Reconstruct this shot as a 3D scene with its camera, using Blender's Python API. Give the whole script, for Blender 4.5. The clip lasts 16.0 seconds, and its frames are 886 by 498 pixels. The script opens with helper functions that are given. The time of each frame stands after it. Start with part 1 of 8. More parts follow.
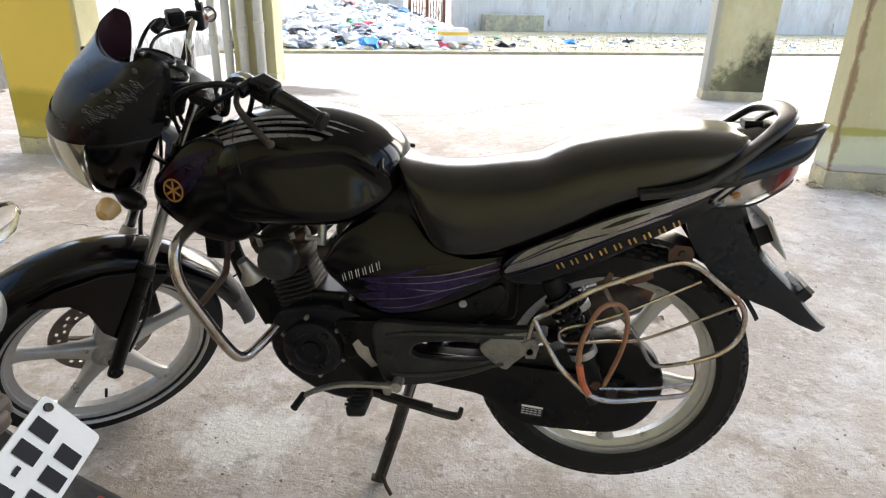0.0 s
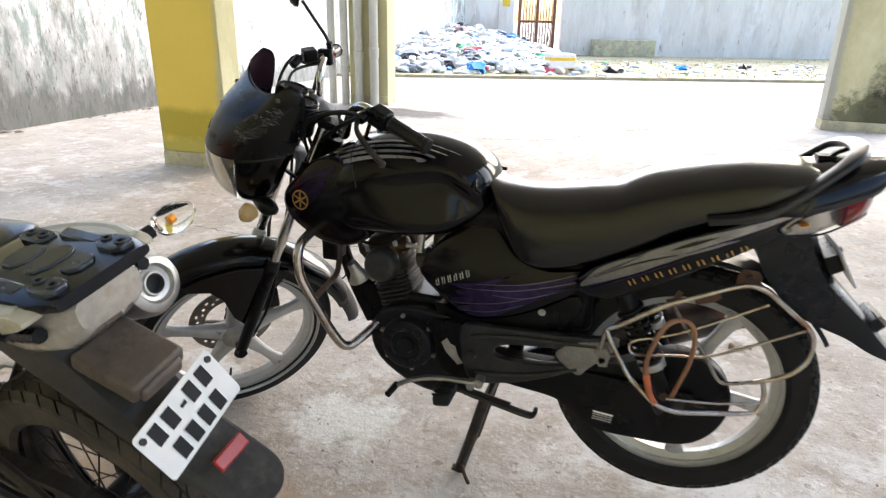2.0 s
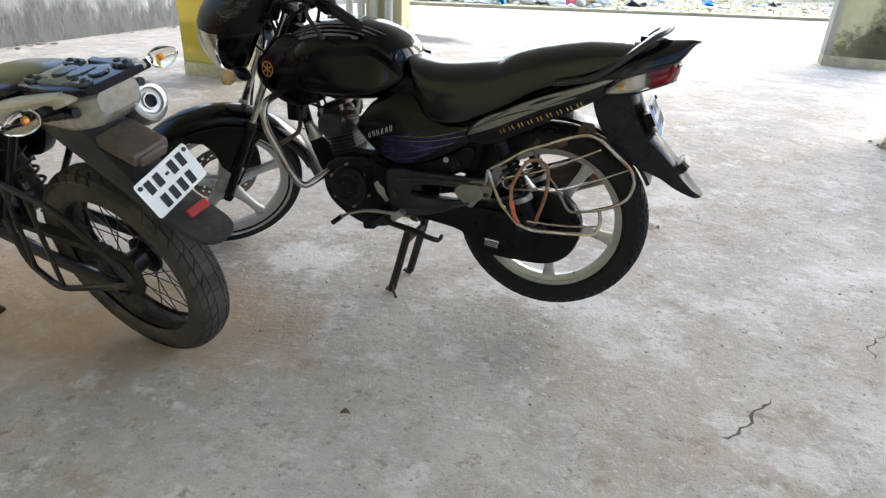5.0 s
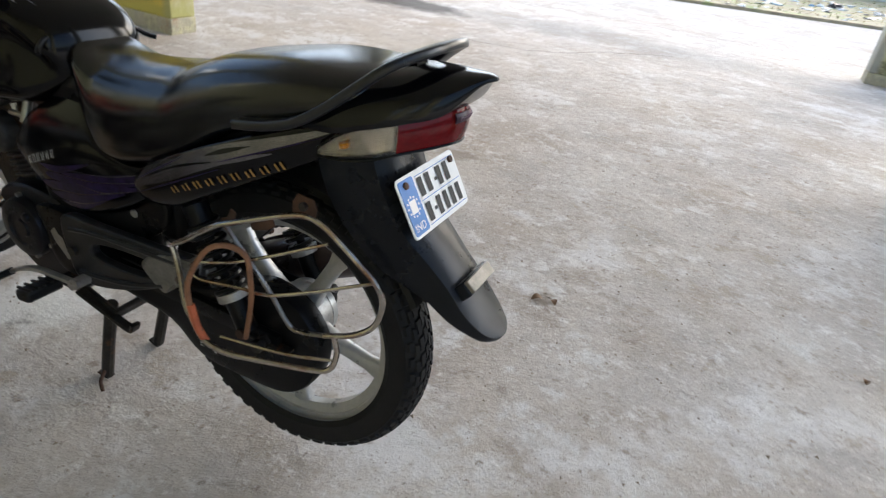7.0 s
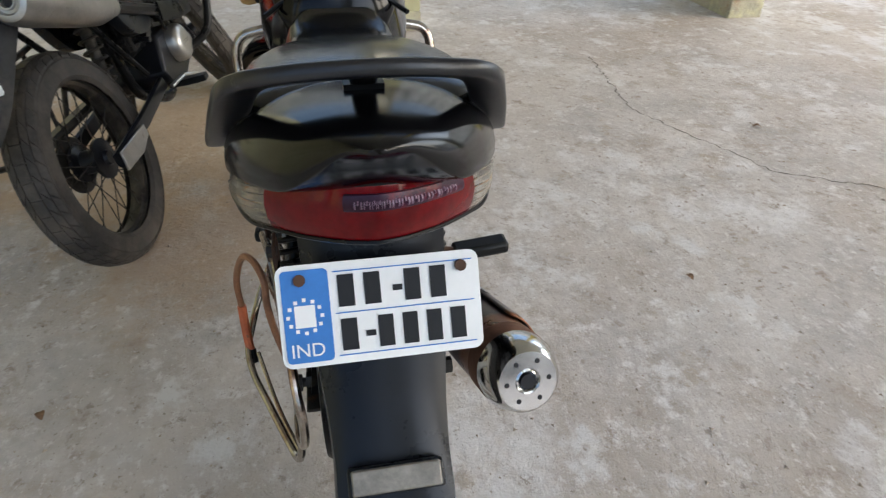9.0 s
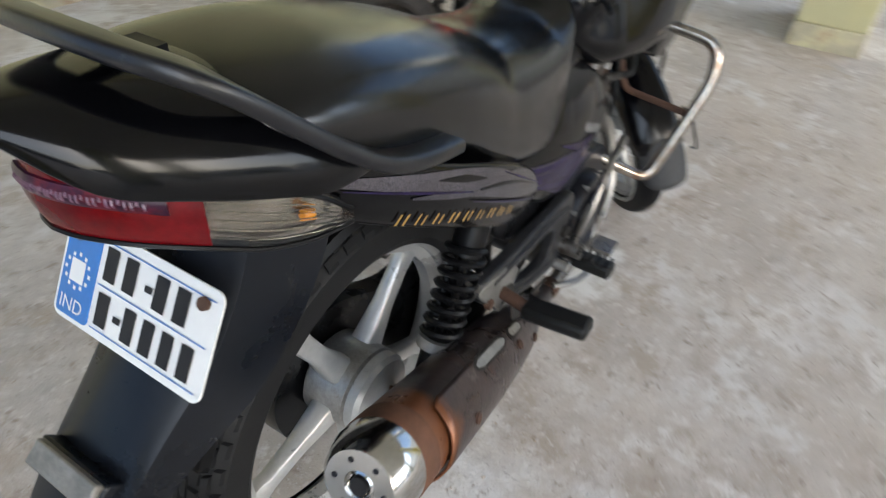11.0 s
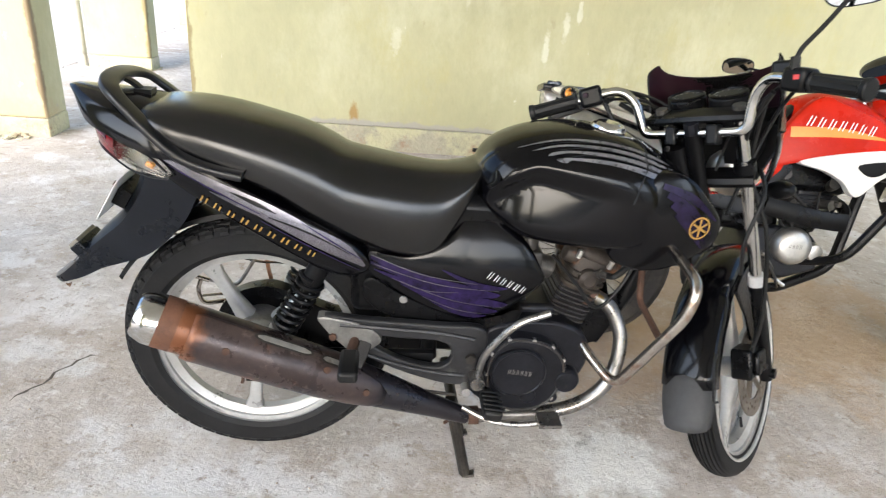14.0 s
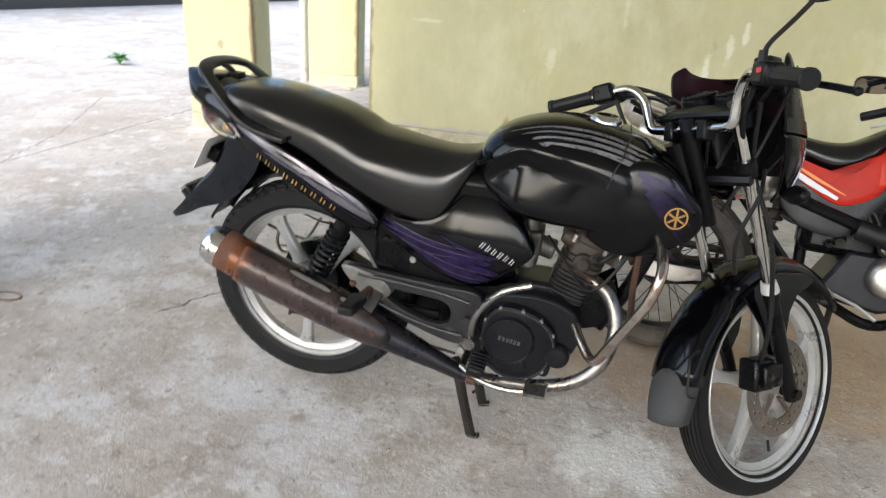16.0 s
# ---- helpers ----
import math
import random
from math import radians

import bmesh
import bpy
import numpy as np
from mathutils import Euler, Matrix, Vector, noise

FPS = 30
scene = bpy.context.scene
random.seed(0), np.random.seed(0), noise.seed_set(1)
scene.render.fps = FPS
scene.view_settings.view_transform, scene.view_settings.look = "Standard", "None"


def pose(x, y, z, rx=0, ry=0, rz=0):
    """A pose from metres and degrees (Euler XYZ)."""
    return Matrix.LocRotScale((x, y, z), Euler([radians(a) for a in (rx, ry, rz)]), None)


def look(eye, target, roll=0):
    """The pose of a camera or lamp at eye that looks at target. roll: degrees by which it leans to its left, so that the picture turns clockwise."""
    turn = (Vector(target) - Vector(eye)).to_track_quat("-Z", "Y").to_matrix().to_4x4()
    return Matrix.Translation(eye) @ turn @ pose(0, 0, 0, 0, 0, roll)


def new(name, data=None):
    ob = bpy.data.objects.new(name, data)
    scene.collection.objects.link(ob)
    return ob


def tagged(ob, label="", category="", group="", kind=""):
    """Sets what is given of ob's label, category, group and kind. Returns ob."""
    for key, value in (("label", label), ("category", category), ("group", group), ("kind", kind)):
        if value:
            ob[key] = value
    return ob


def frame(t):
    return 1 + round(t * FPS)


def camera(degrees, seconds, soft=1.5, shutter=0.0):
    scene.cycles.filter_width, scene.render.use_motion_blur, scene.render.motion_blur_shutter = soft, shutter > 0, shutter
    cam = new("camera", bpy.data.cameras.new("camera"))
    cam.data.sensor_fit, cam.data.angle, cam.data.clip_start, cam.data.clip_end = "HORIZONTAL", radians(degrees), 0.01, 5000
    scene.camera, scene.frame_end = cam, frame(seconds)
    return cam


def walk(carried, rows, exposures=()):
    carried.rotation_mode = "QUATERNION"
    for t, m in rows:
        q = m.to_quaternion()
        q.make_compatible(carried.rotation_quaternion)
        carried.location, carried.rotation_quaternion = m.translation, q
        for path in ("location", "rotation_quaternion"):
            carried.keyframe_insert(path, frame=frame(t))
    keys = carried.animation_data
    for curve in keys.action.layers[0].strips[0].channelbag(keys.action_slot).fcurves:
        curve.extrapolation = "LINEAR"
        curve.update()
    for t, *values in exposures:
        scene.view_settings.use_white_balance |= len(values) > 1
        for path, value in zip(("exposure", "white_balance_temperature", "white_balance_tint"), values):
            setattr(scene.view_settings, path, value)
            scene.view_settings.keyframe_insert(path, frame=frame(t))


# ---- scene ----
cam = camera(70.38, 16.0, soft=1.2, shutter=0.35)
PATH = [
    (0, pose(0.210, 1.342, 1.181, 68.02, -1.40, -171.30)),
    (0.5, pose(0.225, 1.344, 1.186, 69.07, -1.61, -171.38)),
    (1, pose(0.261, 1.359, 1.185, 67.99, -2.10, -167.22)),
    (1.5, pose(0.274, 1.396, 1.186, 67.56, -3.23, -162.84)),
    (2, pose(0.151, 1.504, 1.222, 69.77, -1.15, -161.91)),
    (2.5, pose(-0.025, 1.683, 1.215, 68.10, -1.24, -160.81)),
    (3, pose(-0.079, 1.860, 1.231, 68.75, -2.15, -162.03)),
    (5.5, pose(-0.428, 1.947, 1.166, 63.18, -2.08, -158.67)),
    (6, pose(-0.532, 1.602, 1.179, 63.09, -4.96, -171.48)),
    (6.5, pose(-0.655, 1.212, 1.196, 63.49, -3.04, -162.57)),
    (7, pose(-0.680, 0.891, 1.185, 60.90, -7.09, -153.55)),
    (7.5, pose(-0.660, 0.529, 1.168, 54.43, -8.79, -142.47)),
    (8, pose(-0.726, 0.275, 1.127, 52.13, -7.58, -119.89)),
    (8.2, pose(-0.736, 0.218, 1.136, 53.01, -5.59, -114.55)),
    (10.3, pose(-0.800, -0.255, 1.166, 50.6, -1.0, -79.40)),
    (10.5, pose(-0.709, -0.303, 1.165, 49.11, -1.30, -75.02)),
    (10.8, pose(-0.572, -0.375, 1.162, 49.60, -1.79, -67.31)),
    (11, pose(-0.484, -0.434, 1.147, 51.59, -2.81, -57.57)),
    (11.2, pose(-0.387, -0.505, 1.143, 51.10, -2.55, -43.80)),
    (11.5, pose(-0.281, -0.575, 1.150, 52.25, -1.60, -31.90)),
    (12, pose(-0.220, -0.735, 1.183, 57.98, -0.64, -20.26)),
    (12.5, pose(-0.153, -0.907, 1.205, 59.79, -3.53, -11.44)),
    (13, pose(0.029, -1.073, 1.203, 61.34, -1.58, -6.22)),
    (13.5, pose(0.154, -1.206, 1.229, 64.21, -1.55, -5.74)),
    (14, pose(0.270, -1.355, 1.252, 65.52, -5.01, -4.50)),
    (14.5, pose(0.391, -1.405, 1.274, 67.28, -1.34, -1.62)),
    (15, pose(0.537, -1.479, 1.277, 69.08, -1.67, 5.32)),
    (15.5, pose(0.627, -1.507, 1.260, 69.00, 0.10, 8.78)),
    (16, pose(0.768, -1.556, 1.238, 66.62, -3.76, 15.06)),
]
EXPOSURES = [(0.0, 1.84, 6320, 11.0), (1.5, 1.94, 6260, 11.0), (3.0, 1.78, 6210, 10.2), (5.5, 1.70, 5890, 7.6), (6.0, 1.58, 5930, 7.8), (6.5, 1.22, 5980, 8.2), (7.0, 1.26, 6010, 8.4), (7.5, 1.38, 6100, 9.0), (8.2, 1.46, 6180, 8.6), (10.3, 1.22, 6060, 7.8), (10.5, 1.26, 6060, 7.8), (11.0, 1.50, 6010, 7.8), (11.5, 2.14, 5910, 7.6), (12.5, 2.38, 5890, 8.2), (13.5, 2.18, 5960, 9.0), (14.0, 1.98, 6090, 9.4), (15.5, 1.62, 6120, 9.0), (16.0, 1.56, 6100, 9.0)]
walk(cam, PATH, EXPOSURES)

# ---- light ----
world = bpy.data.worlds.new("sky")
scene.world = world
world.use_nodes = True
wt = world.node_tree
sky = wt.nodes.new("ShaderNodeTexSky")
sky.sky_type = "NISHITA"
sky.sun_disc = False
sky.sun_elevation, sky.sun_rotation = radians(30), radians(198)
sky.air_density, sky.dust_density, sky.ozone_density = 1.0, 3.5, 1.0
wt.links.new(sky.outputs[0], wt.nodes["Background"].inputs[0])
wt.nodes["Background"].inputs[1].default_value = 0.135
sun = new("sun", bpy.data.lights.new("sun", "SUN"))
sun.data.energy, sun.data.angle, sun.data.color = 2.0, radians(118), (0.90, 0.95, 1.0)
sun.matrix_world = look((-3, -9.2, 5.6), (0, 0, 0))


# ---- materials ----
def mat(name, color, rough=0.5, metal=0.0, coat=0.0, spots=None, scale=8.0, amount=0.25, bump=0.0, bump_scale=60.0, spec=None, stretch=None, rough_var=0.0):
    """A worn surface: base colour broken by two scales of noise, optional stains of a second colour, fine relief."""
    m = bpy.data.materials.new(name)
    m.use_nodes = True
    nt = m.node_tree
    n, ln = nt.nodes, nt.links
    b = n["Principled BSDF"]
    b.inputs["Roughness"].default_value = rough
    b.inputs["Metallic"].default_value = metal
    b.inputs["Coat Weight"].default_value = coat
    b.inputs["Coat Roughness"].default_value = 0.06
    b.inputs["Specular IOR Level"].default_value = spec if spec is not None else (0.25 if max(color) < 0.06 else 0.5)
    co = n.new("ShaderNodeTexCoord")
    mp = n.new("ShaderNodeMapping")
    ln.new(co.outputs["Object"], mp.inputs[0])
    if stretch:
        mp.inputs["Scale"].default_value = stretch
    big, fine = n.new("ShaderNodeTexNoise"), n.new("ShaderNodeTexNoise")
    for t, s in ((big, scale), (fine, scale * 9)):
        t.inputs["Scale"].default_value = s
        t.inputs["Detail"].default_value = 6
        t.inputs["Roughness"].default_value = 0.65
        ln.new(mp.outputs[0], t.inputs["Vector"])
    mixf = n.new("ShaderNodeMath")
    mixf.operation = "MULTIPLY_ADD"
    ln.new(fine.outputs["Fac"], mixf.inputs[0])
    mixf.inputs[1].default_value = 0.45
    ln.new(big.outputs["Fac"], mixf.inputs[2])
    ramp = n.new("ShaderNodeValToRGB")
    c = Vector(color)
    ramp.color_ramp.elements[0].position, ramp.color_ramp.elements[1].position = 0.5, 0.95
    ramp.color_ramp.elements[0].color = (*(c * (1 - amount)), 1)
    ramp.color_ramp.elements[1].color = (*(c * (1 + amount)), 1)
    ln.new(mixf.outputs[0], ramp.inputs[0])
    out = ramp.outputs[0]
    for k, (col, lo, hi, sc) in enumerate(spots or ()):
        st = n.new("ShaderNodeTexNoise")
        st.inputs["Scale"].default_value, st.inputs["Detail"].default_value, st.inputs["Roughness"].default_value = sc, 8, 0.7
        off = n.new("ShaderNodeVectorMath")
        off.inputs[1].default_value = (3.7 * k + 1.3, 5.1 * k, 2.9)
        ln.new(mp.outputs[0], off.inputs[0])
        ln.new(off.outputs[0], st.inputs["Vector"])
        mr = n.new("ShaderNodeMapRange")
        mr.inputs[1].default_value, mr.inputs[2].default_value = lo, hi
        ln.new(st.outputs["Fac"], mr.inputs[0])
        mx = n.new("ShaderNodeMix")
        mx.data_type = "RGBA"
        ln.new(mr.outputs[0], mx.inputs[0])
        ln.new(out, mx.inputs[6])
        mx.inputs[7].default_value = (*col, 1)
        out = mx.outputs[2]
    ln.new(out, b.inputs["Base Color"])
    if rough_var:
        rr = n.new("ShaderNodeMapRange")
        rr.inputs[1].default_value, rr.inputs[2].default_value = 0.35, 0.7
        rr.inputs[3].default_value, rr.inputs[4].default_value = max(0.02, rough - rough_var), min(1, rough + rough_var)
        ln.new(big.outputs["Fac"], rr.inputs[0])
        ln.new(rr.outputs[0], b.inputs["Roughness"])
    if bump:
        bt = n.new("ShaderNodeTexNoise")
        bt.inputs["Scale"].default_value, bt.inputs["Detail"].default_value = bump_scale, 5
        ln.new(mp.outputs[0], bt.inputs["Vector"])
        bn = n.new("ShaderNodeBump")
        bn.inputs["Strength"].default_value, bn.inputs["Distance"].default_value = bump, min(0.01, 0.4 / bump_scale)
        ln.new(bt.outputs["Fac"], bn.inputs["Height"])
        ln.new(bn.outputs[0], b.inputs["Normal"])
    return m


def stain(m, color, at, size, noise=6.0, ragged=0.7, strength=1.0, soft=0.45, stretch=(1, 1, 1)):
    """Lays a ragged patch of another colour over a material, at a place and of a size in metres."""
    nt = m.node_tree
    n, ln = nt.nodes, nt.links
    slot = n["Principled BSDF"].inputs["Base Color"]
    before = slot.links[0].from_socket
    co = n.new("ShaderNodeTexCoord")
    sub, div, ln_ = n.new("ShaderNodeVectorMath"), n.new("ShaderNodeVectorMath"), n.new("ShaderNodeVectorMath")
    sub.operation, div.operation, ln_.operation = "SUBTRACT", "DIVIDE", "LENGTH"
    sub.inputs[1].default_value, div.inputs[1].default_value = at, size
    ln.new(co.outputs["Object"], sub.inputs[0])
    ln.new(sub.outputs[0], div.inputs[0])
    ln.new(div.outputs[0], ln_.inputs[0])
    mp = n.new("ShaderNodeMapping")
    mp.inputs["Scale"].default_value = stretch
    ln.new(co.outputs["Object"], mp.inputs[0])
    no = n.new("ShaderNodeTexNoise")
    no.inputs["Scale"].default_value, no.inputs["Detail"].default_value, no.inputs["Roughness"].default_value = noise, 9, 0.72
    ln.new(mp.outputs[0], no.inputs["Vector"])
    ad = n.new("ShaderNodeMath")
    ad.operation = "MULTIPLY_ADD"
    ln.new(no.outputs["Fac"], ad.inputs[0])
    ad.inputs[1].default_value = 3 * ragged
    ln.new(ln_.outputs["Value"], ad.inputs[2])
    mr = n.new("ShaderNodeMapRange")
    mr.inputs[1].default_value, mr.inputs[2].default_value = 1 + 1.5 * ragged, 1 + 1.5 * ragged - soft
    mr.inputs[3].default_value, mr.inputs[4].default_value = 0, strength
    ln.new(ad.outputs[0], mr.inputs[0])
    mx = n.new("ShaderNodeMix")
    mx.data_type = "RGBA"
    ln.new(mr.outputs[0], mx.inputs[0])
    ln.new(before, mx.inputs[6])
    mx.inputs[7].default_value = (*color, 1)
    ln.new(mx.outputs[2], slot)


def concrete(name):
    """Old power-floated concrete: warm grey, blotched with lime and brown dirt, gritty and pitted."""
    m = mat(name, (0.482, 0.446, 0.414), 0.9, spots=[((0.385, 0.325, 0.27), 0.48, 0.66, 0.8), ((0.51, 0.455, 0.395), 0.48, 0.70, 0.45), ((0.63, 0.605, 0.59), 0.535, 0.63, 1.9), ((0.38, 0.325, 0.275), 0.54, 0.68, 5.0), ((0.64, 0.615, 0.59), 0.57, 0.66, 8.0), ((0.32, 0.265, 0.22), 0.575, 0.67, 17.0), ((0.60, 0.58, 0.56), 0.575, 0.635, 3.4), ((0.41, 0.355, 0.30), 0.59, 0.65, 4.6), ((0.61, 0.58, 0.55), 0.56, 0.66, 30.0), ((0.30, 0.255, 0.215), 0.62, 0.68, 24.0), ((0.25, 0.21, 0.175), 0.60, 0.67, 70.0), ((0.62, 0.60, 0.58), 0.61, 0.68, 110.0)], scale=2.4, amount=0.24, bump=0.0)
    n, ln = m.node_tree.nodes, m.node_tree.links
    b = n["Principled BSDF"]
    co = n.new("ShaderNodeTexCoord")
    height = None
    for sc, w, det in ((5, 0.55, 9), (26, 0.30, 8), (150, 0.10, 3)):
        no = n.new("ShaderNodeTexNoise")
        no.inputs["Scale"].default_value, no.inputs["Detail"].default_value, no.inputs["Roughness"].default_value = sc, det, 0.7
        ln.new(co.outputs["Object"], no.inputs["Vector"])
        mu = n.new("ShaderNodeMath")
        mu.operation = "MULTIPLY_ADD"
        mu.inputs[1].default_value = w
        ln.new(no.outputs["Fac"], mu.inputs[0])
        if height is not None:
            ln.new(height, mu.inputs[2])
        height = mu.outputs[0]
    bn = n.new("ShaderNodeBump")
    bn.inputs["Strength"].default_value, bn.inputs["Distance"].default_value = 0.7, 0.03
    ln.new(height, bn.inputs["Height"])
    ln.new(bn.outputs[0], b.inputs["Normal"])
    return m


M = {}
M["concrete"] = concrete("dusty_concrete")
M["yellow"] = mat("old_yellow_limewash", (0.515, 0.49, 0.295), 0.85, spots=[((0.68, 0.66, 0.46), 0.53, 0.72, 0.9), ((0.52, 0.47, 0.22), 0.55, 0.75, 2.0), ((0.45, 0.40, 0.24), 0.665, 0.74, 6.0), ((0.80, 0.79, 0.68), 0.67, 0.72, 9.0)], scale=1.6, amount=0.10, bump=0.35, bump_scale=22, stretch=(1, 1, 0.6))
for color, at, size, k in (
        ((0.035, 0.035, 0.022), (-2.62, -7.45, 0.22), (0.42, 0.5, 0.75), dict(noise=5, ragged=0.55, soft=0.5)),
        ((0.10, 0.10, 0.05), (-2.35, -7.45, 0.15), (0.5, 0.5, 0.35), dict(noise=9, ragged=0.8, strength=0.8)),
        # grey over pillar A's +x side and the edge next to it
        ((0.36, 0.36, 0.33), (-1.9, -7.45, 0.5), (0.10, 0.5, 2.0), dict(noise=4, ragged=0.3, strength=0.8)),
        ((0.60, 0.63, 0.46), (-2.1, -3.24, 0.18), (0.9, 0.5, 0.22), dict(noise=3, ragged=0.4, soft=0.35)),
        ((0.34, 0.33, 0.06), (-2.1, -3.24, 0.40), (0.9, 0.5, 0.03), dict(noise=2, ragged=0.8, strength=0.8)),
        ((0.50, 0.49, 0.46), (-2.1, -3.24, 0.08), (0.9, 0.5, 0.10), dict(noise=3, ragged=0.25, soft=0.2)),
        ((0.30, 0.22, 0.13), (-1.80, -3.24, 0.6), (0.035, 0.05, 1.6), dict(noise=9, ragged=0.9)),
        ((0.28, 0.21, 0.13), (-2.5, -3.24, 0.3), (0.05, 0.06, 1.2), dict(noise=9, ragged=0.9)),
        ((0.30, 0.23, 0.14), (-1.86, 2.85, 0.6), (0.03, 0.05, 1.4), dict(noise=9, ragged=0.9)),
        ((0.33, 0.27, 0.14), (-2.06, 5.4, 0.5), (0.04, 0.05, 1.4), dict(noise=9, ragged=0.9)),
        ((0.33, 0.27, 0.14), (-1.0, 3.03, 0.6), (0.03, 0.05, 1.6), dict(noise=9, ragged=0.9)),
        ((0.80, 0.60, 0.11), (3.72, -2.80, 1.7), (0.36, 0.10, 3.0), dict(noise=2, ragged=0.1, soft=0.15)),
        ((0.40, 0.33, 0.03), (3.7, -2.80, 0.35), (0.8, 0.5, 0.16), dict(noise=3, ragged=0.4, strength=0.75)),
        ((0.42, 0.40, 0.10), (3.7, -2.80, 0.12), (0.8, 0.5, 0.16), dict(noise=6, ragged=0.5, strength=0.7)),
        ((0.40, 0.23, 0.07), (0.08, 3.03, 0.24), (0.035, 0.3, 0.11), dict(noise=16, ragged=0.5, strength=0.85)),
        ((0.83, 0.82, 0.72), (1.36, 3.03, 0.79), (0.028, 0.3, 0.13), dict(noise=18, ragged=0.9, strength=0.6)),
        ((0.83, 0.82, 0.72), (1.48, 3.03, 0.92), (0.026, 0.3, 0.10), dict(noise=18, ragged=0.9, strength=0.55)),
        ((0.83, 0.82, 0.72), (1.56, 3.03, 1.02), (0.022, 0.3, 0.08), dict(noise=18, ragged=0.9, strength=0.6)),
        ((0.82, 0.81, 0.72), (-0.55, 3.03, 0.95), (0.12, 0.3, 0.014), dict(noise=18, ragged=0.9, strength=0.3)),
        ((0.82, 0.81, 0.70), (0.8, 3.03, 1.3), (0.02, 0.3, 0.3), dict(noise=12, ragged=0.9, strength=0.3)),
        ((0.82, 0.81, 0.70), (0.35, 3.03, 0.75), (0.04, 0.3, 0.1), dict(noise=14, ragged=0.9, strength=0.4)),
        ((0.36, 0.30, 0.20), (-2.136, 2.85, 0.663), (0.035, 0.2, 0.045), dict(noise=25, ragged=0.6)),
        ((0.50, 0.40, 0.24), (-2.1, 2.85, 0.14), (0.5, 0.2, 0.12), dict(noise=9, ragged=0.7, strength=0.7)),
        ((0.45, 0.42, 0.36), (0.6, 3.03, 0.17), (2.6, 0.2, 0.045), dict(noise=5, ragged=0.9))):
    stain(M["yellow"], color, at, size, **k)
M["plinth"] = mat("bare_cement_plinth", (0.44, 0.405, 0.30), 0.92, spots=[((0.58, 0.55, 0.35), 0.48, 0.58, 4.0), ((0.40, 0.27, 0.18), 0.56, 0.68, 5.0), ((0.22, 0.19, 0.16), 0.62, 0.72, 9.0)], scale=4, amount=0.2, bump=0.8, bump_scale=40)
M["whitewash"] = mat("mouldy_whitewash", (0.70, 0.71, 0.71), 0.92, spots=[((0.36, 0.42, 0.40), 0.50, 0.60, 7.0), ((0.28, 0.28, 0.265), 0.53, 0.66, 2.6), ((0.17, 0.17, 0.16), 0.57, 0.66, 13.0), ((0.86, 0.86, 0.85), 0.57, 0.63, 6.0), ((0.30, 0.30, 0.28), 0.58, 0.64, 26.0)], scale=4, amount=0.18, bump=0.4, bump_scale=24, stretch=(1, 1, 0.3))
for at, size, k in (((6.6, -8, 0.0), (1, 30, 0.45), 0.7), ((6.6, -3, 0.3), (1, 5, 0.9), 0.5)):
    stain(M["whitewash"], (0.10, 0.10, 0.09), at, size, noise=5, ragged=0.9, strength=k, stretch=(1, 1, 0.4))
M["grey_wall"] = mat("grey_mouldy_wall", (0.34, 0.325, 0.30), 0.92, spots=[((0.22, 0.21, 0.19), 0.48, 0.64, 1.2), ((0.10, 0.095, 0.085), 0.58, 0.68, 3.0), ((0.46, 0.44, 0.41), 0.57, 0.66, 2.0)], scale=1.5, amount=0.2, bump=0.4, bump_scale=15, stretch=(1, 1, 0.5))
for at, size in (((-11.9, 14, 0), (1, 40, 0.38)), ((-11.9, 5, 0), (1, 20, 0.3))):
    stain(M["grey_wall"], (0.06, 0.055, 0.05), at, size, noise=1.5, ragged=0.4, soft=0.4)
M["far_whitewash"] = mat("streaked_whitewash", (0.76, 0.72, 0.67), 0.92, spots=[((0.60, 0.55, 0.49), 0.50, 0.66, 1.2), ((0.32, 0.30, 0.27), 0.61, 0.70, 3.5), ((0.82, 0.80, 0.77), 0.56, 0.64, 1.8)], scale=1.2, amount=0.12, bump=0.3, bump_scale=12, stretch=(1, 1, 0.3))
M["ceiling"] = mat("ceiling_plaster", (0.52, 0.51, 0.46), 0.9, scale=1.0, amount=0.08)
M["pvc"] = mat("grey_pvc_pipe", (0.52, 0.52, 0.47), 0.45, scale=3, amount=0.12, spots=[((0.3, 0.28, 0.24), 0.6, 0.75, 6.0)])
M["weeds"] = mat("dry_weedy_soil", (0.42, 0.36, 0.24), 0.95, spots=[((0.30, 0.36, 0.14), 0.52, 0.64, 2.0), ((0.62, 0.56, 0.45), 0.6, 0.7, 4.0)], scale=2, amount=0.3, bump=1.0, bump_scale=12)
M["rust_iron"] = mat("rusty_iron", (0.22, 0.10, 0.06), 0.8, scale=6, amount=0.4, bump=0.3)


# ---- mesh helpers ----
def mesh(name, verts, faces, angle=35, smooth=True):
    me = bpy.data.meshes.new(name)
    me.from_pydata([tuple(v) for v in verts], [], faces)
    bm = bmesh.new()
    bm.from_mesh(me)
    bmesh.ops.recalc_face_normals(bm, faces=bm.faces)
    bm.to_mesh(me)
    bm.free()
    if smooth:
        me.shade_smooth()
        me.set_sharp_from_angle(angle=radians(angle))
    return me


class Shape:
    """A growing list of vertices and faces."""

    def __init__(self):
        self.v, self.f = [], []

    def add(self, verts, faces):
        o = len(self.v)
        self.v += [Vector(v) for v in verts]
        self.f += [[i + o for i in f] for f in faces]
        return self

    def moved(self, m):
        self.v = [m @ v for v in self.v]
        return self

    def join(self, other):
        return self.add(other.v, other.f)


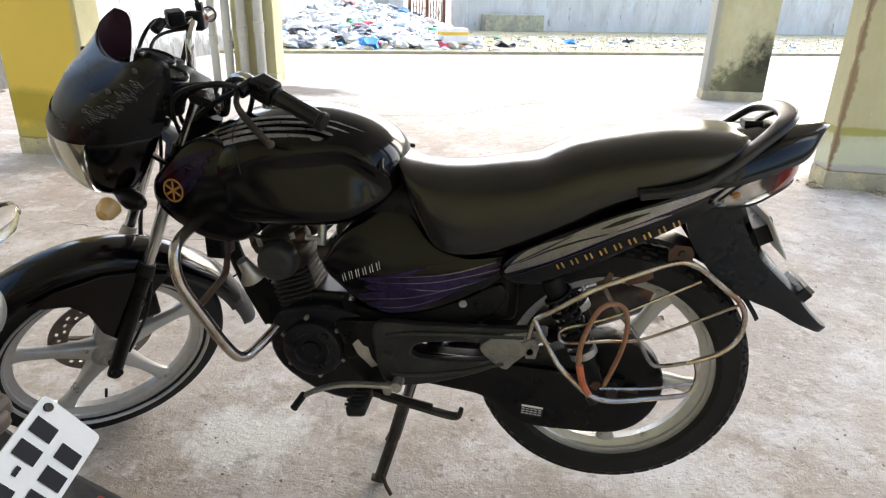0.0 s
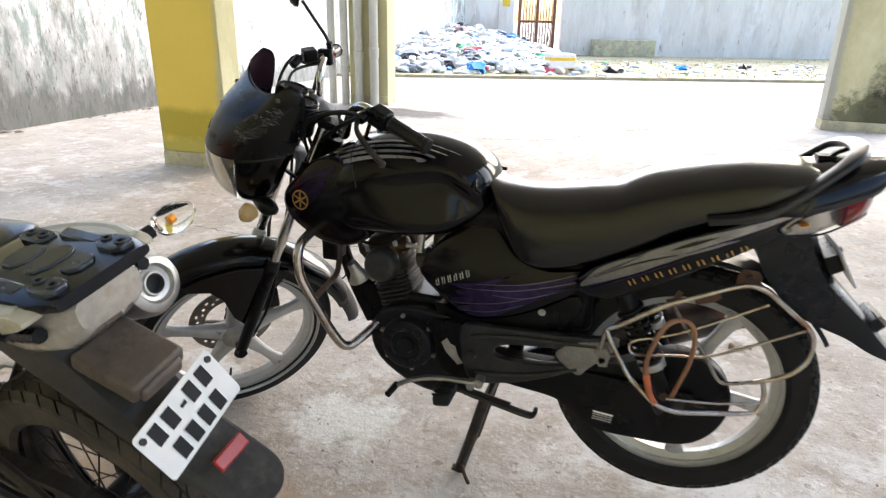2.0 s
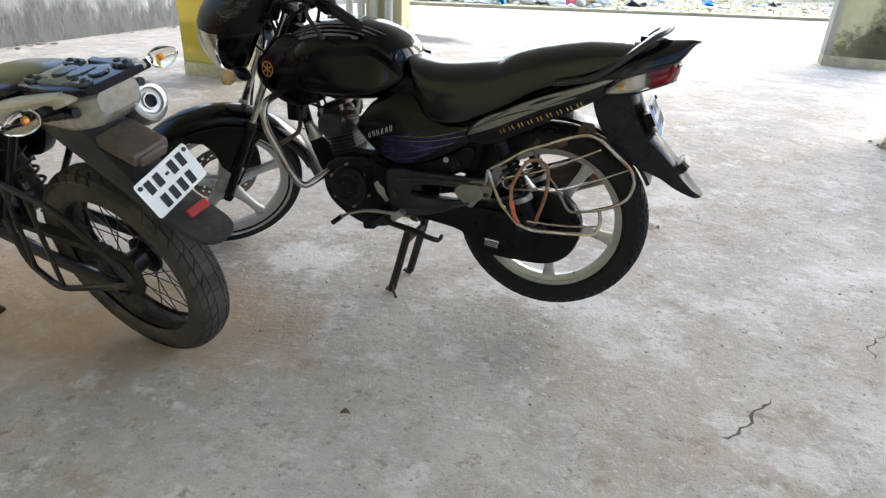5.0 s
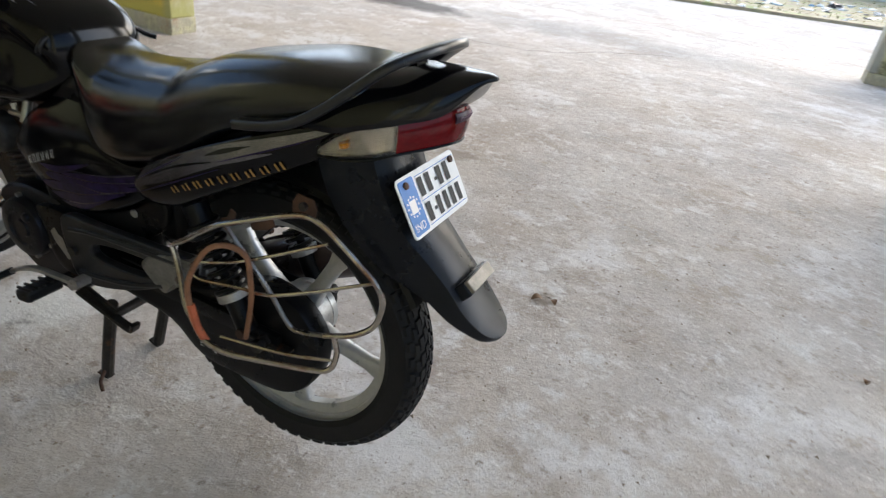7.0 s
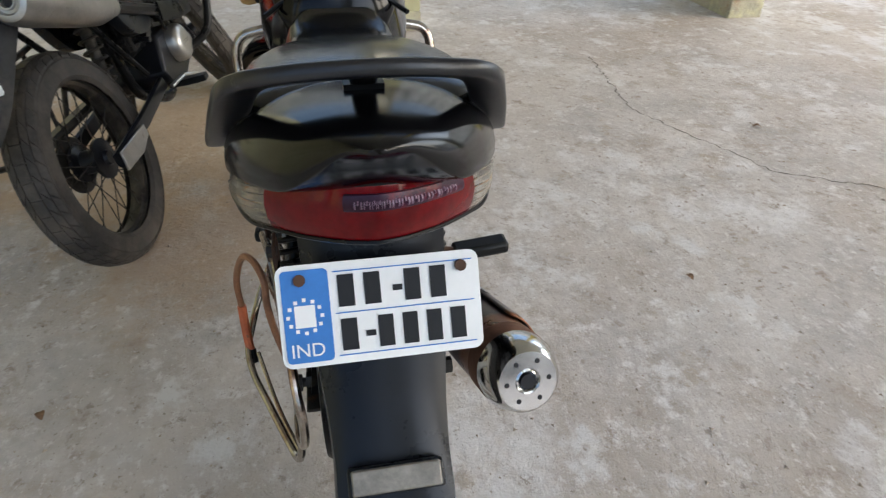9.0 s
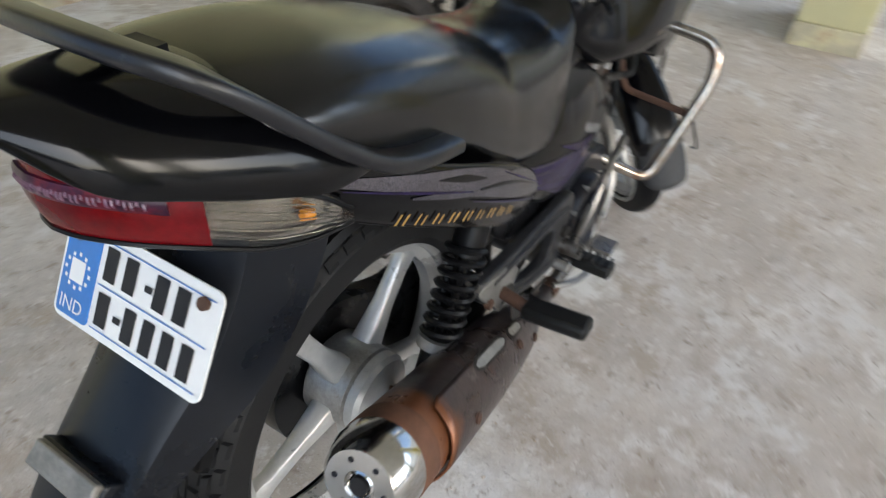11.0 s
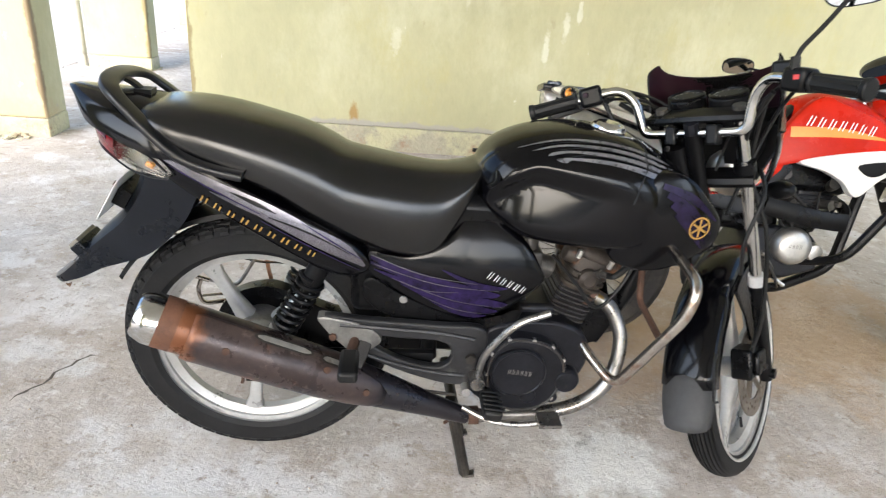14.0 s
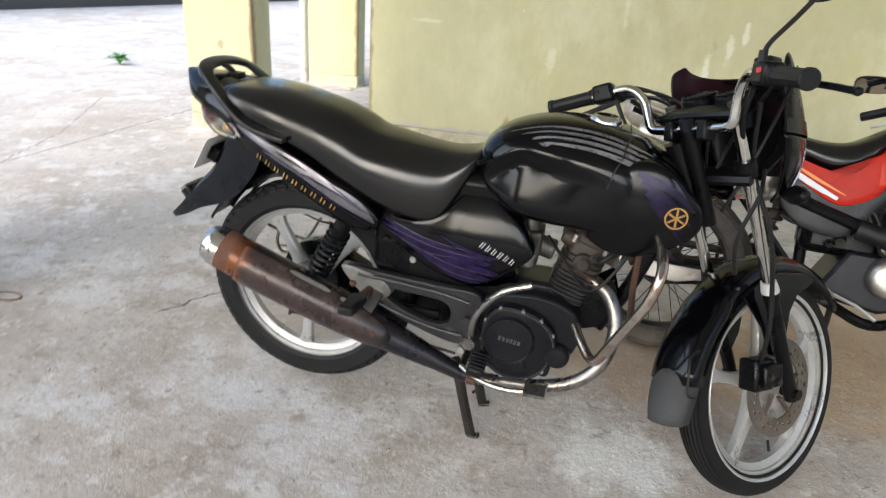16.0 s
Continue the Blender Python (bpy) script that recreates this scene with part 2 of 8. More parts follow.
def part(name, shape, material, parent=None, label="", angle=35, smooth=True, bevel=0.0, seg=2, m=None):
    ob = new(name, mesh(name, shape.v, shape.f, angle, smooth))
    ob.data.materials.append(M[material] if isinstance(material, str) else material)
    ob.parent = parent
    if m is not None:
        ob.matrix_basis = m
    if label:
        ob["label"] = label
    if bevel:
        bv = ob.modifiers.new("bevel", "BEVEL")
        bv.width, bv.segments, bv.limit_method, bv.angle_limit = bevel, seg, "ANGLE", radians(40)
    return ob


def thing(name, label, category, group="", m=None):
    ob = tagged(new(name), label, category, group)
    ob.empty_display_size = 0.1
    if m is not None:
        ob.matrix_basis = m
    return ob


def box(x0, x1, y0, y1, z0, z1):
    v = [(x, y, z) for x in (x0, x1) for y in (y0, y1) for z in (z0, z1)]
    return Shape().add(v, [(0, 1, 3, 2), (4, 6, 7, 5), (0, 4, 5, 1), (2, 3, 7, 6), (0, 2, 6, 4), (1, 5, 7, 3)])


def catmull(pts, n=6, closed=False):
    pts = [Vector(p) for p in pts]
    if len(pts) < 3 or n < 2:
        return pts
    out, k = [], len(pts)
    for i in range(k if closed else k - 1):
        if closed:
            a, b, c, d = pts[i - 1], pts[i], pts[(i + 1) % k], pts[(i + 2) % k]
        else:
            a, b, c, d = pts[max(i - 1, 0)], pts[i], pts[i + 1], pts[min(i + 2, k - 1)]
        for j in range(n):
            t = j / n
            out.append(0.5 * (2 * b + (c - a) * t + (2 * a - 5 * b + 4 * c - d) * t * t + (3 * b - 3 * c + d - a) * t ** 3))
    if not closed:
        out.append(pts[-1])
    return out


def rounded(pts, r, n=4):
    """A polyline with its corners rounded by about r."""
    pts = [Vector(p) for p in pts]
    out = [pts[0]]
    for a, b, c in zip(pts, pts[1:], pts[2:]):
        u, w = a - b, c - b
        k = min(r, u.length * 0.48, w.length * 0.48)
        p, q = b + u.normalized() * k, b + w.normalized() * k
        for i in range(n + 1):
            t = i / n
            out.append(p * (1 - t) ** 2 + b * 2 * t * (1 - t) + q * t * t)
    return out + [pts[-1]]


def tube(pts, r, n=10, closed=False, cap=True):
    """A round bar along a line; r is one radius or one for each point."""
    pts = [Vector(p) for p in pts]
    k = len(pts)
    rs = r if isinstance(r, (list, tuple)) else [r] * k
    s = Shape()
    up = None
    rings = []
    for i, p in enumerate(pts):
        a = pts[i - 1] if (i or closed) else p
        b = pts[(i + 1) % k] if (i < k - 1 or closed) else p
        d = (b - a).normalized() if (b - a).length > 1e-9 else Vector((0, 0, 1))
        if up is None:
            up = d.orthogonal().normalized()
        up = up - d * up.dot(d)
        up = up.normalized() if up.length > 1e-6 else d.orthogonal().normalized()
        side = d.cross(up)
        rings.append([p + (up * math.cos(2 * math.pi * j / n) + side * math.sin(2 * math.pi * j / n)) * rs[i] for j in range(n)])
    v = [q for ring in rings for q in ring]
    f = []
    for i in range(k if closed else k - 1):
        for j in range(n):
            a, b = i * n, ((i + 1) % k) * n
            f.append((a + j, a + (j + 1) % n, b + (j + 1) % n, b + j))
    if cap and not closed:
        f += [tuple(range(n - 1, -1, -1)), tuple(range((k - 1) * n, k * n))]
    return s.add(v, f)


def lathe(profile, n=24, axis="y", closed=False, arc=1.0):
    """A profile of (radius, along) turned about an axis."""
    full = arc >= 1.0
    m = n if full else n + 1
    v = []
    for i in range(m):
        a = 2 * math.pi * arc * i / n
        for r, h in profile:
            x, z = r * math.cos(a), r * math.sin(a)
            v.append({"y": (x, h, z), "z": (x, z, h), "x": (h, x, z)}[axis])
    k = len(profile)
    f = []
    for i in range(n):
        for j in range(k if closed else k - 1):
            a, b = i * k, ((i + 1) % m) * k
            j2 = (j + 1) % k
            f.append((a + j, b + j, b + j2, a + j2))
    return Shape().add(v, f)


def loft(rings, closed=True, caps=True):
    """A skin over rings of equally many points."""
    n = len(rings[0])
    v = [p for ring in rings for p in ring]
    f = []
    for i in range(len(rings) - 1):
        for j in range(n if closed else n - 1):
            a, b = i * n, (i + 1) * n
            f.append((a + j, a + (j + 1) % n, b + (j + 1) % n, b + j))
    if caps and closed:
        f += [tuple(range(n - 1, -1, -1)), tuple(range((len(rings) - 1) * n, len(rings) * n))]
    return Shape().add(v, f)


def plate(outline, thick, normal="y", at=0.0):
    """A flat outline (pairs) given a thickness along an axis, centred on at."""
    def p3(a, b, c):
        return {"y": (a, c, b), "z": (a, b, c), "x": (c, a, b)}[normal]
    n = len(outline)
    v = [p3(a, b, at - thick / 2) for a, b in outline] + [p3(a, b, at + thick / 2) for a, b in outline]
    f = [tuple(range(n - 1, -1, -1)), tuple(range(n, 2 * n))]
    f += [(i, (i + 1) % n, n + (i + 1) % n, n + i) for i in range(n)]
    return Shape().add(v, f)


def along(a, b):
    """The pose that carries z from a towards b."""
    a, b = Vector(a), Vector(b)
    return Matrix.Translation(a) @ (b - a).to_track_quat("Z", "Y").to_matrix().to_4x4()


def rod(a, b, r, n=12, r2=None):
    return tube([a, b], [r, r if r2 is None else r2], n)


# ---- the building ----
def structure(name, shape, material, bevel=0.0, label="", parent=None, **k):
    return tagged(part(name, shape, material, parent, label, bevel=bevel, **k), kind="structure")


for color, at, size, k in (
        # dark patch beside the drain pipes, then a broad darker band at y -6.9
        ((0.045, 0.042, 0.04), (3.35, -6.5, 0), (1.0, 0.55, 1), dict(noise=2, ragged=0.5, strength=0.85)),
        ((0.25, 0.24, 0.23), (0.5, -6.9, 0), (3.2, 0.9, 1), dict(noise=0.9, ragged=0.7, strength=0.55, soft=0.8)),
        ((0.12, 0.11, 0.10), (0.96, 0.03, 0), (0.11, 0.07, 1), dict(noise=22, ragged=0.9)),
        ((0.70, 0.69, 0.67), (0.96, -0.03, 0), (0.20, 0.18, 1), dict(noise=9, ragged=0.9)),
        ((0.24, 0.20, 0.15), (1.1, -2.36, 0), (0.16, 0.10, 1), dict(noise=9, ragged=0.8, strength=0.7)),
        ((0.26, 0.21, 0.16), (0.55, -2.08, 0), (0.14, 0.09, 1), dict(noise=9, ragged=0.8, strength=0.7)),
        ((0.22, 0.17, 0.12), (-0.304, -0.998, 0), (0.06, 0.05, 1), dict(noise=16, ragged=0.8, strength=0.7)),
        ((0.42, 0.30, 0.19), (1.1, 0.55, 0), (0.5, 0.35, 1), dict(noise=4, ragged=0.8, strength=0.6)),
        ((0.46, 0.31, 0.17), (1.9, 0.9, 0), (0.9, 0.8, 1), dict(noise=3, ragged=0.8, strength=0.6))):
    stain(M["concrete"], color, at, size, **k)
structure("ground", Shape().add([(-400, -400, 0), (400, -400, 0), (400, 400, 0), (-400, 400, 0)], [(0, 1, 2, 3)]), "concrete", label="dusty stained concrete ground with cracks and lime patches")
SLAB = 3.9
structure("ceiling", box(-2.9, 4.6, -8.0, 9.0, SLAB, SLAB + 0.15), "ceiling", label="pale plastered underside of the building's first floor")


def pillar(x0, x1, y0, y1, base=0.12):
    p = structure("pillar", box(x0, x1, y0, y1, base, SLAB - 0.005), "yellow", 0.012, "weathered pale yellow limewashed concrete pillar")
    part("pillar_base", box(x0 - 0.004, x1 + 0.004, y0 - 0.004, y1 + 0.004, -0.02, base), "plinth", p, "bare stained cement foot", bevel=0.01)
    return p


for name, x0, x1, y0, y1 in (("E", -2.45, -1.76, -0.56, -0.21), ("D", -2.5, -1.80, -3.5, -3.24), ("A", -2.65, -1.90, -7.75, -7.45), ("B", -2.44, -1.86, 2.85, 3.12), ("C", -2.66, -2.06, 5.40, 5.64),
                             ("L", 3.38, 4.03, -3.05, -2.80), ("P", 3.80, 4.40, -7.45, -7.15), ("N", 3.38, 4.03, -0.60, -0.25), ("F", -2.66, -2.06, 8.4, 8.65)):
    pillar(x0, x1, y0, y1)

# yellow wall behind the second motorcycle
wall_y = structure("wall_north", box(-1.0, 6.6, 3.03, 3.25, 0.17, SLAB - 0.005), "yellow", 0.01, "pale yellow limewashed wall with runs and chips")
part("wall_base", box(-1.0, 6.6, 3.02, 3.26, -0.02, 0.17), "plinth", wall_y, "bare grey cement plinth", bevel=0.006)
structure("wall_east", box(6.6, 6.8, -24, 3.26, -0.02, 2.6), "whitewash", 0.01, "grey mouldy whitewashed compound wall")

# ---- beyond the building ----
M["garbage"] = bpy.data.materials.new("crumpled_plastic_bags")
M["garbage"].use_nodes = True
gt = M["garbage"].node_tree
gb = gt.nodes["Principled BSDF"]
gb.inputs["Roughness"].default_value = 0.45
geo, gramp = gt.nodes.new("ShaderNodeNewGeometry"), gt.nodes.new("ShaderNodeValToRGB")
gramp.color_ramp.interpolation = "CONSTANT"
stops = ((0.0, (0.80, 0.80, 0.79)), (0.34, (0.66, 0.67, 0.68)), (0.56, (0.74, 0.72, 0.68)), (0.68, (0.52, 0.60, 0.66)), (0.75, (0.05, 0.05, 0.055)), (0.82, (0.14, 0.16, 0.20)), (0.875, (0.06, 0.25, 0.50)), (0.90, (0.40, 0.33, 0.25)), (0.94, (0.70, 0.62, 0.50)), (0.965, (0.55, 0.05, 0.08)), (0.98, (0.62, 0.55, 0.10)), (0.99, (0.10, 0.45, 0.20)))
for k, (at, c) in enumerate(stops):
    e = gramp.color_ramp.elements[k] if k < 2 else gramp.color_ramp.elements.new(at)
    e.position, e.color = at, (*c, 1)
gt.links.new(geo.outputs["Random Per Island"], gramp.inputs[0])
gt.links.new(gramp.outputs[0], gb.inputs["Base Color"])
M["blue_bag"] = mat("blue_plastic", (0.03, 0.28, 0.72), 0.35, scale=8, amount=0.25)
M["black_bag"] = mat("black_plastic_bag", (0.03, 0.03, 0.034), 0.35, scale=8, amount=0.25)
M["red_bag"] = mat("red_plastic_bag", (0.55, 0.04, 0.07), 0.4, scale=8, amount=0.25)
M["white_bag"] = mat("white_plastic_bag", (0.80, 0.80, 0.80), 0.35, scale=12, amount=0.1)
M["cardboard"] = mat("pale_carton", (0.62, 0.47, 0.30), 0.85, scale=8, amount=0.15)
M["straw"] = mat("dry_grass", (0.52, 0.43, 0.24), 0.9, scale=3, amount=0.35, spots=[((0.22, 0.28, 0.09), 0.52, 0.62, 0.5)])
M["leaf"] = mat("green_leaf", (0.09, 0.24, 0.05), 0.5, scale=20, amount=0.35)
M["dry_leaf"] = mat("dry_brown_leaf", (0.16, 0.09, 0.045), 0.8, scale=20, amount=0.4)
M["crack"] = mat("crack_shadowed_grit", (0.10, 0.085, 0.07), 0.95, scale=30, amount=0.4)
M["pebble"] = mat("grit", (0.36, 0.30, 0.24), 0.9, scale=30, amount=0.5)
M["brown_band"] = mat("brown_rubber_band", (0.20, 0.14, 0.09), 0.7, scale=30, amount=0.3)
M["yellow_paint"] = mat("yellow_sign_paint", (0.75, 0.50, 0.03), 0.6, scale=8, amount=0.15)

FAR = pose(3.3, -22.0, 0, 0, 0, 22)
far = structure("wall_south", box(-40, 0.12, -0.25, 0, -0.05, 3.2).join(box(1.85, 9, -0.25, 0, -0.05, 3.2)), "far_whitewash", 0.01, "streaked grey whitewashed boundary wall with a gateway", m=FAR)
structure("verge", plate([(-40, 0), (9, 0), (9, 9.0), (-40, 9.0)], 0.06, "z", 0.03), "weeds", 0, "dry weedy earth strip with litter", m=FAR)
structure("wall_west", box(-12.0, -11.8, -10, 40, -0.05, 2.2), "grey_wall", 0.01, "grey stained boundary wall")

# gate with posts
gate = thing("gate", "rusty brown iron bar gate overgrown with dry creepers", "gate", m=FAR @ pose(0.42, 0, 0))
for x in (0.0, 0.60, 1.22):
    part("gate_frame", box(x - 0.05, x + 0.05, -0.14, -0.06, 0.1, 2.6), "rust_iron", gate, "rusty square upright", bevel=0.006)
for z in (0.15, 1.15, 2.1, 2.55):
    part("cross_rail", box(-0.05, 1.27, -0.128, -0.072, z - 0.04, z + 0.04), "rust_iron", gate, bevel=0.006)
for i in range(12):
    x = 0.08 + 0.1 * i
    if abs(x - 0.6) > 0.06:
        part("gate_bar", rod((x, -0.10, 0.15), (x, -0.10, 2.55), 0.014, 8), "rust_iron", gate)
rg = random.Random(21)
s = Shape()
for i in range(90):
    x, z = rg.uniform(0.0, 1.25), rg.uniform(0.1, 2.2)
    s.join(tube(catmull([(x, -0.2, z), (x + rg.uniform(-0.15, 0.15), -0.22, z + rg.uniform(-0.3, 0.3)), (x + rg.uniform(-0.3, 0.3), -0.18, z + rg.uniform(-0.5, 0.4))], 3), 0.009, 4))
tagged(part("dry_creeper", s.moved(FAR @ pose(0.42, 0, 0)), "straw", None, "tangle of dry brown creeper stems behind the gate"), category="creeper", kind="stuff")
for x in (2.14, -0.12):
    post = structure("gate_post", box(x - 0.27, x + 0.27, -0.30, 0.06, -0.05, 3.3), "far_whitewash", 0.02, "whitewashed masonry gate post", m=FAR)
    if x > 1:
        part("painted_mark", box(x - 0.12, x + 0.14, 0.056, 0.066, 1.62, 2.1), "yellow_paint", post, "yellow painted mark")
structure("old_doorway", box(5.3, 5.75, -0.02, 0.03, 0, 3.2), "rust_iron", 0, "weathered grey-brown wooden post in the wall", m=FAR)
tagged(part("concrete_block", box(-3.1, -0.9, 0.10, 0.55, 0.05, 0.62), "plinth", None, "low weathered concrete trough before the wall", bevel=0.03, m=FAR), category="block")

# rubbish heap along the wall
bm0 = bmesh.new()
bmesh.ops.create_icosphere(bm0, subdivisions=2, radius=1)
ICO_V, ICO_F = [v.co.copy() for v in bm0.verts], [[v.index for v in f.verts] for f in bm0.faces]
bm0.free()


def crumpled(at, size, rnd, flat_=0.6):
    """One crumpled bag."""
    sx, sy, sz = size * rnd.uniform(0.7, 1.4), size * rnd.uniform(0.7, 1.4), size * flat_ * rnd.uniform(0.6, 1.2)
    q = Matrix.Rotation(rnd.uniform(0, 6.3), 3, "Z")
    ph = [rnd.uniform(0, 6.3) for _ in range(4)]
    v = []
    for c in ICO_V:
        k = 1 + 0.22 * math.sin(5 * c.x + ph[0] + 3 * c.z) + 0.18 * math.sin(6 * c.y + ph[1]) + 0.15 * math.sin(9 * c.z + 7 * c.x + ph[2]) + rnd.uniform(-0.16, 0.16)
        v.append(q @ Vector((c.x * sx * k, c.y * sy * k, c.z * sz * k)) + Vector(at))
    return v


def heap_height(u, w):
    """Rise of the heap; u along the wall, w out from it."""
    a = max(0.0, min(1.0, (8.6 - w) / 7.5))
    b = max(0.0, min(1.0, (u - 0.8) / 3.2))
    return 0.06 + 0.95 * a ** 0.8 * b ** 0.6


rh = random.Random(8)
n_u, n_w = 30, 30
v, f = [], []
for i in range(n_u + 1):
    for j in range(n_w + 1):
        u, w = 0.5 + 8.4 * i / n_u, 0.05 + 8.6 * j / n_w
        v.append((u, w, heap_height(u, w) - 0.10 + rh.uniform(-0.05, 0.05)))
f = [(i * (n_w + 1) + j, (i + 1) * (n_w + 1) + j, (i + 1) * (n_w + 1) + j + 1, i * (n_w + 1) + j + 1) for i in range(n_u) for j in range(n_w)]
heap = tagged(part("rubbish_heap", Shape().add(v, f), "weeds", None, "spread heap of household rubbish against the boundary wall", m=FAR), category="rubbish heap", kind="stuff")
big = Shape()
for i in range(1500):
    w = 8.7 * rh.random() ** 0.8
    u = rh.uniform(1.6 if w > 5 else 1.0, 8.8)
    if heap_height(u, w) < 0.12 and rh.random() < 0.5:
        continue
    big.add(crumpled((u, w, heap_height(u, w) + rh.uniform(-0.06, 0.06)), rh.choice((0.07, 0.09, 0.12, 0.15, 0.2)), rh), ICO_F)
tagged(part("loose_bags", big, "garbage", None, "white, blue and black crumpled plastic bags and scraps", smooth=False, m=FAR), category="rubbish bags", kind="stuff")
for name, u, w, size, mt, label in (("plastic_bag", 6.15, 3.6, 0.40, "blue_bag", "large bright blue plastic bag on the heap"), ("plastic_bag", 4.1, 8.4, 0.24, "blue_bag", "flattened blue plastic bag at the heap's foot"), ("plastic_bag", 5.6, 7.6, 0.27, "black_bag", "dark grey tied plastic bag"),
                                    ("plastic_bag", 3.2, 7.2, 0.16, "red_bag", "small red plastic bag"), ("plastic_bag", 4.0, 3.0, 0.2, "red_bag", "red plastic bag high on the heap"), ("plastic_bag", 2.6, 8.2, 0.16, "black_bag", "small black plastic bag"), ("plastic_bag", 0.7, 7.6, 0.18, "black_bag", "black plastic bag lying in the weeds"), ("plastic_bag", -1.5, 6.4, 0.17, "blue_bag", "light blue scrap of plastic in the weeds"), ("plastic_bag", -3.6, 5.8, 0.15, "black_bag", "black plastic scrap in the weeds"), ("plastic_bag", 5.0, 4.0, 0.30, "white_bag", "white plastic sack on the heap")):
    h = heap_height(u, w) if u > 0.8 else 0.06
    tagged(part(name, Shape().add(crumpled((0, 0, size * 0.35), size, rh), ICO_F), mt, None, "", angle=25, m=FAR @ pose(u, w, h - 0.02)), label, "plastic bag", "bags on the rubbish heap")
carton = thing("carton", "pale printed cardboard carton with slotted sides before the heap", "cardboard box", m=FAR @ pose(2.15, 8.1, 0.06, 0, 0, 8))
part("carton_body", box(-0.30, 0.30, -0.2, 0.2, 0, 0.44), "white_bag", carton, bevel=0.01)
part("carton_foot", box(-0.302, 0.302, -0.202, 0.202, 0.0, 0.14), "cardboard", carton, "brown lower band", bevel=0.004)
part("carton_band", box(-0.303, 0.303, -0.203, 0.203, 0.29, 0.36), "yellow_paint", carton, "orange-yellow printed band", bevel=0.004)
for x in (-0.2, 0.0, 0.2):
    part("carton_slot", box(x - 0.06, x + 0.06, 0.198, 0.206, 0.08, 0.115), "crack", carton)

# litter and dry grass on the verge
s = Shape()
for i in range(420):
    u, w = rh.uniform(-16, 2.0), rh.uniform(3.5, 8.9)
    s.add(crumpled((u, w, 0.07), rh.choice((0.03, 0.04, 0.05, 0.07, 0.10)), rh, 0.4), ICO_F)
tagged(part("verge_litter", s, "garbage", None, "scraps of paper and plastic scattered in the weeds", smooth=False, m=FAR), category="litter", kind="stuff")
s = Shape()
for i in range(5200):
    u, w = rh.uniform(-18, 9), 8.7 * rh.random() ** 0.7
    if rh.random() > 0.35 + 0.65 * (math.sin(u * 0.9) * math.sin(w * 1.3 + u * 0.4) > -0.1):
        continue
    a, h, l = rh.uniform(0, 6.3), rh.uniform(0.015, 0.07), rh.uniform(0.04, 0.16)
    d, e = Vector((math.cos(a), math.sin(a), 0)), Vector((-math.sin(a), math.cos(a), 0)) * 0.014
    o = Vector((u, w, 0.055))
    s.add([o - e, o + e, o + d * l * 0.4 + Vector((0, 0, h * 0.7)) + e * 0.6, o + d * l + Vector((0, 0, h)), o + d * l * 0.4 + Vector((0, 0, h * 0.7)) - e * 0.6], [(0, 1, 2, 4), (4, 2, 3)])
tagged(part("dry_grass", s, "straw", None, "dry straw-coloured and green grass tufts", smooth=False, m=FAR), category="grass", kind="stuff")
s = Shape()
for i in range(70):
    s.add(crumpled((6.52 - abs(rh.gauss(0, 0.07)), rh.uniform(-9, -1), 0.015), rh.choice((0.012, 0.018, 0.03)), rh, 0.4), ICO_F)
tagged(part("wall_litter", s, "pebble", None, "dry scraps and crumbs along the foot of the compound wall", smooth=False), category="litter", kind="stuff")

# drain pipes before the pillar
for k, (x, r) in enumerate(((4.62, 0.055), (4.42, 0.055), (4.20, 0.062), (3.96, 0.062))):
    pipe = tagged(part("drain_pipe", rod((x, -7.04, 0.0), (x, -7.04, SLAB - 0.002), r, 20), "pvc", None, ""), "grey plastic drain pipe standing before the pillar", "pipe", "drain pipes")
    for z in (0.55 + 0.06 * k, 2.2):
        part("pipe_collar", lathe([(r, -0.07), (r + 0.009, -0.06), (r + 0.009, 0.05), (r + 0.013, 0.055), (r + 0.013, 0.07), (r, 0.075)], 20, "z").moved(pose(x, -7.04, z)), "pvc", pipe)
for x, y in ((-2.58, -3.37), (-2.74, 5.45)):
    tagged(part("wall_pipe", rod((x, y, 0.0), (x, y, SLAB - 0.002), 0.045, 18), "pvc", None, ""), "pale grey pipe running up the pillar's edge", "pipe")

# cracks in the concrete
rc = random.Random(14)


def crack(pts, w=0.004, z=0.0015):
    line = []
    for p, q in zip(pts, pts[1:]):
        p, q = Vector((*p, 0)), Vector((*q, 0))
        k = max(2, int((q - p).length / 0.022))
        nrm = Vector((-(q - p).y, (q - p).x, 0)).normalized()
        line += [p + (q - p) * i / k + nrm * rc.uniform(-0.012, 0.012) for i in range(k)]
    line.append(Vector((*pts[-1], 0)))
    v = []
    for i, p in enumerate(line):
        d = (line[min(i + 1, len(line) - 1)] - line[max(i - 1, 0)]).normalized()
        e = Vector((-d.y, d.x, 0)) * w * rc.uniform(0.25, 1.0) * (0.3 if i in (0, len(line) - 1) else 1)
        v += [p - e + Vector((0, 0, z)), p + e + Vector((0, 0, z))]
    s = Shape().add(v, [(2 * i, 2 * i + 1, 2 * i + 3, 2 * i + 2) for i in range(len(line) - 1)])
    structure("floor_crack", s, "crack", label="thin crack in the concrete", smooth=False)


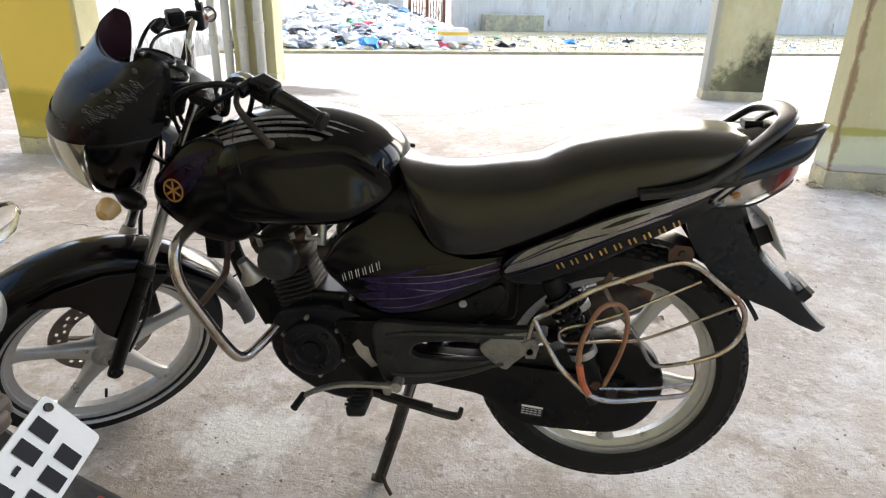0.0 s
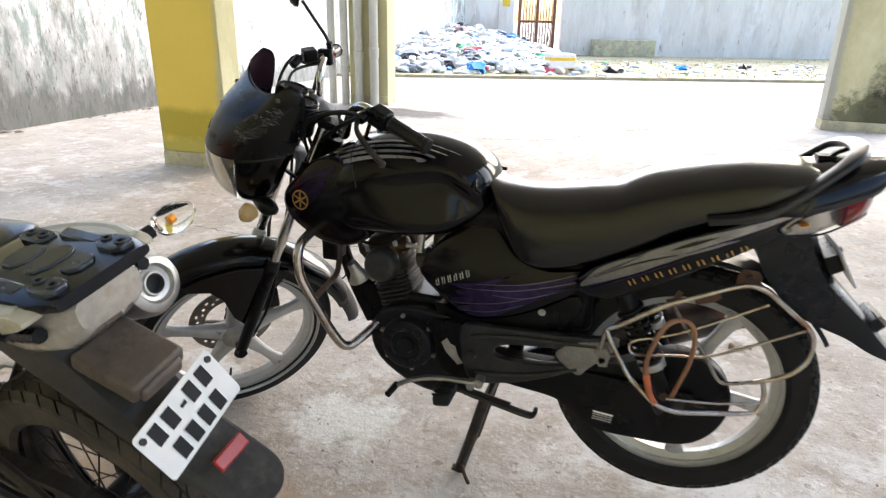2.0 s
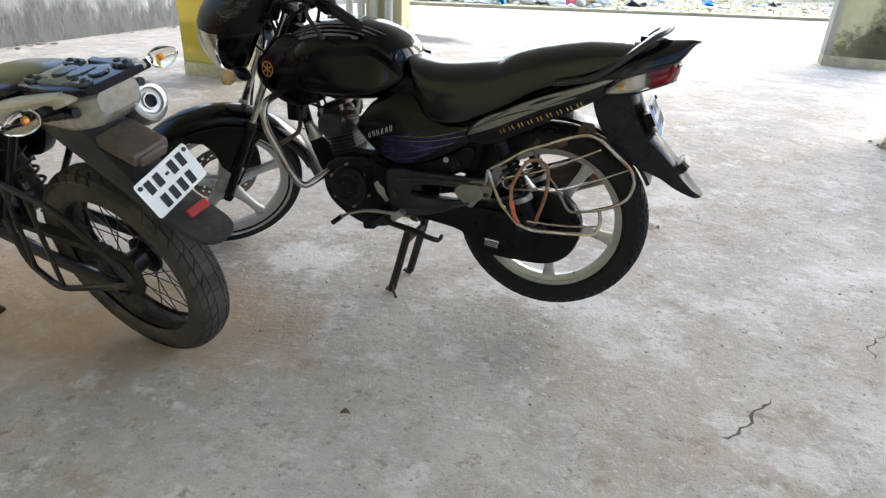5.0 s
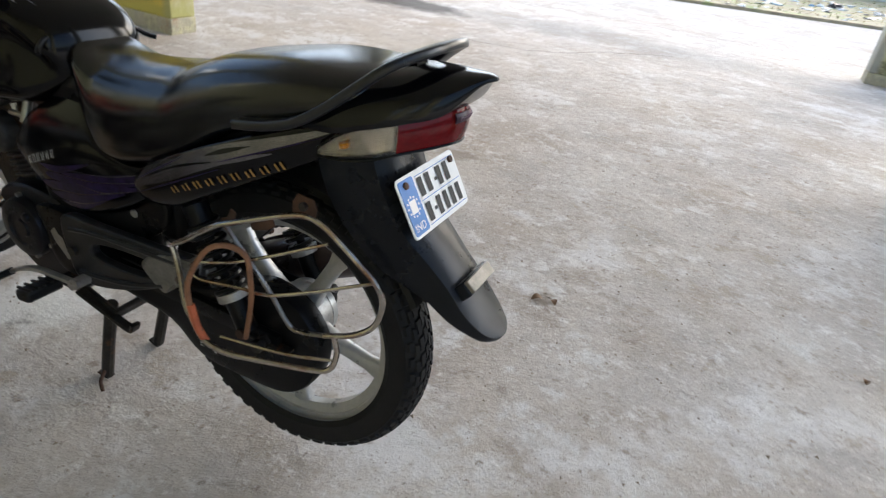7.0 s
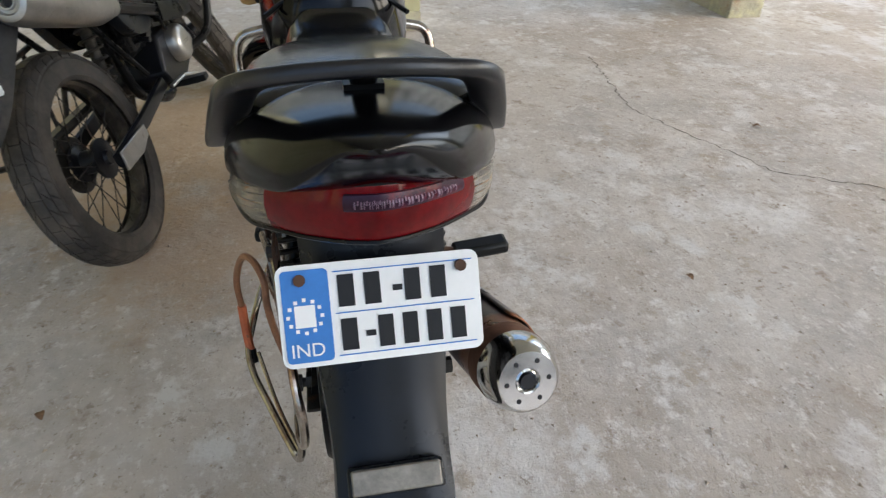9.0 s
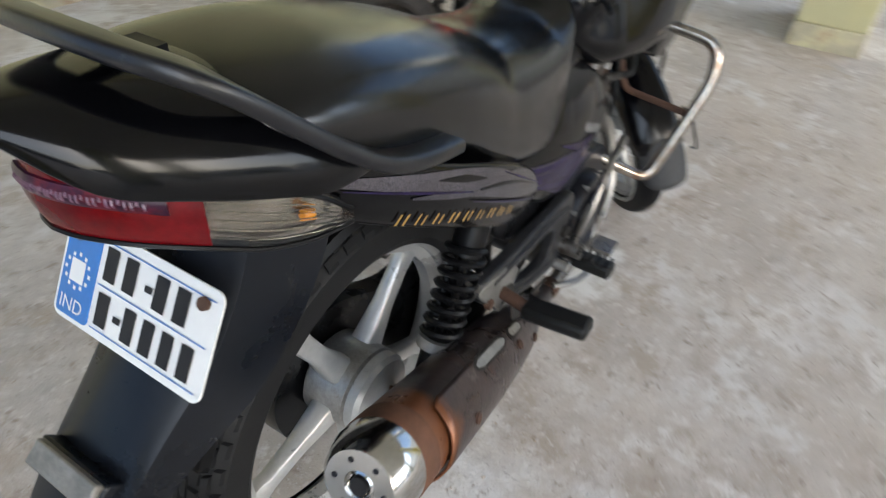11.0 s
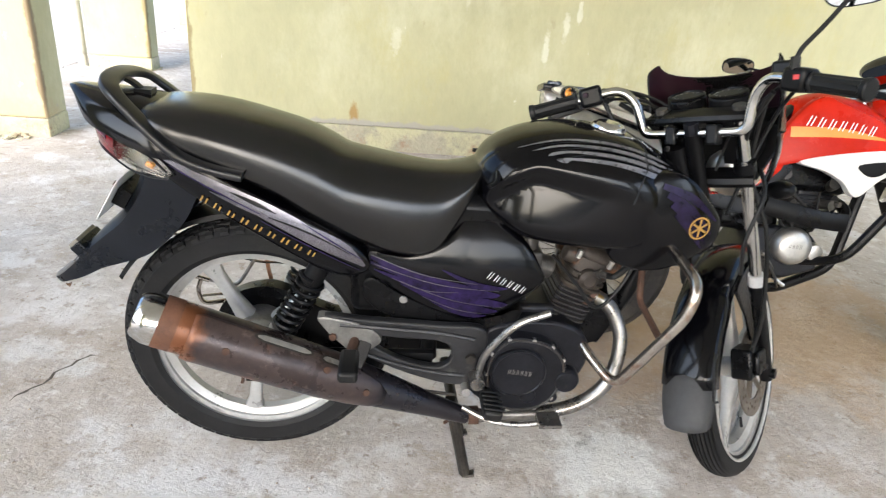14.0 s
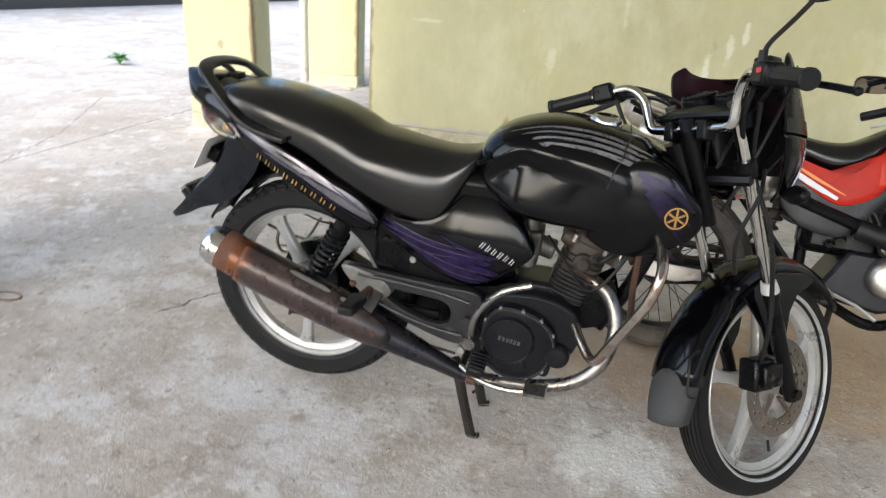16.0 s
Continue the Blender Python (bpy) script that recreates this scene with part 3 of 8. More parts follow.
crack([(-0.76, 0.20), (-0.714, 0.25), (-0.69, 0.33), (-0.64, 0.417), (-0.61, 0.43)], 0.006)
crack([(-1.247, -0.524), (-1.168, -0.383), (-1.093, -0.254), (-1.094, -0.178)], 0.005)
crack([(0.05, -6.6), (0.36, -6.33), (0.75, -5.9), (0.95, -5.5), (1.3, -5.2), (1.9, -5.1)], 0.010)
crack([(-7.5, -8.6), (-1.45, -8.83), (2.6, -8.7)], 0.010)
crack([(-8.7, 7.6), (-8.62, 8.69), (-8.5, 11.0)], 0.014)
crack([(-2.9, -9.0), (-2.86, -4.0), (-2.8, 2.0), (-2.9, 9.0)], 0.007)
crack([(-3.8, 3.4), (-3.1, 2.2), (-2.7, 1.1), (-2.9, 0.2)], 0.004)
crack([(0.85, -2.3), (1.2, -1.7), (1.9, -1.4), (2.7, -1.5)], 0.004)

# grit, leaves and scraps on the floor
s = Shape()
TET = [(0, 1, 2), (0, 3, 1), (1, 3, 2), (2, 3, 0)]
for i in range(3200):
    x, y = rc.gauss(0.0, 1.8), rc.gauss(-0.1, 1.8)
    r = rc.choice((0.002, 0.002, 0.003, 0.003, 0.004, 0.005, 0.007)) * rc.uniform(0.7, 1.2)
    a = rc.uniform(0, 6.3)
    s.add([(x + r * math.cos(a + k * 2.1) * rc.uniform(0.6, 1.3), y + r * math.sin(a + k * 2.1) * rc.uniform(0.6, 1.3), 0.0) for k in range(3)] + [(x, y, r * rc.uniform(0.4, 0.8))], TET)
tagged(part("floor_grit", s, "pebble", None, "crumbs of grit and dirt on the concrete", smooth=False), category="grit", kind="stuff")


def leaf_shape(l, w, curl):
    v, f = [], []
    for i in range(7):
        t = i / 6
        ww = w * math.sin(math.pi * min(1, t * 0.95 + 0.03)) ** 0.8
        for k in (-1, 0, 1):
            v.append((l * t, ww * k, curl * math.sin(math.pi * t) + 0.25 * ww * abs(k) + 0.002))
    for i in range(6):
        for k in range(2):
            a = i * 3 + k
            f.append((a, a + 1, a + 4, a + 3))
    return Shape().add(v, f)


for x, y, a, l in ((-0.303, -0.997, 40, 0.045), (-0.33, -1.01, 130, 0.035), (-1.9, -1.9, 10, 0.04), (-1.35, -1.2, 80, 0.03), (0.62, -1.0, 200, 0.03), (-0.9, 0.9, 300, 0.03), (0.35, 0.75, 20, 0.03), (1.6, -1.9, 60, 0.04)):
    tagged(part("dry_leaf", leaf_shape(l, l * 0.35, l * 0.25), "dry_leaf", None, "", m=pose(x, y, 0, 0, 0, a)), "curled dry brown leaf on the concrete", "leaf", "fallen leaves")
rs_ = [(-1.336 + 0.055 * math.cos(2 * math.pi * i / 28) + 0.004 * math.sin(6 * math.pi * i / 28), 0.104 + 0.030 * math.sin(2 * math.pi * i / 28), 0.004) for i in range(28)]
tagged(part("rubber_ring", tube(rs_, 0.0032, 8, closed=True), "brown_band", None, ""), "thin brown rubber ring lying on the concrete", "rubber ring")
plant = thing("weed_plant", "small green weed growing from the concrete", "plant", m=pose(-5.046, 5.12, 0))
for i in range(26):
    a = rc.uniform(0, 360)
    part("leaf", leaf_shape(rc.uniform(0.12, 0.26), rc.uniform(0.02, 0.035), 0.05), "leaf", plant, m=pose(0, 0, 0, 0, -rc.uniform(5, 50), a))
tagged(part("plastic_bag", Shape().add(crumpled((0, 0, 0.05), 0.07, rc, 0.9), ICO_F), "white_bag", None, "", angle=25, m=pose(-1.383, 3.174, 0)), "crumpled white plastic bag on the floor", "plastic bag")

# crumbled plaster at the feet of the near pillars
s = Shape()
for x, y, n in ((-1.78, -0.38, 70), (-1.82, -3.3, 40), (-2.15, -3.22, 40), (-2.1, 2.84, 40), (-2.1, -0.2, 30), (-2.1, 5.38, 20)):
    for i in range(n):
        r = rc.choice((0.006, 0.01, 0.014, 0.022))
        s.add(crumpled((x + rc.gauss(0, 0.05) + 0.02, y + rc.gauss(0, 0.13 if n != 40 else 0.05), r * 0.4), r, rc, 0.7), ICO_F)
tagged(part("plaster_crumbs", s, "plinth", None, "crumbled cement and plaster at the pillar feet", smooth=False), category="rubble", kind="stuff")

# ---- materials of the motorcycles ----
M["gloss_black"] = mat("gloss_black_paint", (0.0015, 0.0015, 0.0022), 0.16, coat=0.0, scale=5, amount=0.3, rough_var=0.05, spec=0.27, spots=[((0.012, 0.011, 0.010), 0.68, 0.9, 9.0)])
M["scuffed_black"] = mat("scuffed_gloss_black", (0.002, 0.002, 0.0026), 0.17, scale=5, amount=0.3, rough_var=0.09, spec=0.32, spots=[((0.05, 0.05, 0.05), 0.66, 0.8, 14.0), ((0.03, 0.03, 0.03), 0.60, 0.78, 5.0)])
M["worn_rail"] = mat("worn_black_rail", (0.010, 0.010, 0.012), 0.30, scale=9, amount=0.4, bump=0.08, bump_scale=300, spec=0.45, spots=[((0.10, 0.10, 0.10), 0.62, 0.72, 24.0), ((0.035, 0.034, 0.033), 0.55, 0.75, 8.0)])
M["satin_black"] = mat("black_plastic", (0.004, 0.004, 0.0045), 0.33, scale=9, amount=0.3, bump=0.06, bump_scale=400, rough_var=0.1, spec=0.18, spots=[((0.025, 0.023, 0.021), 0.66, 0.9, 7.0)])
M["grey_plastic"] = mat("faded_grey_black_plastic", (0.0065, 0.008, 0.0115), 0.33, scale=7, amount=0.3, rough_var=0.1, spec=0.25, spots=[((0.026, 0.027, 0.030), 0.60, 0.80, 8.0)])
M["vinyl"] = mat("black_seat_vinyl", (0.0032, 0.0033, 0.0037), 0.20, scale=6, amount=0.3, bump=0.10, bump_scale=420, rough_var=0.07, spec=0.56, spots=[((0.009, 0.0075, 0.0055), 0.58, 0.80, 5.0)])
M["rubber"] = mat("tyre_rubber", (0.0085, 0.0085, 0.009), 0.6, scale=14, amount=0.35, bump=0.1, bump_scale=150, spots=[((0.028, 0.025, 0.022), 0.6, 0.85, 6.0)])
M["silver"] = mat("silver_painted_alloy", (0.45, 0.45, 0.44), 0.36, metal=0.4, scale=12, amount=0.15, rough_var=0.1, spots=[((0.25, 0.22, 0.18), 0.64, 0.8, 10.0)])
M["alloy"] = mat("raw_alloy", (0.40, 0.39, 0.37), 0.42, metal=0.8, scale=20, amount=0.3, bump=0.1, bump_scale=200, spots=[((0.16, 0.13, 0.10), 0.58, 0.75, 14.0)])
M["chrome"] = mat("worn_chrome", (0.58, 0.57, 0.55), 0.14, metal=1.0, scale=12, amount=0.12, rough_var=0.08, spots=[((0.30, 0.16, 0.07), 0.64, 0.72, 16.0)])
M["rusty_chrome"] = mat("rusted_chrome", (0.46, 0.42, 0.37), 0.2, metal=0.95, scale=14, amount=0.25, spots=[((0.24, 0.10, 0.04), 0.5, 0.66, 11.0)])
M["engine"] = mat("black_engine_casting", (0.013, 0.0135, 0.017), 0.30, metal=0.3, scale=14, amount=0.4, bump=0.15, bump_scale=220, spots=[((0.06, 0.052, 0.045), 0.58, 0.78, 12.0)])
M["fin"] = mat("dusty_grey_fin_casting", (0.055, 0.053, 0.052), 0.45, metal=0.45, scale=18, amount=0.45, spots=[((0.11, 0.060, 0.038), 0.58, 0.72, 10.0), ((0.035, 0.033, 0.03), 0.5, 0.7, 12.0)])
M["steel_dark"] = mat("dark_oily_steel", (0.05, 0.046, 0.042), 0.5, metal=0.7, scale=16, amount=0.4, bump=0.15, bump_scale=200, spots=[((0.20, 0.09, 0.04), 0.58, 0.75, 12.0)])
M["rust"] = mat("rusted_steel", (0.070, 0.034, 0.020), 0.8, metal=0.1, scale=14, amount=0.45, bump=0.3, bump_scale=160, spots=[((0.07, 0.045, 0.035), 0.55, 0.7, 9.0)])
M["exhaust"] = mat("scorched_brown_silencer", (0.060, 0.043, 0.040), 0.34, metal=0.4, scale=10, amount=0.45, bump=0.12, bump_scale=120, rough_var=0.12, spots=[((0.018, 0.017, 0.022), 0.46, 0.62, 4.0), ((0.16, 0.058, 0.024), 0.61, 0.72, 6.0), ((0.13, 0.10, 0.09), 0.61, 0.70, 22.0)])
M["rust_orange"] = mat("orange_rust", (0.115, 0.048, 0.024), 0.75, scale=16, amount=0.4, bump=0.25, bump_scale=160, spots=[((0.12, 0.05, 0.03), 0.55, 0.7, 11.0)])
M["red_lens"] = mat("red_lamp_lens", (0.105, 0.002, 0.004), 0.08, coat=0.0, scale=10, amount=0.45, spec=0.25)
M["amber"] = mat("amber_bulb", (0.75, 0.28, 0.02), 0.2, coat=0.5, scale=10, amount=0.1)
M["reflector"] = mat("lamp_reflector", (0.62, 0.60, 0.57), 0.28, metal=0.9, scale=8, amount=0.1)
M["dull_reflector"] = mat("dusty_clear_reflector", (0.24, 0.22, 0.19), 0.4, metal=0.4, scale=20, amount=0.4)
M["dark_bowl"] = mat("tarnished_bowl", (0.36, 0.345, 0.345), 0.22, metal=0.95, scale=20, amount=0.5)
M["pale_bowl"] = mat("pale_lamp_bowl", (0.66, 0.64, 0.55), 0.4, metal=0.3, scale=14, amount=0.3)
M["plate_white"] = mat("plate_white", (0.78, 0.78, 0.77), 0.4, scale=8, amount=0.05, spots=[((0.5, 0.48, 0.44), 0.66, 0.8, 12.0)])
M["plate_blue"] = mat("plate_blue", (0.035, 0.17, 0.50), 0.4, scale=8, amount=0.15)
M["ink"] = mat("black_print", (0.014, 0.014, 0.016), 0.5, scale=8, amount=0.1)
M["tank_silver"] = mat("grainy_silver_print", (0.30, 0.30, 0.33), 0.34, metal=0.8, scale=24, amount=0.3, spots=[((0.05, 0.05, 0.055), 0.54, 0.62, 90.0)])
M["gold"] = mat("gold_print", (0.38, 0.22, 0.05), 0.35, metal=0.3, scale=30, amount=0.3)
M["silver_print"] = mat("silver_fleck_print", (0.20, 0.195, 0.225), 0.22, metal=0.95, scale=24, amount=0.35)
sn = M["silver_print"].node_tree
vo, vc, vr, vm = sn.nodes.new("ShaderNodeTexVoronoi"), sn.nodes.new("ShaderNodeTexCoord"), sn.nodes.new("ShaderNodeMapRange"), sn.nodes.new("ShaderNodeMix")
vo.feature = "DISTANCE_TO_EDGE"
vo.inputs["Scale"].default_value = 330
vr.inputs[1].default_value, vr.inputs[2].default_value = 0.02, 0.16
vm.data_type = "RGBA"
vm.inputs[6].default_value = (0.13, 0.125, 0.15, 1)
bs = sn.nodes["Principled BSDF"].inputs["Base Color"]
was = bs.links[0].from_socket
for q, w in ((vc.outputs["Object"], vo.inputs["Vector"]), (vo.outputs["Distance"], vr.inputs[0]), (vr.outputs[0], vm.inputs[0]), (was, vm.inputs[7]), (vm.outputs[2], bs)):
    sn.links.new(q, w)
M["purple"] = mat("purple_print", (0.016, 0.009, 0.045), 0.28, metal=0.3, scale=50, amount=0.8)
M["badge_white"] = mat("pale_print", (0.50, 0.50, 0.50), 0.4, scale=20, amount=0.15)
M["dark_purple"] = mat("dark_purple_print", (0.011, 0.007, 0.026), 0.22, metal=0.3, scale=50, amount=0.8)
M["worn_bracket"] = mat("worn_painted_alloy", (0.030, 0.030, 0.032), 0.36, metal=0.3, scale=12, amount=0.4, bump=0.08, bump_scale=150, spots=[((0.13, 0.125, 0.12), 0.60, 0.78, 9.0), ((0.010, 0.010, 0.011), 0.55, 0.7, 5.0)])
M["bare_bracket"] = mat("scraped_bare_alloy", (0.19, 0.185, 0.175), 0.42, metal=0.5, scale=16, amount=0.4, spots=[((0.045, 0.042, 0.04), 0.54, 0.68, 9.0), ((0.12, 0.07, 0.04), 0.62, 0.75, 14.0)])
M["cap_grey"] = mat("dusty_grey_cap", (0.040, 0.040, 0.041), 0.40, metal=0.2, scale=10, amount=0.35, spots=[((0.09, 0.085, 0.08), 0.56, 0.76, 9.0)])
M["casing_dark"] = mat("grimy_dark_alloy", (0.085, 0.080, 0.074), 0.45, metal=0.5, scale=16, amount=0.4, spots=[((0.03, 0.028, 0.026), 0.5, 0.66, 9.0), ((0.12, 0.07, 0.04), 0.6, 0.72, 12.0)])
M["sticker"] = mat("worn_purple_sticker", (0.026, 0.006, 0.020), 0.3, scale=30, amount=0.5, spots=[((0.12, 0.01, 0.02), 0.5, 0.6, 25.0)])
M["sticker_pale"] = mat("pale_sticker_print", (0.16, 0.09, 0.13), 0.35, scale=30, amount=0.3)
M["dull_chrome"] = mat("grimy_chrome", (0.25, 0.24, 0.228), 0.33, metal=0.9, scale=14, amount=0.3, rough_var=0.1, spots=[((0.16, 0.10, 0.06), 0.56, 0.70, 9.0)])
M["head_alloy"] = mat("rust_stained_head_casting", (0.050, 0.042, 0.036), 0.5, metal=0.3, scale=16, amount=0.45, bump=0.2, bump_scale=160, spots=[((0.14, 0.065, 0.032), 0.52, 0.64, 14.0), ((0.025, 0.023, 0.022), 0.52, 0.66, 9.0)])
M["brass"] = mat("dull_brass", (0.34, 0.21, 0.07), 0.4, metal=0.8, scale=16, amount=0.3)
M["cable"] = mat("black_cable", (0.008, 0.008, 0.008), 0.45, scale=20, amount=0.3)
M["brown_hose"] = mat("brown_hose", (0.26, 0.12, 0.06), 0.55, scale=16, amount=0.35)
M["orange_hose"] = mat("orange_cable", (0.52, 0.13, 0.05), 0.5, scale=16, amount=0.25)
M["maroon"] = mat("dark_maroon_plastic", (0.020, 0.007, 0.011), 0.4, scale=8, amount=0.2)


def glass(name, tint=(1, 1, 1), rough=0.06):
    m = bpy.data.materials.new(name)
    m.use_nodes = True
    b = m.node_tree.nodes["Principled BSDF"]
    b.inputs["Base Color"].default_value = (*tint, 1)
    b.inputs["Transmission Weight"].default_value = 1
    b.inputs["Roughness"].default_value = rough
    b.inputs["IOR"].default_value = 1.2
    return m


M["clear_lens"] = glass("clear_lens", (0.97, 0.95, 0.88), 0.12)
M["grey_rubber"] = mat("grey_rubber", (0.045, 0.046, 0.048), 0.6, scale=8, amount=0.25, spots=[((0.11, 0.10, 0.09), 0.58, 0.8, 8.0)])
M["red_switch"] = mat("red_switch", (0.45, 0.03, 0.03), 0.5)
M["amber_lens"] = mat("yellowed_lens", (0.55, 0.36, 0.14), 0.25, coat=0.5, scale=10, amount=0.15)
M["dusty_cowl"] = mat("matt_black_cowl", (0.006, 0.0055, 0.0055), 0.30, scale=6, amount=0.3, rough_var=0.1)
M["mirror"] = mat("mirror_glass", (0.75, 0.77, 0.78), 0.03, metal=1.0, amount=0.02)


# ---- curved panels and prints on them ----
def dense(stations, n=5):
    """Stations (x, ...) joined by a smooth line through all columns."""
    k = len(stations[0])
    out = []
    pts = [np.array(s, float) for s in stations]
    for i in range(len(pts) - 1):
        a, b, c, d = pts[max(i - 1, 0)], pts[i], pts[i + 1], pts[min(i + 2, len(pts) - 1)]
        for j in range(n):
            t = j / n
            out.append(0.5 * (2 * b + (c - a) * t + (2 * a - 5 * b + 4 * c - d) * t * t + (3 * b - 3 * c + d - a) * t ** 3))
    out.append(pts[-1])
    return np.array(out)


def power(c, e):
    return math.copysign(abs(c) ** e, c)


def body_point(row, a, e=(0.8, 0.8, 0.8)):
    """A point of a cross-section: row is (x, top, bottom, half width, height of the widest place)."""
    x, zt, zb, w, zc = row
    s = math.sin(a)
    z = zc + (zt - zc) * power(s, e[1]) if s >= 0 else zc + (zc - zb) * power(s, e[2])
    return Vector((x, w * power(math.cos(a), e[0]), z))


def body(rows, e=(0.8, 0.8, 0.8), n=36):
    return loft([[body_point(r, 2 * math.pi * j / n, e) for j in range(n)] for r in rows])


def panel(outline, yf, depth=0.02, side=1, n=6, smooth_n=4, edge=0.006):
    """A curved cover: its outline in x and z, and how far out it stands at each place."""
    pts = [Vector((p[0], 0, p[1])) for p in outline]
    if smooth_n > 1:
        pts = catmull(pts, smooth_n, True)
    c = sum(pts, Vector()) / len(pts)
    k = len(pts)
    s = Shape()
    scales = (1.0, 1.0, 0.985, 0.93, 0.78, 0.55, 0.3)
    v = []
    for i, sc in enumerate(scales):
        for p in pts:
            q = c + (p - c) * sc
            y = yf(q.x, q.z) - (depth if i == 0 else edge if i == 1 else edge * 0.25 if i == 2 else 0)
            v.append((q.x, side * y, q.z))
    v.append((c.x, side * yf(c.x, c.z), c.z))
    f = [tuple(range(k))]
    for i in range(len(scales) - 1):
        for j in range(k):
            f.append((i * k + j, i * k + (j + 1) % k, (i + 1) * k + (j + 1) % k, (i + 1) * k + j))
    o = (len(scales) - 1) * k
    f += [(o + j, o + (j + 1) % k, len(v) - 1) for j in range(k)]
    return s.add(v, f)


def ribbon(pts, widths, put, n=6):
    """A printed stripe: a line in a surface's two coordinates, its widths, and the surface."""
    rows = dense([(a, b, w) for (a, b), w in zip(pts, widths)], n) if len(pts) > 2 else np.array([(a, b, w) for (a, b), w in zip(pts, widths)])
    v = []
    for i, (a, b, w) in enumerate(rows):
        p, q = rows[max(i - 1, 0)], rows[min(i + 1, len(rows) - 1)]
        d = np.array([q[0] - p[0], q[1] - p[1]])
        d = d / (np.linalg.norm(d) + 1e-9)
        for s in (-0.5, 0.0, 0.5):
            v.append(put(a - d[1] * w * s, b + d[0] * w * s))
    f = []
    for i in range(len(rows) - 1):
        for j in range(2):
            f.append((i * 3 + j, i * 3 + j + 1, i * 3 + j + 4, i * 3 + j + 3))
    return Shape().add(v, f)


def marks(a, b, n, height, put, material, parent, slant=0.15, label="", name="letter_bar"):
    """Pairs of plain thin bars in place of a brand's lettering, from a to b in the surface's coordinates."""
    rng = random.Random(3)
    a, b = np.array(a, float), np.array(b, float)
    d = (b - a) / n
    u = d / np.linalg.norm(d)
    w = np.array([-u[1], u[0]])
    sl = u * height * slant
    for i in range(n):
        for x0, x1, y0, y1 in ((0.10, 0.22, 0, 1), (0.46, 0.58, 0, rng.choice((1, 1, 0.85)))):
            v = [a + d * (i + x) + w * height * y + sl * y for x, y in ((x0, y0), (x1, y0), (x1, y1), (x0, y1))]
            part(name, Shape().add([put(*q) for q in v], [(0, 1, 2, 3)]), material, parent, label if not i else "", smooth=False)


def frame_plate(outer, inner, thick, at, normal="y"):
    """A plate with an opening; both outlines have as many points."""
    def p3(p, c):
        return {"y": (p[0], c, p[1]), "z": (p[0], p[1], c), "x": (c, p[0], p[1])}[normal]
    n = len(outer)
    v = [p3(p, at - thick / 2) for p in outer] + [p3(p, at - thick / 2) for p in inner] + [p3(p, at + thick / 2) for p in outer] + [p3(p, at + thick / 2) for p in inner]
    f = []
    for i in range(n):
        j = (i + 1) % n
        f += [(i, j, n + j, n + i), (2 * n + i, 3 * n + i, 3 * n + j, 2 * n + j), (i, 2 * n + i, 2 * n + j, j), (n + i, n + j, 3 * n + j, 3 * n + i)]
    return Shape().add(v, f)


def bar(pts, w, h, up=(0, 0, 1), n=8, e=0.6):
    """A flattened bar along a line."""
    pts = [Vector(p) for p in pts]
    up = Vector(up)
    rings = []
    for i, p in enumerate(pts):
        d = (pts[min(i + 1, len(pts) - 1)] - pts[max(i - 1, 0)]).normalized()
        side = d.cross(up).normalized()
        u = side.cross(d)
        rings.append([p + side * w * power(math.cos(2 * math.pi * j / n), e) + u * h * power(math.sin(2 * math.pi * j / n), e) for j in range(n)])
    return loft(rings)


def bolt(at, axis, r=0.007, h=0.006):
    at, axis = Vector(at), Vector(axis).normalized()
    return tube([at - axis * 0.004, at + axis * h], r, 6)


def coil(a, b, r, wire, turns, n=14):
    a, b = Vector(a), Vector(b)
    m = along(a, b)
    L = (b - a).length
    return tube([m @ Vector((r * math.cos(2 * math.pi * t), r * math.sin(2 * math.pi * t), L * t / turns)) for t in [i / n for i in range(int(turns * n) + 1)]], wire, 6)


# ---- wheels ----
def tyre_profile(r, rim, half):
    """Half-round tyre section as (radius, along)."""
    p = [(rim, -half * 0.72)]
    for i in range(13):
        a = math.pi * (i / 12)
        p.append((rim + 0.012 + (r - rim - 0.012) * math.sin(a) ** 0.70, -half * math.cos(a) * (1.0 if 0.12 < i / 12 < 0.88 else 0.86)))
    p.append((rim, half * 0.72))
    return p


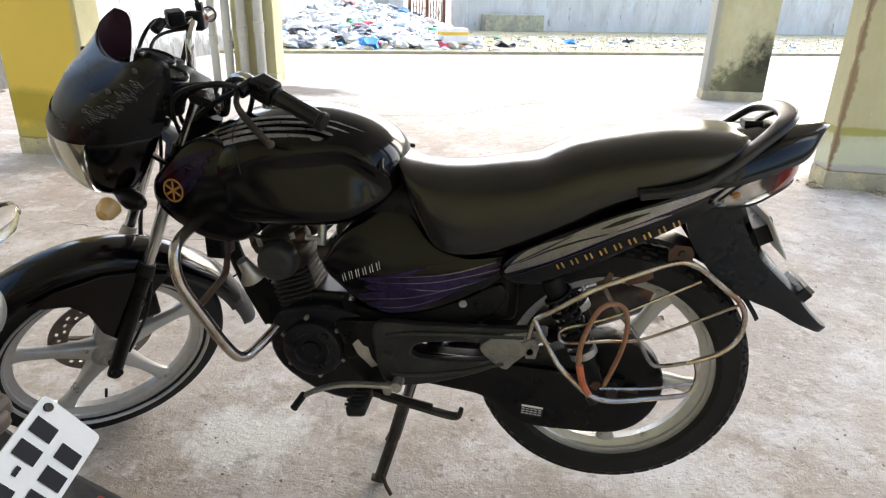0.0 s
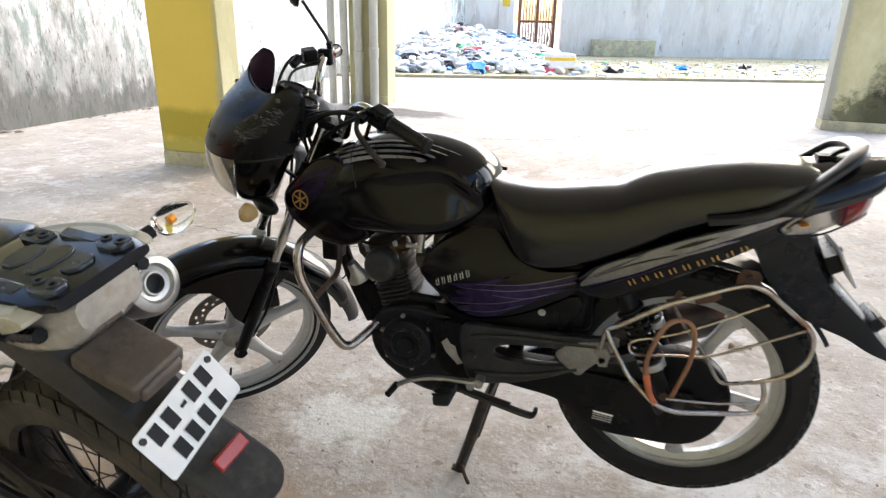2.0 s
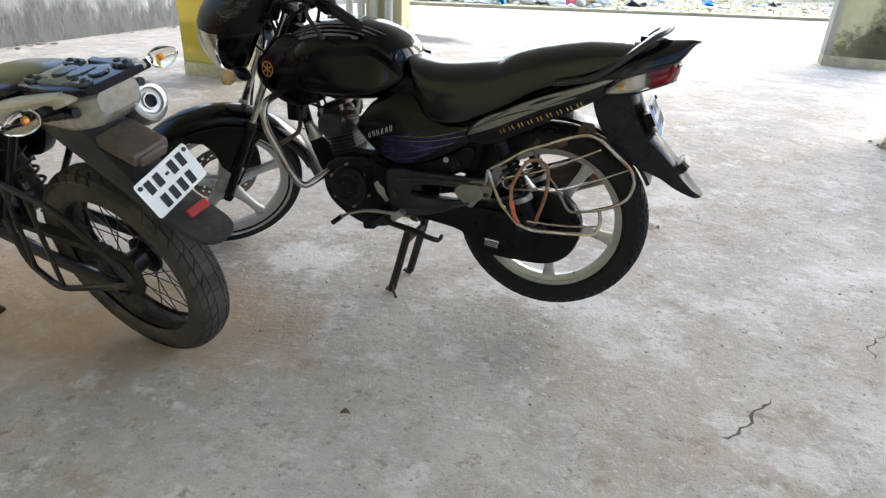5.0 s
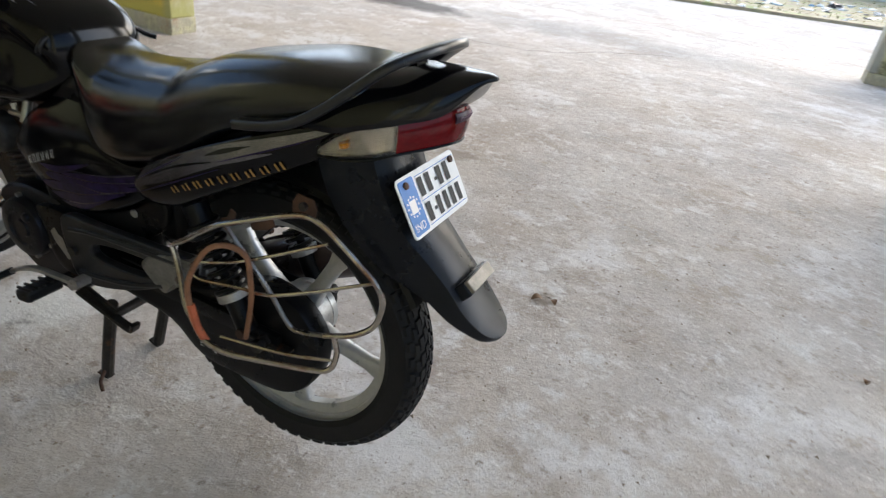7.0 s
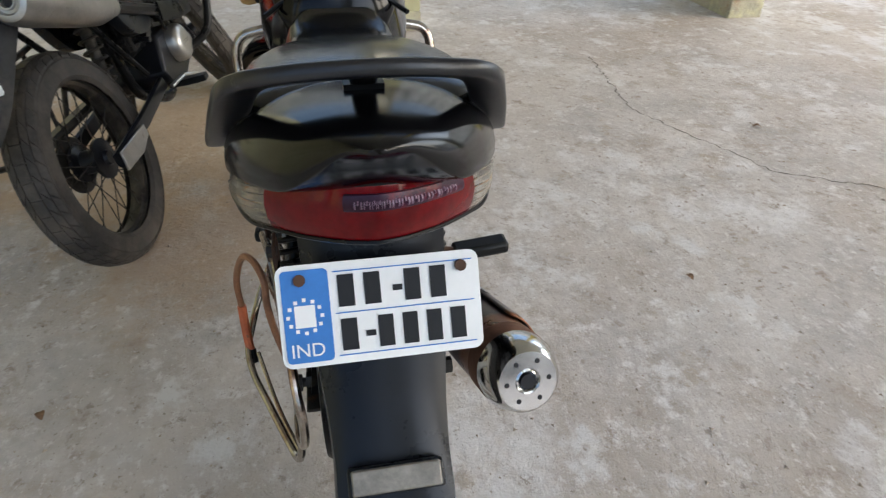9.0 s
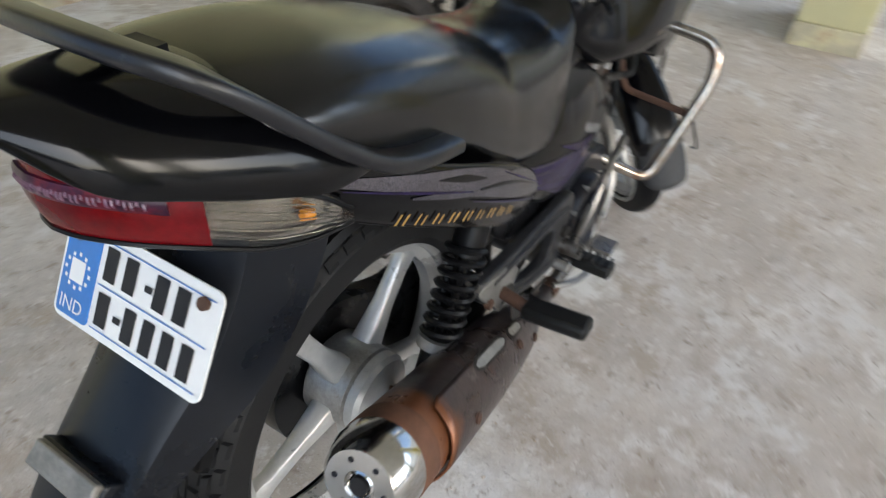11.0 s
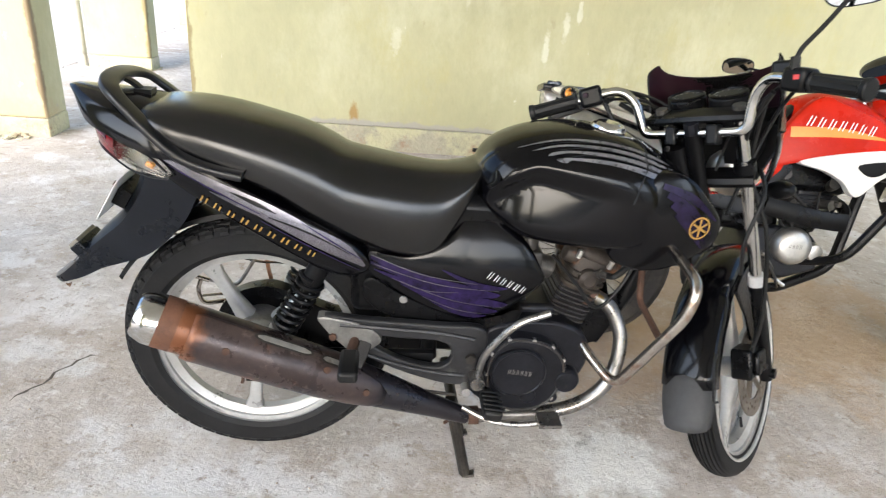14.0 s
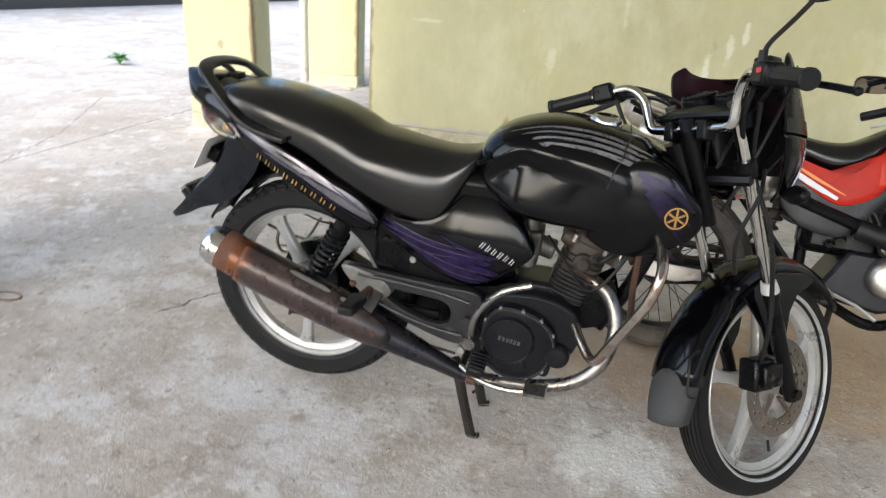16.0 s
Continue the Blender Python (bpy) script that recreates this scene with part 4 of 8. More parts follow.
def tread(r, half, count, kind, rng):
    s = Shape()

    def spot(ang, t, lift):
        # t runs over the crown from -1 to 1
        a = math.pi / 2 + t * 1.12
        rr = (r - 0.055) + 0.055 * math.sin(a) ** 0.66 + lift
        y = -half * math.cos(a)
        return Vector((rr * math.cos(ang), y, rr * math.sin(ang)))

    def block(a0, a1, t0, t1, skew, h=0.0045):
        v = []
        for lift in (-0.004, h):
            sh = 0.0 if lift < 0 else 0.06
            for a, t in ((a0 + (a1 - a0) * sh, t0 + (t1 - t0) * sh), (a1 - (a1 - a0) * sh, t0 + (t1 - t0) * sh), (a1 - (a1 - a0) * sh, t1 - (t1 - t0) * sh), (a0 + (a1 - a0) * sh, t1 - (t1 - t0) * sh)):
                v.append(spot(a + skew * t, t, lift))
        s.add(v, [(4, 5, 6, 7), (0, 1, 5, 4), (1, 2, 6, 5), (2, 3, 7, 6), (3, 0, 4, 7)])

    st = 2 * math.pi / count
    for i in range(count):
        a = i * st
        if kind == "block":
            for g in (-1, 1):
                o = 0.0 if g > 0 else st * 0.5
                block(a + o, a + o + st * 0.80, *sorted((g * 0.015, g * 0.17)), g * 0.10, 0.0026)
                block(a + o + st * 0.30, a + o + st * 1.08, *sorted((g * 0.20, g * 0.42)), g * 0.06, 0.0028)
                block(a + o + st * 0.05, a + o + st * 0.78, *sorted((g * 0.46, g * 0.64)), -g * 0.05, 0.003)
                block(a + o + st * 0.35, a + o + st * 0.92, *sorted((g * 0.68, g * 0.88)), g * 0.03, 0.0028)
        elif kind == "sweep":
            block(a, a + st, -0.26, 0.26, 0.0, 0.0022)
            for g in (-1, 1):
                block(a + st * 0.06, a + st, *sorted((g * 0.27, g * 0.58)), g * 0.30, 0.0022)
                block(a + st * 0.10, a + st * 1.06, *sorted((g * 0.60, g * 0.94)), g * 0.20, 0.002)
    return s


def cast_wheel(name, parent, m, r, half, spin, pattern):
    """A five-spoke cast wheel with its tyre, built about its own axle."""
    rim = 0.2395
    k = rim / 0.2285
    w = part(name, lathe([(a * k, b) for a, b in ((0.2415, -0.040), (0.2435, -0.038), (0.2415, -0.033), (0.234, -0.031), (0.2325, -0.027), (0.222, -0.024), (0.2205, -0.018), (0.212, -0.013), (0.204, -0.010), (0.203, 0.010), (0.212, 0.013), (0.2205, 0.018), (0.222, 0.024), (0.2325, 0.027), (0.234, 0.031), (0.2415, 0.033), (0.2435, 0.038), (0.2415, 0.040), (0.236, 0.036), (0.232, 0), (0.236, -0.036))], 72, closed=True), "silver", parent, "silver five-spoke cast alloy wheel rim", angle=28, m=m)
    if pattern == "rib":
        prof = tyre_profile(r, rim, half)
        pr = []
        for a, b in zip(prof, prof[1:]):
            pr.append(a)
            if min(a[0], b[0]) > r - 0.022:
                mid = ((a[0] + b[0]) / 2, (a[1] + b[1]) / 2)
                pr += [(mid[0], mid[1] - 0.0022), (mid[0] - 0.006, mid[1] - 0.0015), (mid[0] - 0.006, mid[1] + 0.0015), (mid[0], mid[1] + 0.0022)]
        pr.append(prof[-1])
        part("tyre", lathe(pr, 80), "rubber", w, "dusty ribbed black tyre", angle=25)
    else:
        t = lathe(tyre_profile(r - 0.004, rim, half), 80)
        part("tyre", t, "rubber", w, "dusty black block-tread tyre", angle=30)
        part("tread", tread(r - 0.003, half, 54, "block", None), "rubber", w, angle=20)
    for i in range(5):
        a = spin + 2 * math.pi * i / 5
        rings = []
        for d, wd, th in ((0.030, 0.030, 0.026), (0.075, 0.021, 0.019), (0.13, 0.015, 0.014), (0.185, 0.016, 0.012), (0.222, 0.026, 0.012)):
            rings.append([(d, th * power(math.cos(q), 0.5), wd * power(math.sin(q), 0.5)) for q in [2 * math.pi * j / 12 for j in range(12)]])
        sp = loft([[Vector(p) for p in ring] for ring in rings]).moved(Matrix.Rotation(-a, 4, "Y"))
        part("spoke", sp, "silver", w, angle=50)
    return w


def hub(parent, wheel, big=0.062, wide=0.05):
    part("hub", lathe([(0.0, -wide), (0.022, -wide), (0.026, -wide + 0.008), (big * 0.8, -wide + 0.012), (big, -wide + 0.02), (big, wide - 0.02), (big * 0.8, wide - 0.01), (0.026, wide - 0.006), (0.022, wide), (0.0, wide)], 36), "alloy", wheel, "dull cast alloy hub", angle=30)


# ---- the black motorcycle ----
bike = thing("motorcycle", "black commuter motorcycle with purple and silver graphics, on its centre stand", "motorcycle")
AXLE = Vector((0, 0, 0.3766))
rear = cast_wheel("rear_wheel", bike, pose(*AXLE), 0.317, 0.052, 0.838, "block")
hub(bike, rear, 0.068, 0.055)
part("brake_plate", lathe([(0.0, -0.075), (0.02, -0.075), (0.03, -0.066), (0.06, -0.062), (0.066, -0.055), (0.066, -0.04), (0.0, -0.04)], 32), "silver", rear, "silver drum brake plate")
part("axle", rod((0, -0.135, 0), (0, 0.13, 0), 0.008).join(tube([(0, -0.135, 0), (0, -0.122, 0)], 0.014, 6)).join(tube([(0, 0.118, 0), (0, 0.132, 0)], 0.014, 6)), "steel_dark", rear)
part("brake_arm", bar([(0.0, -0.085, 0.035), (-0.02, -0.088, -0.02), (-0.03, -0.09, -0.075)], 0.004, 0.009, (0, 1, 0)).join(bolt((0, -0.088, 0.035), (0, -1, 0))), "rust", rear, "rusty brake arm", m=pose(0.0, 0, 0))

CASTER = radians(26)
STEER_AT = Vector((1.251, 0, 0.279))
STEER = Matrix.Translation(STEER_AT) @ Matrix.Rotation(0.846, 4, Vector((-math.sin(CASTER), 0, math.cos(CASTER)))) @ Matrix.Translation(-STEER_AT)
FRONT = Vector((1.302, 0, 0.304))
front = cast_wheel("front_wheel", bike, STEER @ Matrix.Translation(FRONT), 0.302, 0.040, 0.42, "rib")
hub(bike, front, 0.045, 0.045)
s = Shape()
RAD = (0.084, 0.092, 0.100, 0.108, 0.116, 0.130)
for k in range(5):
    for i in range(60):
        if (k, i % 5) in ((1, 0), (2, 2), (3, 4)):
            continue
        s.add([(r * math.cos(math.pi * a / 30), -0.054, r * math.sin(math.pi * a / 30)) for r, a in ((RAD[k], i), (RAD[k], i + 1), (RAD[k + 1], i + 1), (RAD[k + 1], i))], [(0, 1, 2, 3)])
for i in range(5):
    a = 2 * math.pi * i / 5
    s.join(bar([(0.03 * math.cos(a), -0.052, 0.03 * math.sin(a)), (0.084 * math.cos(a + 0.3), -0.054, 0.084 * math.sin(a + 0.3))], 0.002, 0.006, (0, 1, 0)))
M["disc_steel"] = mat("brown_tarnished_disc", (0.17, 0.145, 0.12), 0.42, metal=0.6, scale=14, amount=0.35, spots=[((0.07, 0.045, 0.03), 0.55, 0.7, 12.0)])
bd = part("brake_disc", s, "disc_steel", front, "brown tarnished drilled brake disc", smooth=False)
so = bd.modifiers.new("thickness", "SOLIDIFY")
so.thickness, so.offset = 0.004, 0
part("valve", rod((0.05, -0.004, -0.195), (0.043, -0.004, -0.165), 0.004), "ink", front)

# fuel tank
TANK = dense([(0.483, 0.848, 0.80, 0.040, 0.825), (0.498, 0.882, 0.775, 0.085, 0.825), (0.53, 0.912, 0.745, 0.118, 0.82), (0.585, 0.937, 0.712, 0.140, 0.815), (0.66, 0.953, 0.698, 0.156, 0.81), (0.75, 0.953, 0.696, 0.168, 0.812), (0.83, 0.938, 0.69, 0.168, 0.808), (0.90, 0.908, 0.70, 0.150, 0.80), (0.95, 0.874, 0.73, 0.112, 0.80), (0.975, 0.845, 0.765, 0.07, 0.805)])
TE = (0.72, 0.80, 0.55)


def tank_point(row, a):
    """The tank's skin: a rounded top, and flanks hollowed for the knee, deepest under the shoulder near the rear."""
    x, zt, zb, w, zc = row
    s, c = math.sin(a), math.cos(a)
    if s >= 0:
        p = Vector((x, w * power(c, 0.74), zc + (zt - zc) * power(s, 0.80)))
    else:
        t = abs(s) ** 0.75
        p = Vector((x, math.copysign(w * max(0.0, 1 - t ** 7) ** 0.6, c), zc - (zc - zb) * t))
    fade = max(0.0, min(1.0, (x - 0.49) / 0.05)) * max(0.0, min(1.0, (0.84 - x) / 0.22)) ** 1.3
    crown = 0.884 - 0.10 * (x - 0.7) - 1.2 * max(0.0, 0.60 - x) ** 1.2
    u = (crown - p.z) / 0.16
    if 0 < u < 1 and abs(c) > 0.03:
        k = u / 0.28 if u < 0.28 else 1 - (u - 0.28) / 0.72
        k = k * k * (3 - 2 * k) if u < 0.28 else k ** 1.35
        p.y -= math.copysign(0.026 * fade * k, p.y)
    return p


part("fuel_tank", loft([[tank_point(r, 2 * math.pi * j / 96) for j in range(96)] for r in TANK]), "gloss_black", bike, "glossy black fuel tank with dusty highlights", angle=60)


def on_tank(side, lift=0.0012):
    def put(x, a):
        row = [float(np.interp(x, TANK[:, 0], TANK[:, k])) for k in range(5)]
        q = tank_point([row[0], row[1] + lift, row[2] - lift, row[3] + lift, row[4]], a)
        return (q.x, side * q.y, q.z)
    return put


for g in (-1, 1):
    put = on_tank(g)
    s = Shape()
    for k in range(4):
        a0 = 1.02 - 0.13 * k
        s.join(ribbon([(0.56 + 0.03 * k, a0 - 0.02), (0.66, a0 + 0.05), (0.78, a0 + 0.02), (0.865, a0 - 0.05)], [0.01, 0.045, 0.075, 0.085], put))
    part("tank_stripe", s, "tank_silver", bike, "silver flecked swoosh print" if g < 0 else "")
    s = Shape()
    for k in range(3):
        s.join(ribbon([(0.60 + 0.03 * k, 0.97 - 0.13 * k), (0.72, 1.02 - 0.13 * k), (0.86, 0.94 - 0.13 * k)], [0.008, 0.016, 0.02], on_tank(g, 0.002)))
    part("stripe_line", s, "ink", bike)
part("tank_cap", lathe([(0, 0.012), (0.026, 0.012), (0.03, 0.008), (0.036, 0.006), (0.04, 0.0), (0.04, -0.01)], 32, "z"), "chrome", bike, "chrome fuel filler cap", m=pose(0.775, -0.0, 0.952, 0, 4, 0))
part("tank_seam", tube([on_tank(1, 0.001)(x, a) for x, a in ((0.835, 1.57), (0.835, 1.3), (0.83, 1.0), (0.825, 0.7), (0.81, 0.4), (0.80, 0.1))], 0.0018, 6).join(tube([on_tank(-1, 0.001)(x, a) for x, a in ((0.835, 1.57), (0.835, 1.3), (0.83, 1.0), (0.825, 0.7), (0.81, 0.4), (0.80, 0.1))], 0.0018, 6)), "ink", bike)

# tank shrouds with the round badge
SHROUD = [(0.835, 0.880), (0.880, 0.898), (0.925, 0.885), (0.972, 0.842), (1.010, 0.800), (1.014, 0.757), (0.982, 0.722), (0.90, 0.677), (0.83, 0.674), (0.775, 0.706), (0.79, 0.745), (0.808, 0.80)]


def shroud_y(x, z):
    return 0.168 - 1.6 * max(0, x - 0.90) ** 2 - 1.4 * (z - 0.775) ** 2 - 0.9 * max(0, 0.87 - x) ** 2


for g in (-1, 1):
    sh = part("tank_shroud", panel(SHROUD, shroud_y, 0.06, g), "gloss_black", bike, "glossy black shroud fading into purple print", angle=50)
    put = lambda x, z, g=g: (x, g * (shroud_y(x, z) + 0.0015), z)
    s = Shape()
    for k, (z0, z1) in enumerate(((0.872, 0.800), (0.855, 0.77), (0.835, 0.745), (0.815, 0.735))):
        s.join(ribbon([(0.86 + 0.012 * k, z0), (0.93, (z0 + z1) / 2 + 0.012), (0.995 - 0.006 * k, z1)], [0.012, 0.017, 0.004], put))
    part("shroud_print", s, "dark_purple", sh)
    put2 = lambda x, z, g=g: (x, g * (shroud_y(x, z) + 0.0028), z)
    c = (0.957, 0.785)
    s = Shape()
    n = 40
    v = [put2(c[0] + r * math.cos(2 * math.pi * i / n), c[1] + r * math.sin(2 * math.pi * i / n)) for r in (0.0255, 0.0215) for i in range(n)]
    s.add(v, [(i, (i + 1) % n, n + (i + 1) % n, n + i) for i in range(n)])
    for k in range(3):
        a = math.pi / 3 * k + math.pi / 6
        s.join(ribbon([(c[0] - 0.02 * math.cos(a), c[1] - 0.02 * math.sin(a)), (c[0] + 0.02 * math.cos(a), c[1] + 0.02 * math.sin(a))], [0.005, 0.005], put2))
    part("badge", s, "gold", sh, "round gold badge")

# seat
SEAT = dense([(-0.218, 0.938, 0.915, 0.045, 0.928), (-0.203, 0.947, 0.900, 0.100, 0.915), (-0.16, 0.953, 0.880, 0.130, 0.90), (-0.06, 0.949, 0.842, 0.140, 0.87), (0.06, 0.925, 0.790, 0.142, 0.83), (0.125, 0.907, 0.745, 0.141, 0.805), (0.165, 0.890, 0.720, 0.140, 0.79), (0.205, 0.870, 0.700, 0.138, 0.775), (0.26, 0.860, 0.678, 0.136, 0.76), (0.34, 0.847, 0.657, 0.130, 0.74), (0.40, 0.842, 0.665, 0.120, 0.745), (0.445, 0.845, 0.725, 0.106, 0.78), (0.475, 0.851, 0.785, 0.09, 0.815), (0.497, 0.862, 0.82, 0.065, 0.84), (0.505, 0.855, 0.83, 0.03, 0.842)])
for r in SEAT:
    flare = max(0.0, min(1.0, (r[0] + 0.16) / 0.1)) * max(0.0, min(1.0, (0.47 - r[0]) / 0.06))
    r[4] += flare * (r[2] + 0.22 * (r[1] - r[2]) - r[4])
part("seat", body(SEAT, (0.70, 0.66, 0.5), 64), "vinyl", bike, "one-piece stepped black vinyl seat", angle=60)
for g in (-1, 1):
    part("seat_piping", tube(catmull([(0.515, g * 0.07, 0.868), (0.520, g * 0.10, 0.862), (0.515, g * 0.122, 0.848), (0.498, g * 0.136, 0.842)], 5), 0.005, 8), "satin_black", bike)

part("seat_base", box(0.36, 0.60, -0.088, 0.088, 0.66, 0.80), "satin_black", bike, "black filler under seat and tank", bevel=0.03)

# side covers under the seat
MID = [(0.262, 0.617), (0.222, 0.668), (0.285, 0.664), (0.34, 0.664), (0.41, 0.690), (0.475, 0.762), (0.505, 0.780), (0.56, 0.735), (0.61, 0.698), (0.645, 0.645), (0.652, 0.615), (0.605, 0.570), (0.56, 0.533), (0.495, 0.508), (0.43, 0.523), (0.36, 0.555)]


def mid_y(x, z):
    return 0.130 - 2.0 * (z - 0.60) ** 2 - 0.35 * (x - 0.50) ** 2


for g in (-1, 1):
    c = part("side_cover", panel(MID, mid_y, 0.05, g), "gloss_black", bike, "black side cover with purple flame print", angle=50)
    put = lambda x, z, g=g: (x, g * (mid_y(x, z) + 0.0015), z)
    s = Shape()
    for k, (a, b, w) in enumerate((((0.235, 0.664), (0.50, 0.600), 0.020), ((0.245, 0.648), (0.555, 0.585), 0.022), ((0.27, 0.628), (0.575, 0.560), 0.024), ((0.33, 0.600), (0.555, 0.540), 0.022), ((0.37, 0.580), (0.53, 0.525), 0.018), ((0.42, 0.640), (0.57, 0.602), 0.014))):
        m = ((a[0] + b[0]) / 2, (a[1] + b[1]) / 2 - 0.012)
        s.join(ribbon([a, m, (b[0] - 0.03, b[1]), b], [0.003, w, w * 0.8, 0.002], put))
    part("flame_print", s, "purple", c)
    s = Shape()
    for k, (a, b) in enumerate((((0.24, 0.668), (0.50, 0.611)), ((0.27, 0.640), (0.55, 0.595)), ((0.31, 0.612), (0.46, 0.588)), ((0.33, 0.606), (0.57, 0.550)), ((0.38, 0.572), (0.55, 0.530)))):
        s.join(ribbon([a, ((a[0] + b[0]) / 2, (a[1] + b[1]) / 2 - 0.012), b], [0.0012, 0.0022, 0.001], lambda x, z, g=g: (x, g * (mid_y(x, z) + 0.0022), z)))
    part("print_outline", s, "silver_print", c)
    marks((0.517, 0.628), (0.610, 0.588), 6, 0.0175, lambda x, z, g=g: (x, g * (mid_y(x, z) + 0.002), z), "badge_white", c, -0.2 if g > 0 else 0.2, "pale grey maker's mark as plain bars")
    part("lower_cover", panel([(0.26, 0.60), (0.33, 0.560), (0.42, 0.52), (0.50, 0.50), (0.57, 0.51), (0.62, 0.53), (0.58, 0.475), (0.42, 0.478), (0.31, 0.50), (0.25, 0.55)], lambda x, z: 0.098, 0.05, g, edge=0.003), "satin_black", bike, "matt black lower side panel", angle=50)
    part("lock", lathe([(0, 0.0), (0.008, 0.0), (0.0095, -0.002), (0.0095, -0.012)], 20), "alloy", bike, m=pose(0.34, g * 0.101, 0.547, 0, 0, 180 if g < 0 else 0))

# tail
TAIL = [(0.262, 0.655), (0.235, 0.695), (0.17, 0.735), (0.09, 0.775), (0.0, 0.815), (-0.08, 0.852), (-0.16, 0.895), (-0.19, 0.905), (-0.165, 0.86), (-0.14, 0.830), (-0.15, 0.822), (-0.11, 0.794), (-0.01, 0.738), (0.10, 0.675), (0.17, 0.637), (0.23, 0.630)]


def tail_y(x, z):
    zc = 0.745 - 0.46 * (x - 0.06)
    return 0.166 - 0.55 * (x - 0.12) ** 2 - 4.0 * (z - zc) ** 2


for g in (-1, 1):
    c = part("tail_panel", panel(TAIL, tail_y, 0.07, g), "gloss_black", bike, "long black tail panel with silver flame and gold print", angle=50)
    put = lambda x, z, g=g: (x, g * (tail_y(x, z) + 0.0018), z)
    s = Shape()
    for pts, w in (([(-0.150, 0.858), (-0.06, 0.820), (0.03, 0.783), (0.11, 0.748), (0.165, 0.720)], (0.007, 0.018, 0.027, 0.022, 0.004)),
                   ([(0.035, 0.762), (0.09, 0.745), (0.15, 0.720), (0.205, 0.692), (0.250, 0.658)], (0.002, 0.022, 0.036, 0.032, 0.006)),
                   ([(-0.06, 0.803), (0.0, 0.780), (0.06, 0.756), (0.10, 0.738)], (0.002, 0.009, 0.008, 0.002))):
        s.join(ribbon(pts, w, put))
    part("flame_print", s, "silver_print", c)
    s = Shape()
    for pts, w in (([(-0.02, 0.806), (0.03, 0.786), (0.07, 0.768)], (0.001, 0.008, 0.001)), ([(0.055, 0.760), (0.11, 0.741), (0.165, 0.716), (0.22, 0.684)], (0.0015, 0.004, 0.003, 0.001))):
        s.join(ribbon(pts, w, lambda x, z, g=g: (x, g * (tail_y(x, z) + 0.0026), z)))
    part("print_spear", s, "gloss_black", c)
    s = Shape()
    for a, b in (((-0.14, 0.846), (0.04, 0.765)), ((0.04, 0.752), (0.24, 0.648)), ((0.12, 0.752), (0.245, 0.672))):
        s.join(ribbon([a, ((a[0] + b[0]) / 2, (a[1] + b[1]) / 2), b], [0.001, 0.0028, 0.001], lambda x, z, g=g: (x, g * (tail_y(x, z) + 0.0024), z)))
    part("print_outline", s, "purple", c)
    marks((-0.085, 0.782), (0.155, 0.672), 9, 0.0135, lambda x, z, g=g: (x, g * (tail_y(x, z) + 0.0030), z), "gold", c, 0.1, "gold model mark as plain bars")

COWL = dense([(-0.10, 0.92, 0.855, 0.140, 0.868), (-0.16, 0.947, 0.858, 0.141, 0.872), (-0.21, 0.958, 0.872, 0.126, 0.887), (-0.26, 0.964, 0.888, 0.104, 0.905), (-0.31, 0.967, 0.908, 0.072, 0.927), (-0.345, 0.968, 0.952, 0.028, 0.958), (-0.360, 0.965, 0.960, 0.006, 0.962)])
for r in COWL:
    r[4] = r[2] + 0.07 * (r[1] - r[2])
part("tail_cowl", body(COWL, (0.84, 0.92, 0.35), 56), "scuffed_black", bike, "scuffed black tail cowl", angle=50)
LAMP = dense([(-0.140, 0.141, 0.831, 0.823), (-0.175, 0.132, 0.860, 0.822), (-0.215, 0.116, 0.877, 0.828), (-0.250, 0.093, 0.890, 0.840), (-0.285, 0.060, 0.902, 0.850), (-0.308, 0.025, 0.909, 0.856), (-0.314, 0.0, 0.911, 0.857)], 4)


def lamp_band(rows, bow=0.006, back=0.03, inset=0.0):
    rings = []
    for x, y, zt, zb in rows:
        o = Vector((-0.55, 0.83 * (1 if y > 0 else -1) * min(1, abs(y) / 0.08), 0)).normalized()
        ring = []
        for t in (0, 0.25, 0.5, 0.75, 1):
            q = Vector((x, y, zb + (zt - zb) * t)) + o * (bow * (1 - (2 * t - 1) ** 2) - inset)
            ring.append(q)
        for t in (1, 0):
            ring.append(Vector((x, y, zb + (zt - zb) * t)) - o * back)
        rings.append(ring)
    return loft(rings)


full = [tuple(r) for r in LAMP] + [(x, -y, a, b) for x, y, a, b in LAMP[-2::-1]]
cut = [i for i, r in enumerate(full) if r[0] < -0.258]
lamp = part("tail_lamp", lamp_band(full[cut[0] - 1:cut[-1] + 2]), "red_lens", bike, "deep red wrap-around tail lamp lens", angle=45)
for g in (0, 1):
    seg = full[:cut[0]] if g == 0 else full[cut[-1] + 1:]
    part("indicator_lens", lamp_band(seg, 0.006, 0.002), "clear_lens", lamp, "clear indicator lens", angle=45)
    part("indicator_bowl", lamp_band(seg, 0.0, 0.02, 0.014), "dark_bowl", lamp, angle=45)
    y = 0.118 * (1 if g == 0 else -1)
    part("bulb", lathe([(0, 0.009), (0.0034, 0.008), (0.0044, 0.0), (0.0036, -0.006), (0, -0.007)], 14, "x"), "amber", lamp, "amber indicator bulb", m=pose(-0.178, y * 1.04, 0.842, 0, 25, 0))
for g in (1, -1):
    for t in (0.2, 0.36, 0.52, 0.68, 0.84):
        part("lens_rib", tube([Vector((x, g * y * 1.03, zb + (zt - zb) * t)) for x, y, zt, zb in LAMP if x > -0.255 and zt - zb > 0.02], 0.0011, 5), "clear_lens", lamp)
part("lamp_trim", tube([Vector((x, y, zt + 0.002)) for x, y, zt, zb in full], 0.0025, 6).join(tube([Vector((x, y, zb - 0.002)) for x, y, zt, zb in full], 0.0025, 6)), "satin_black", lamp)

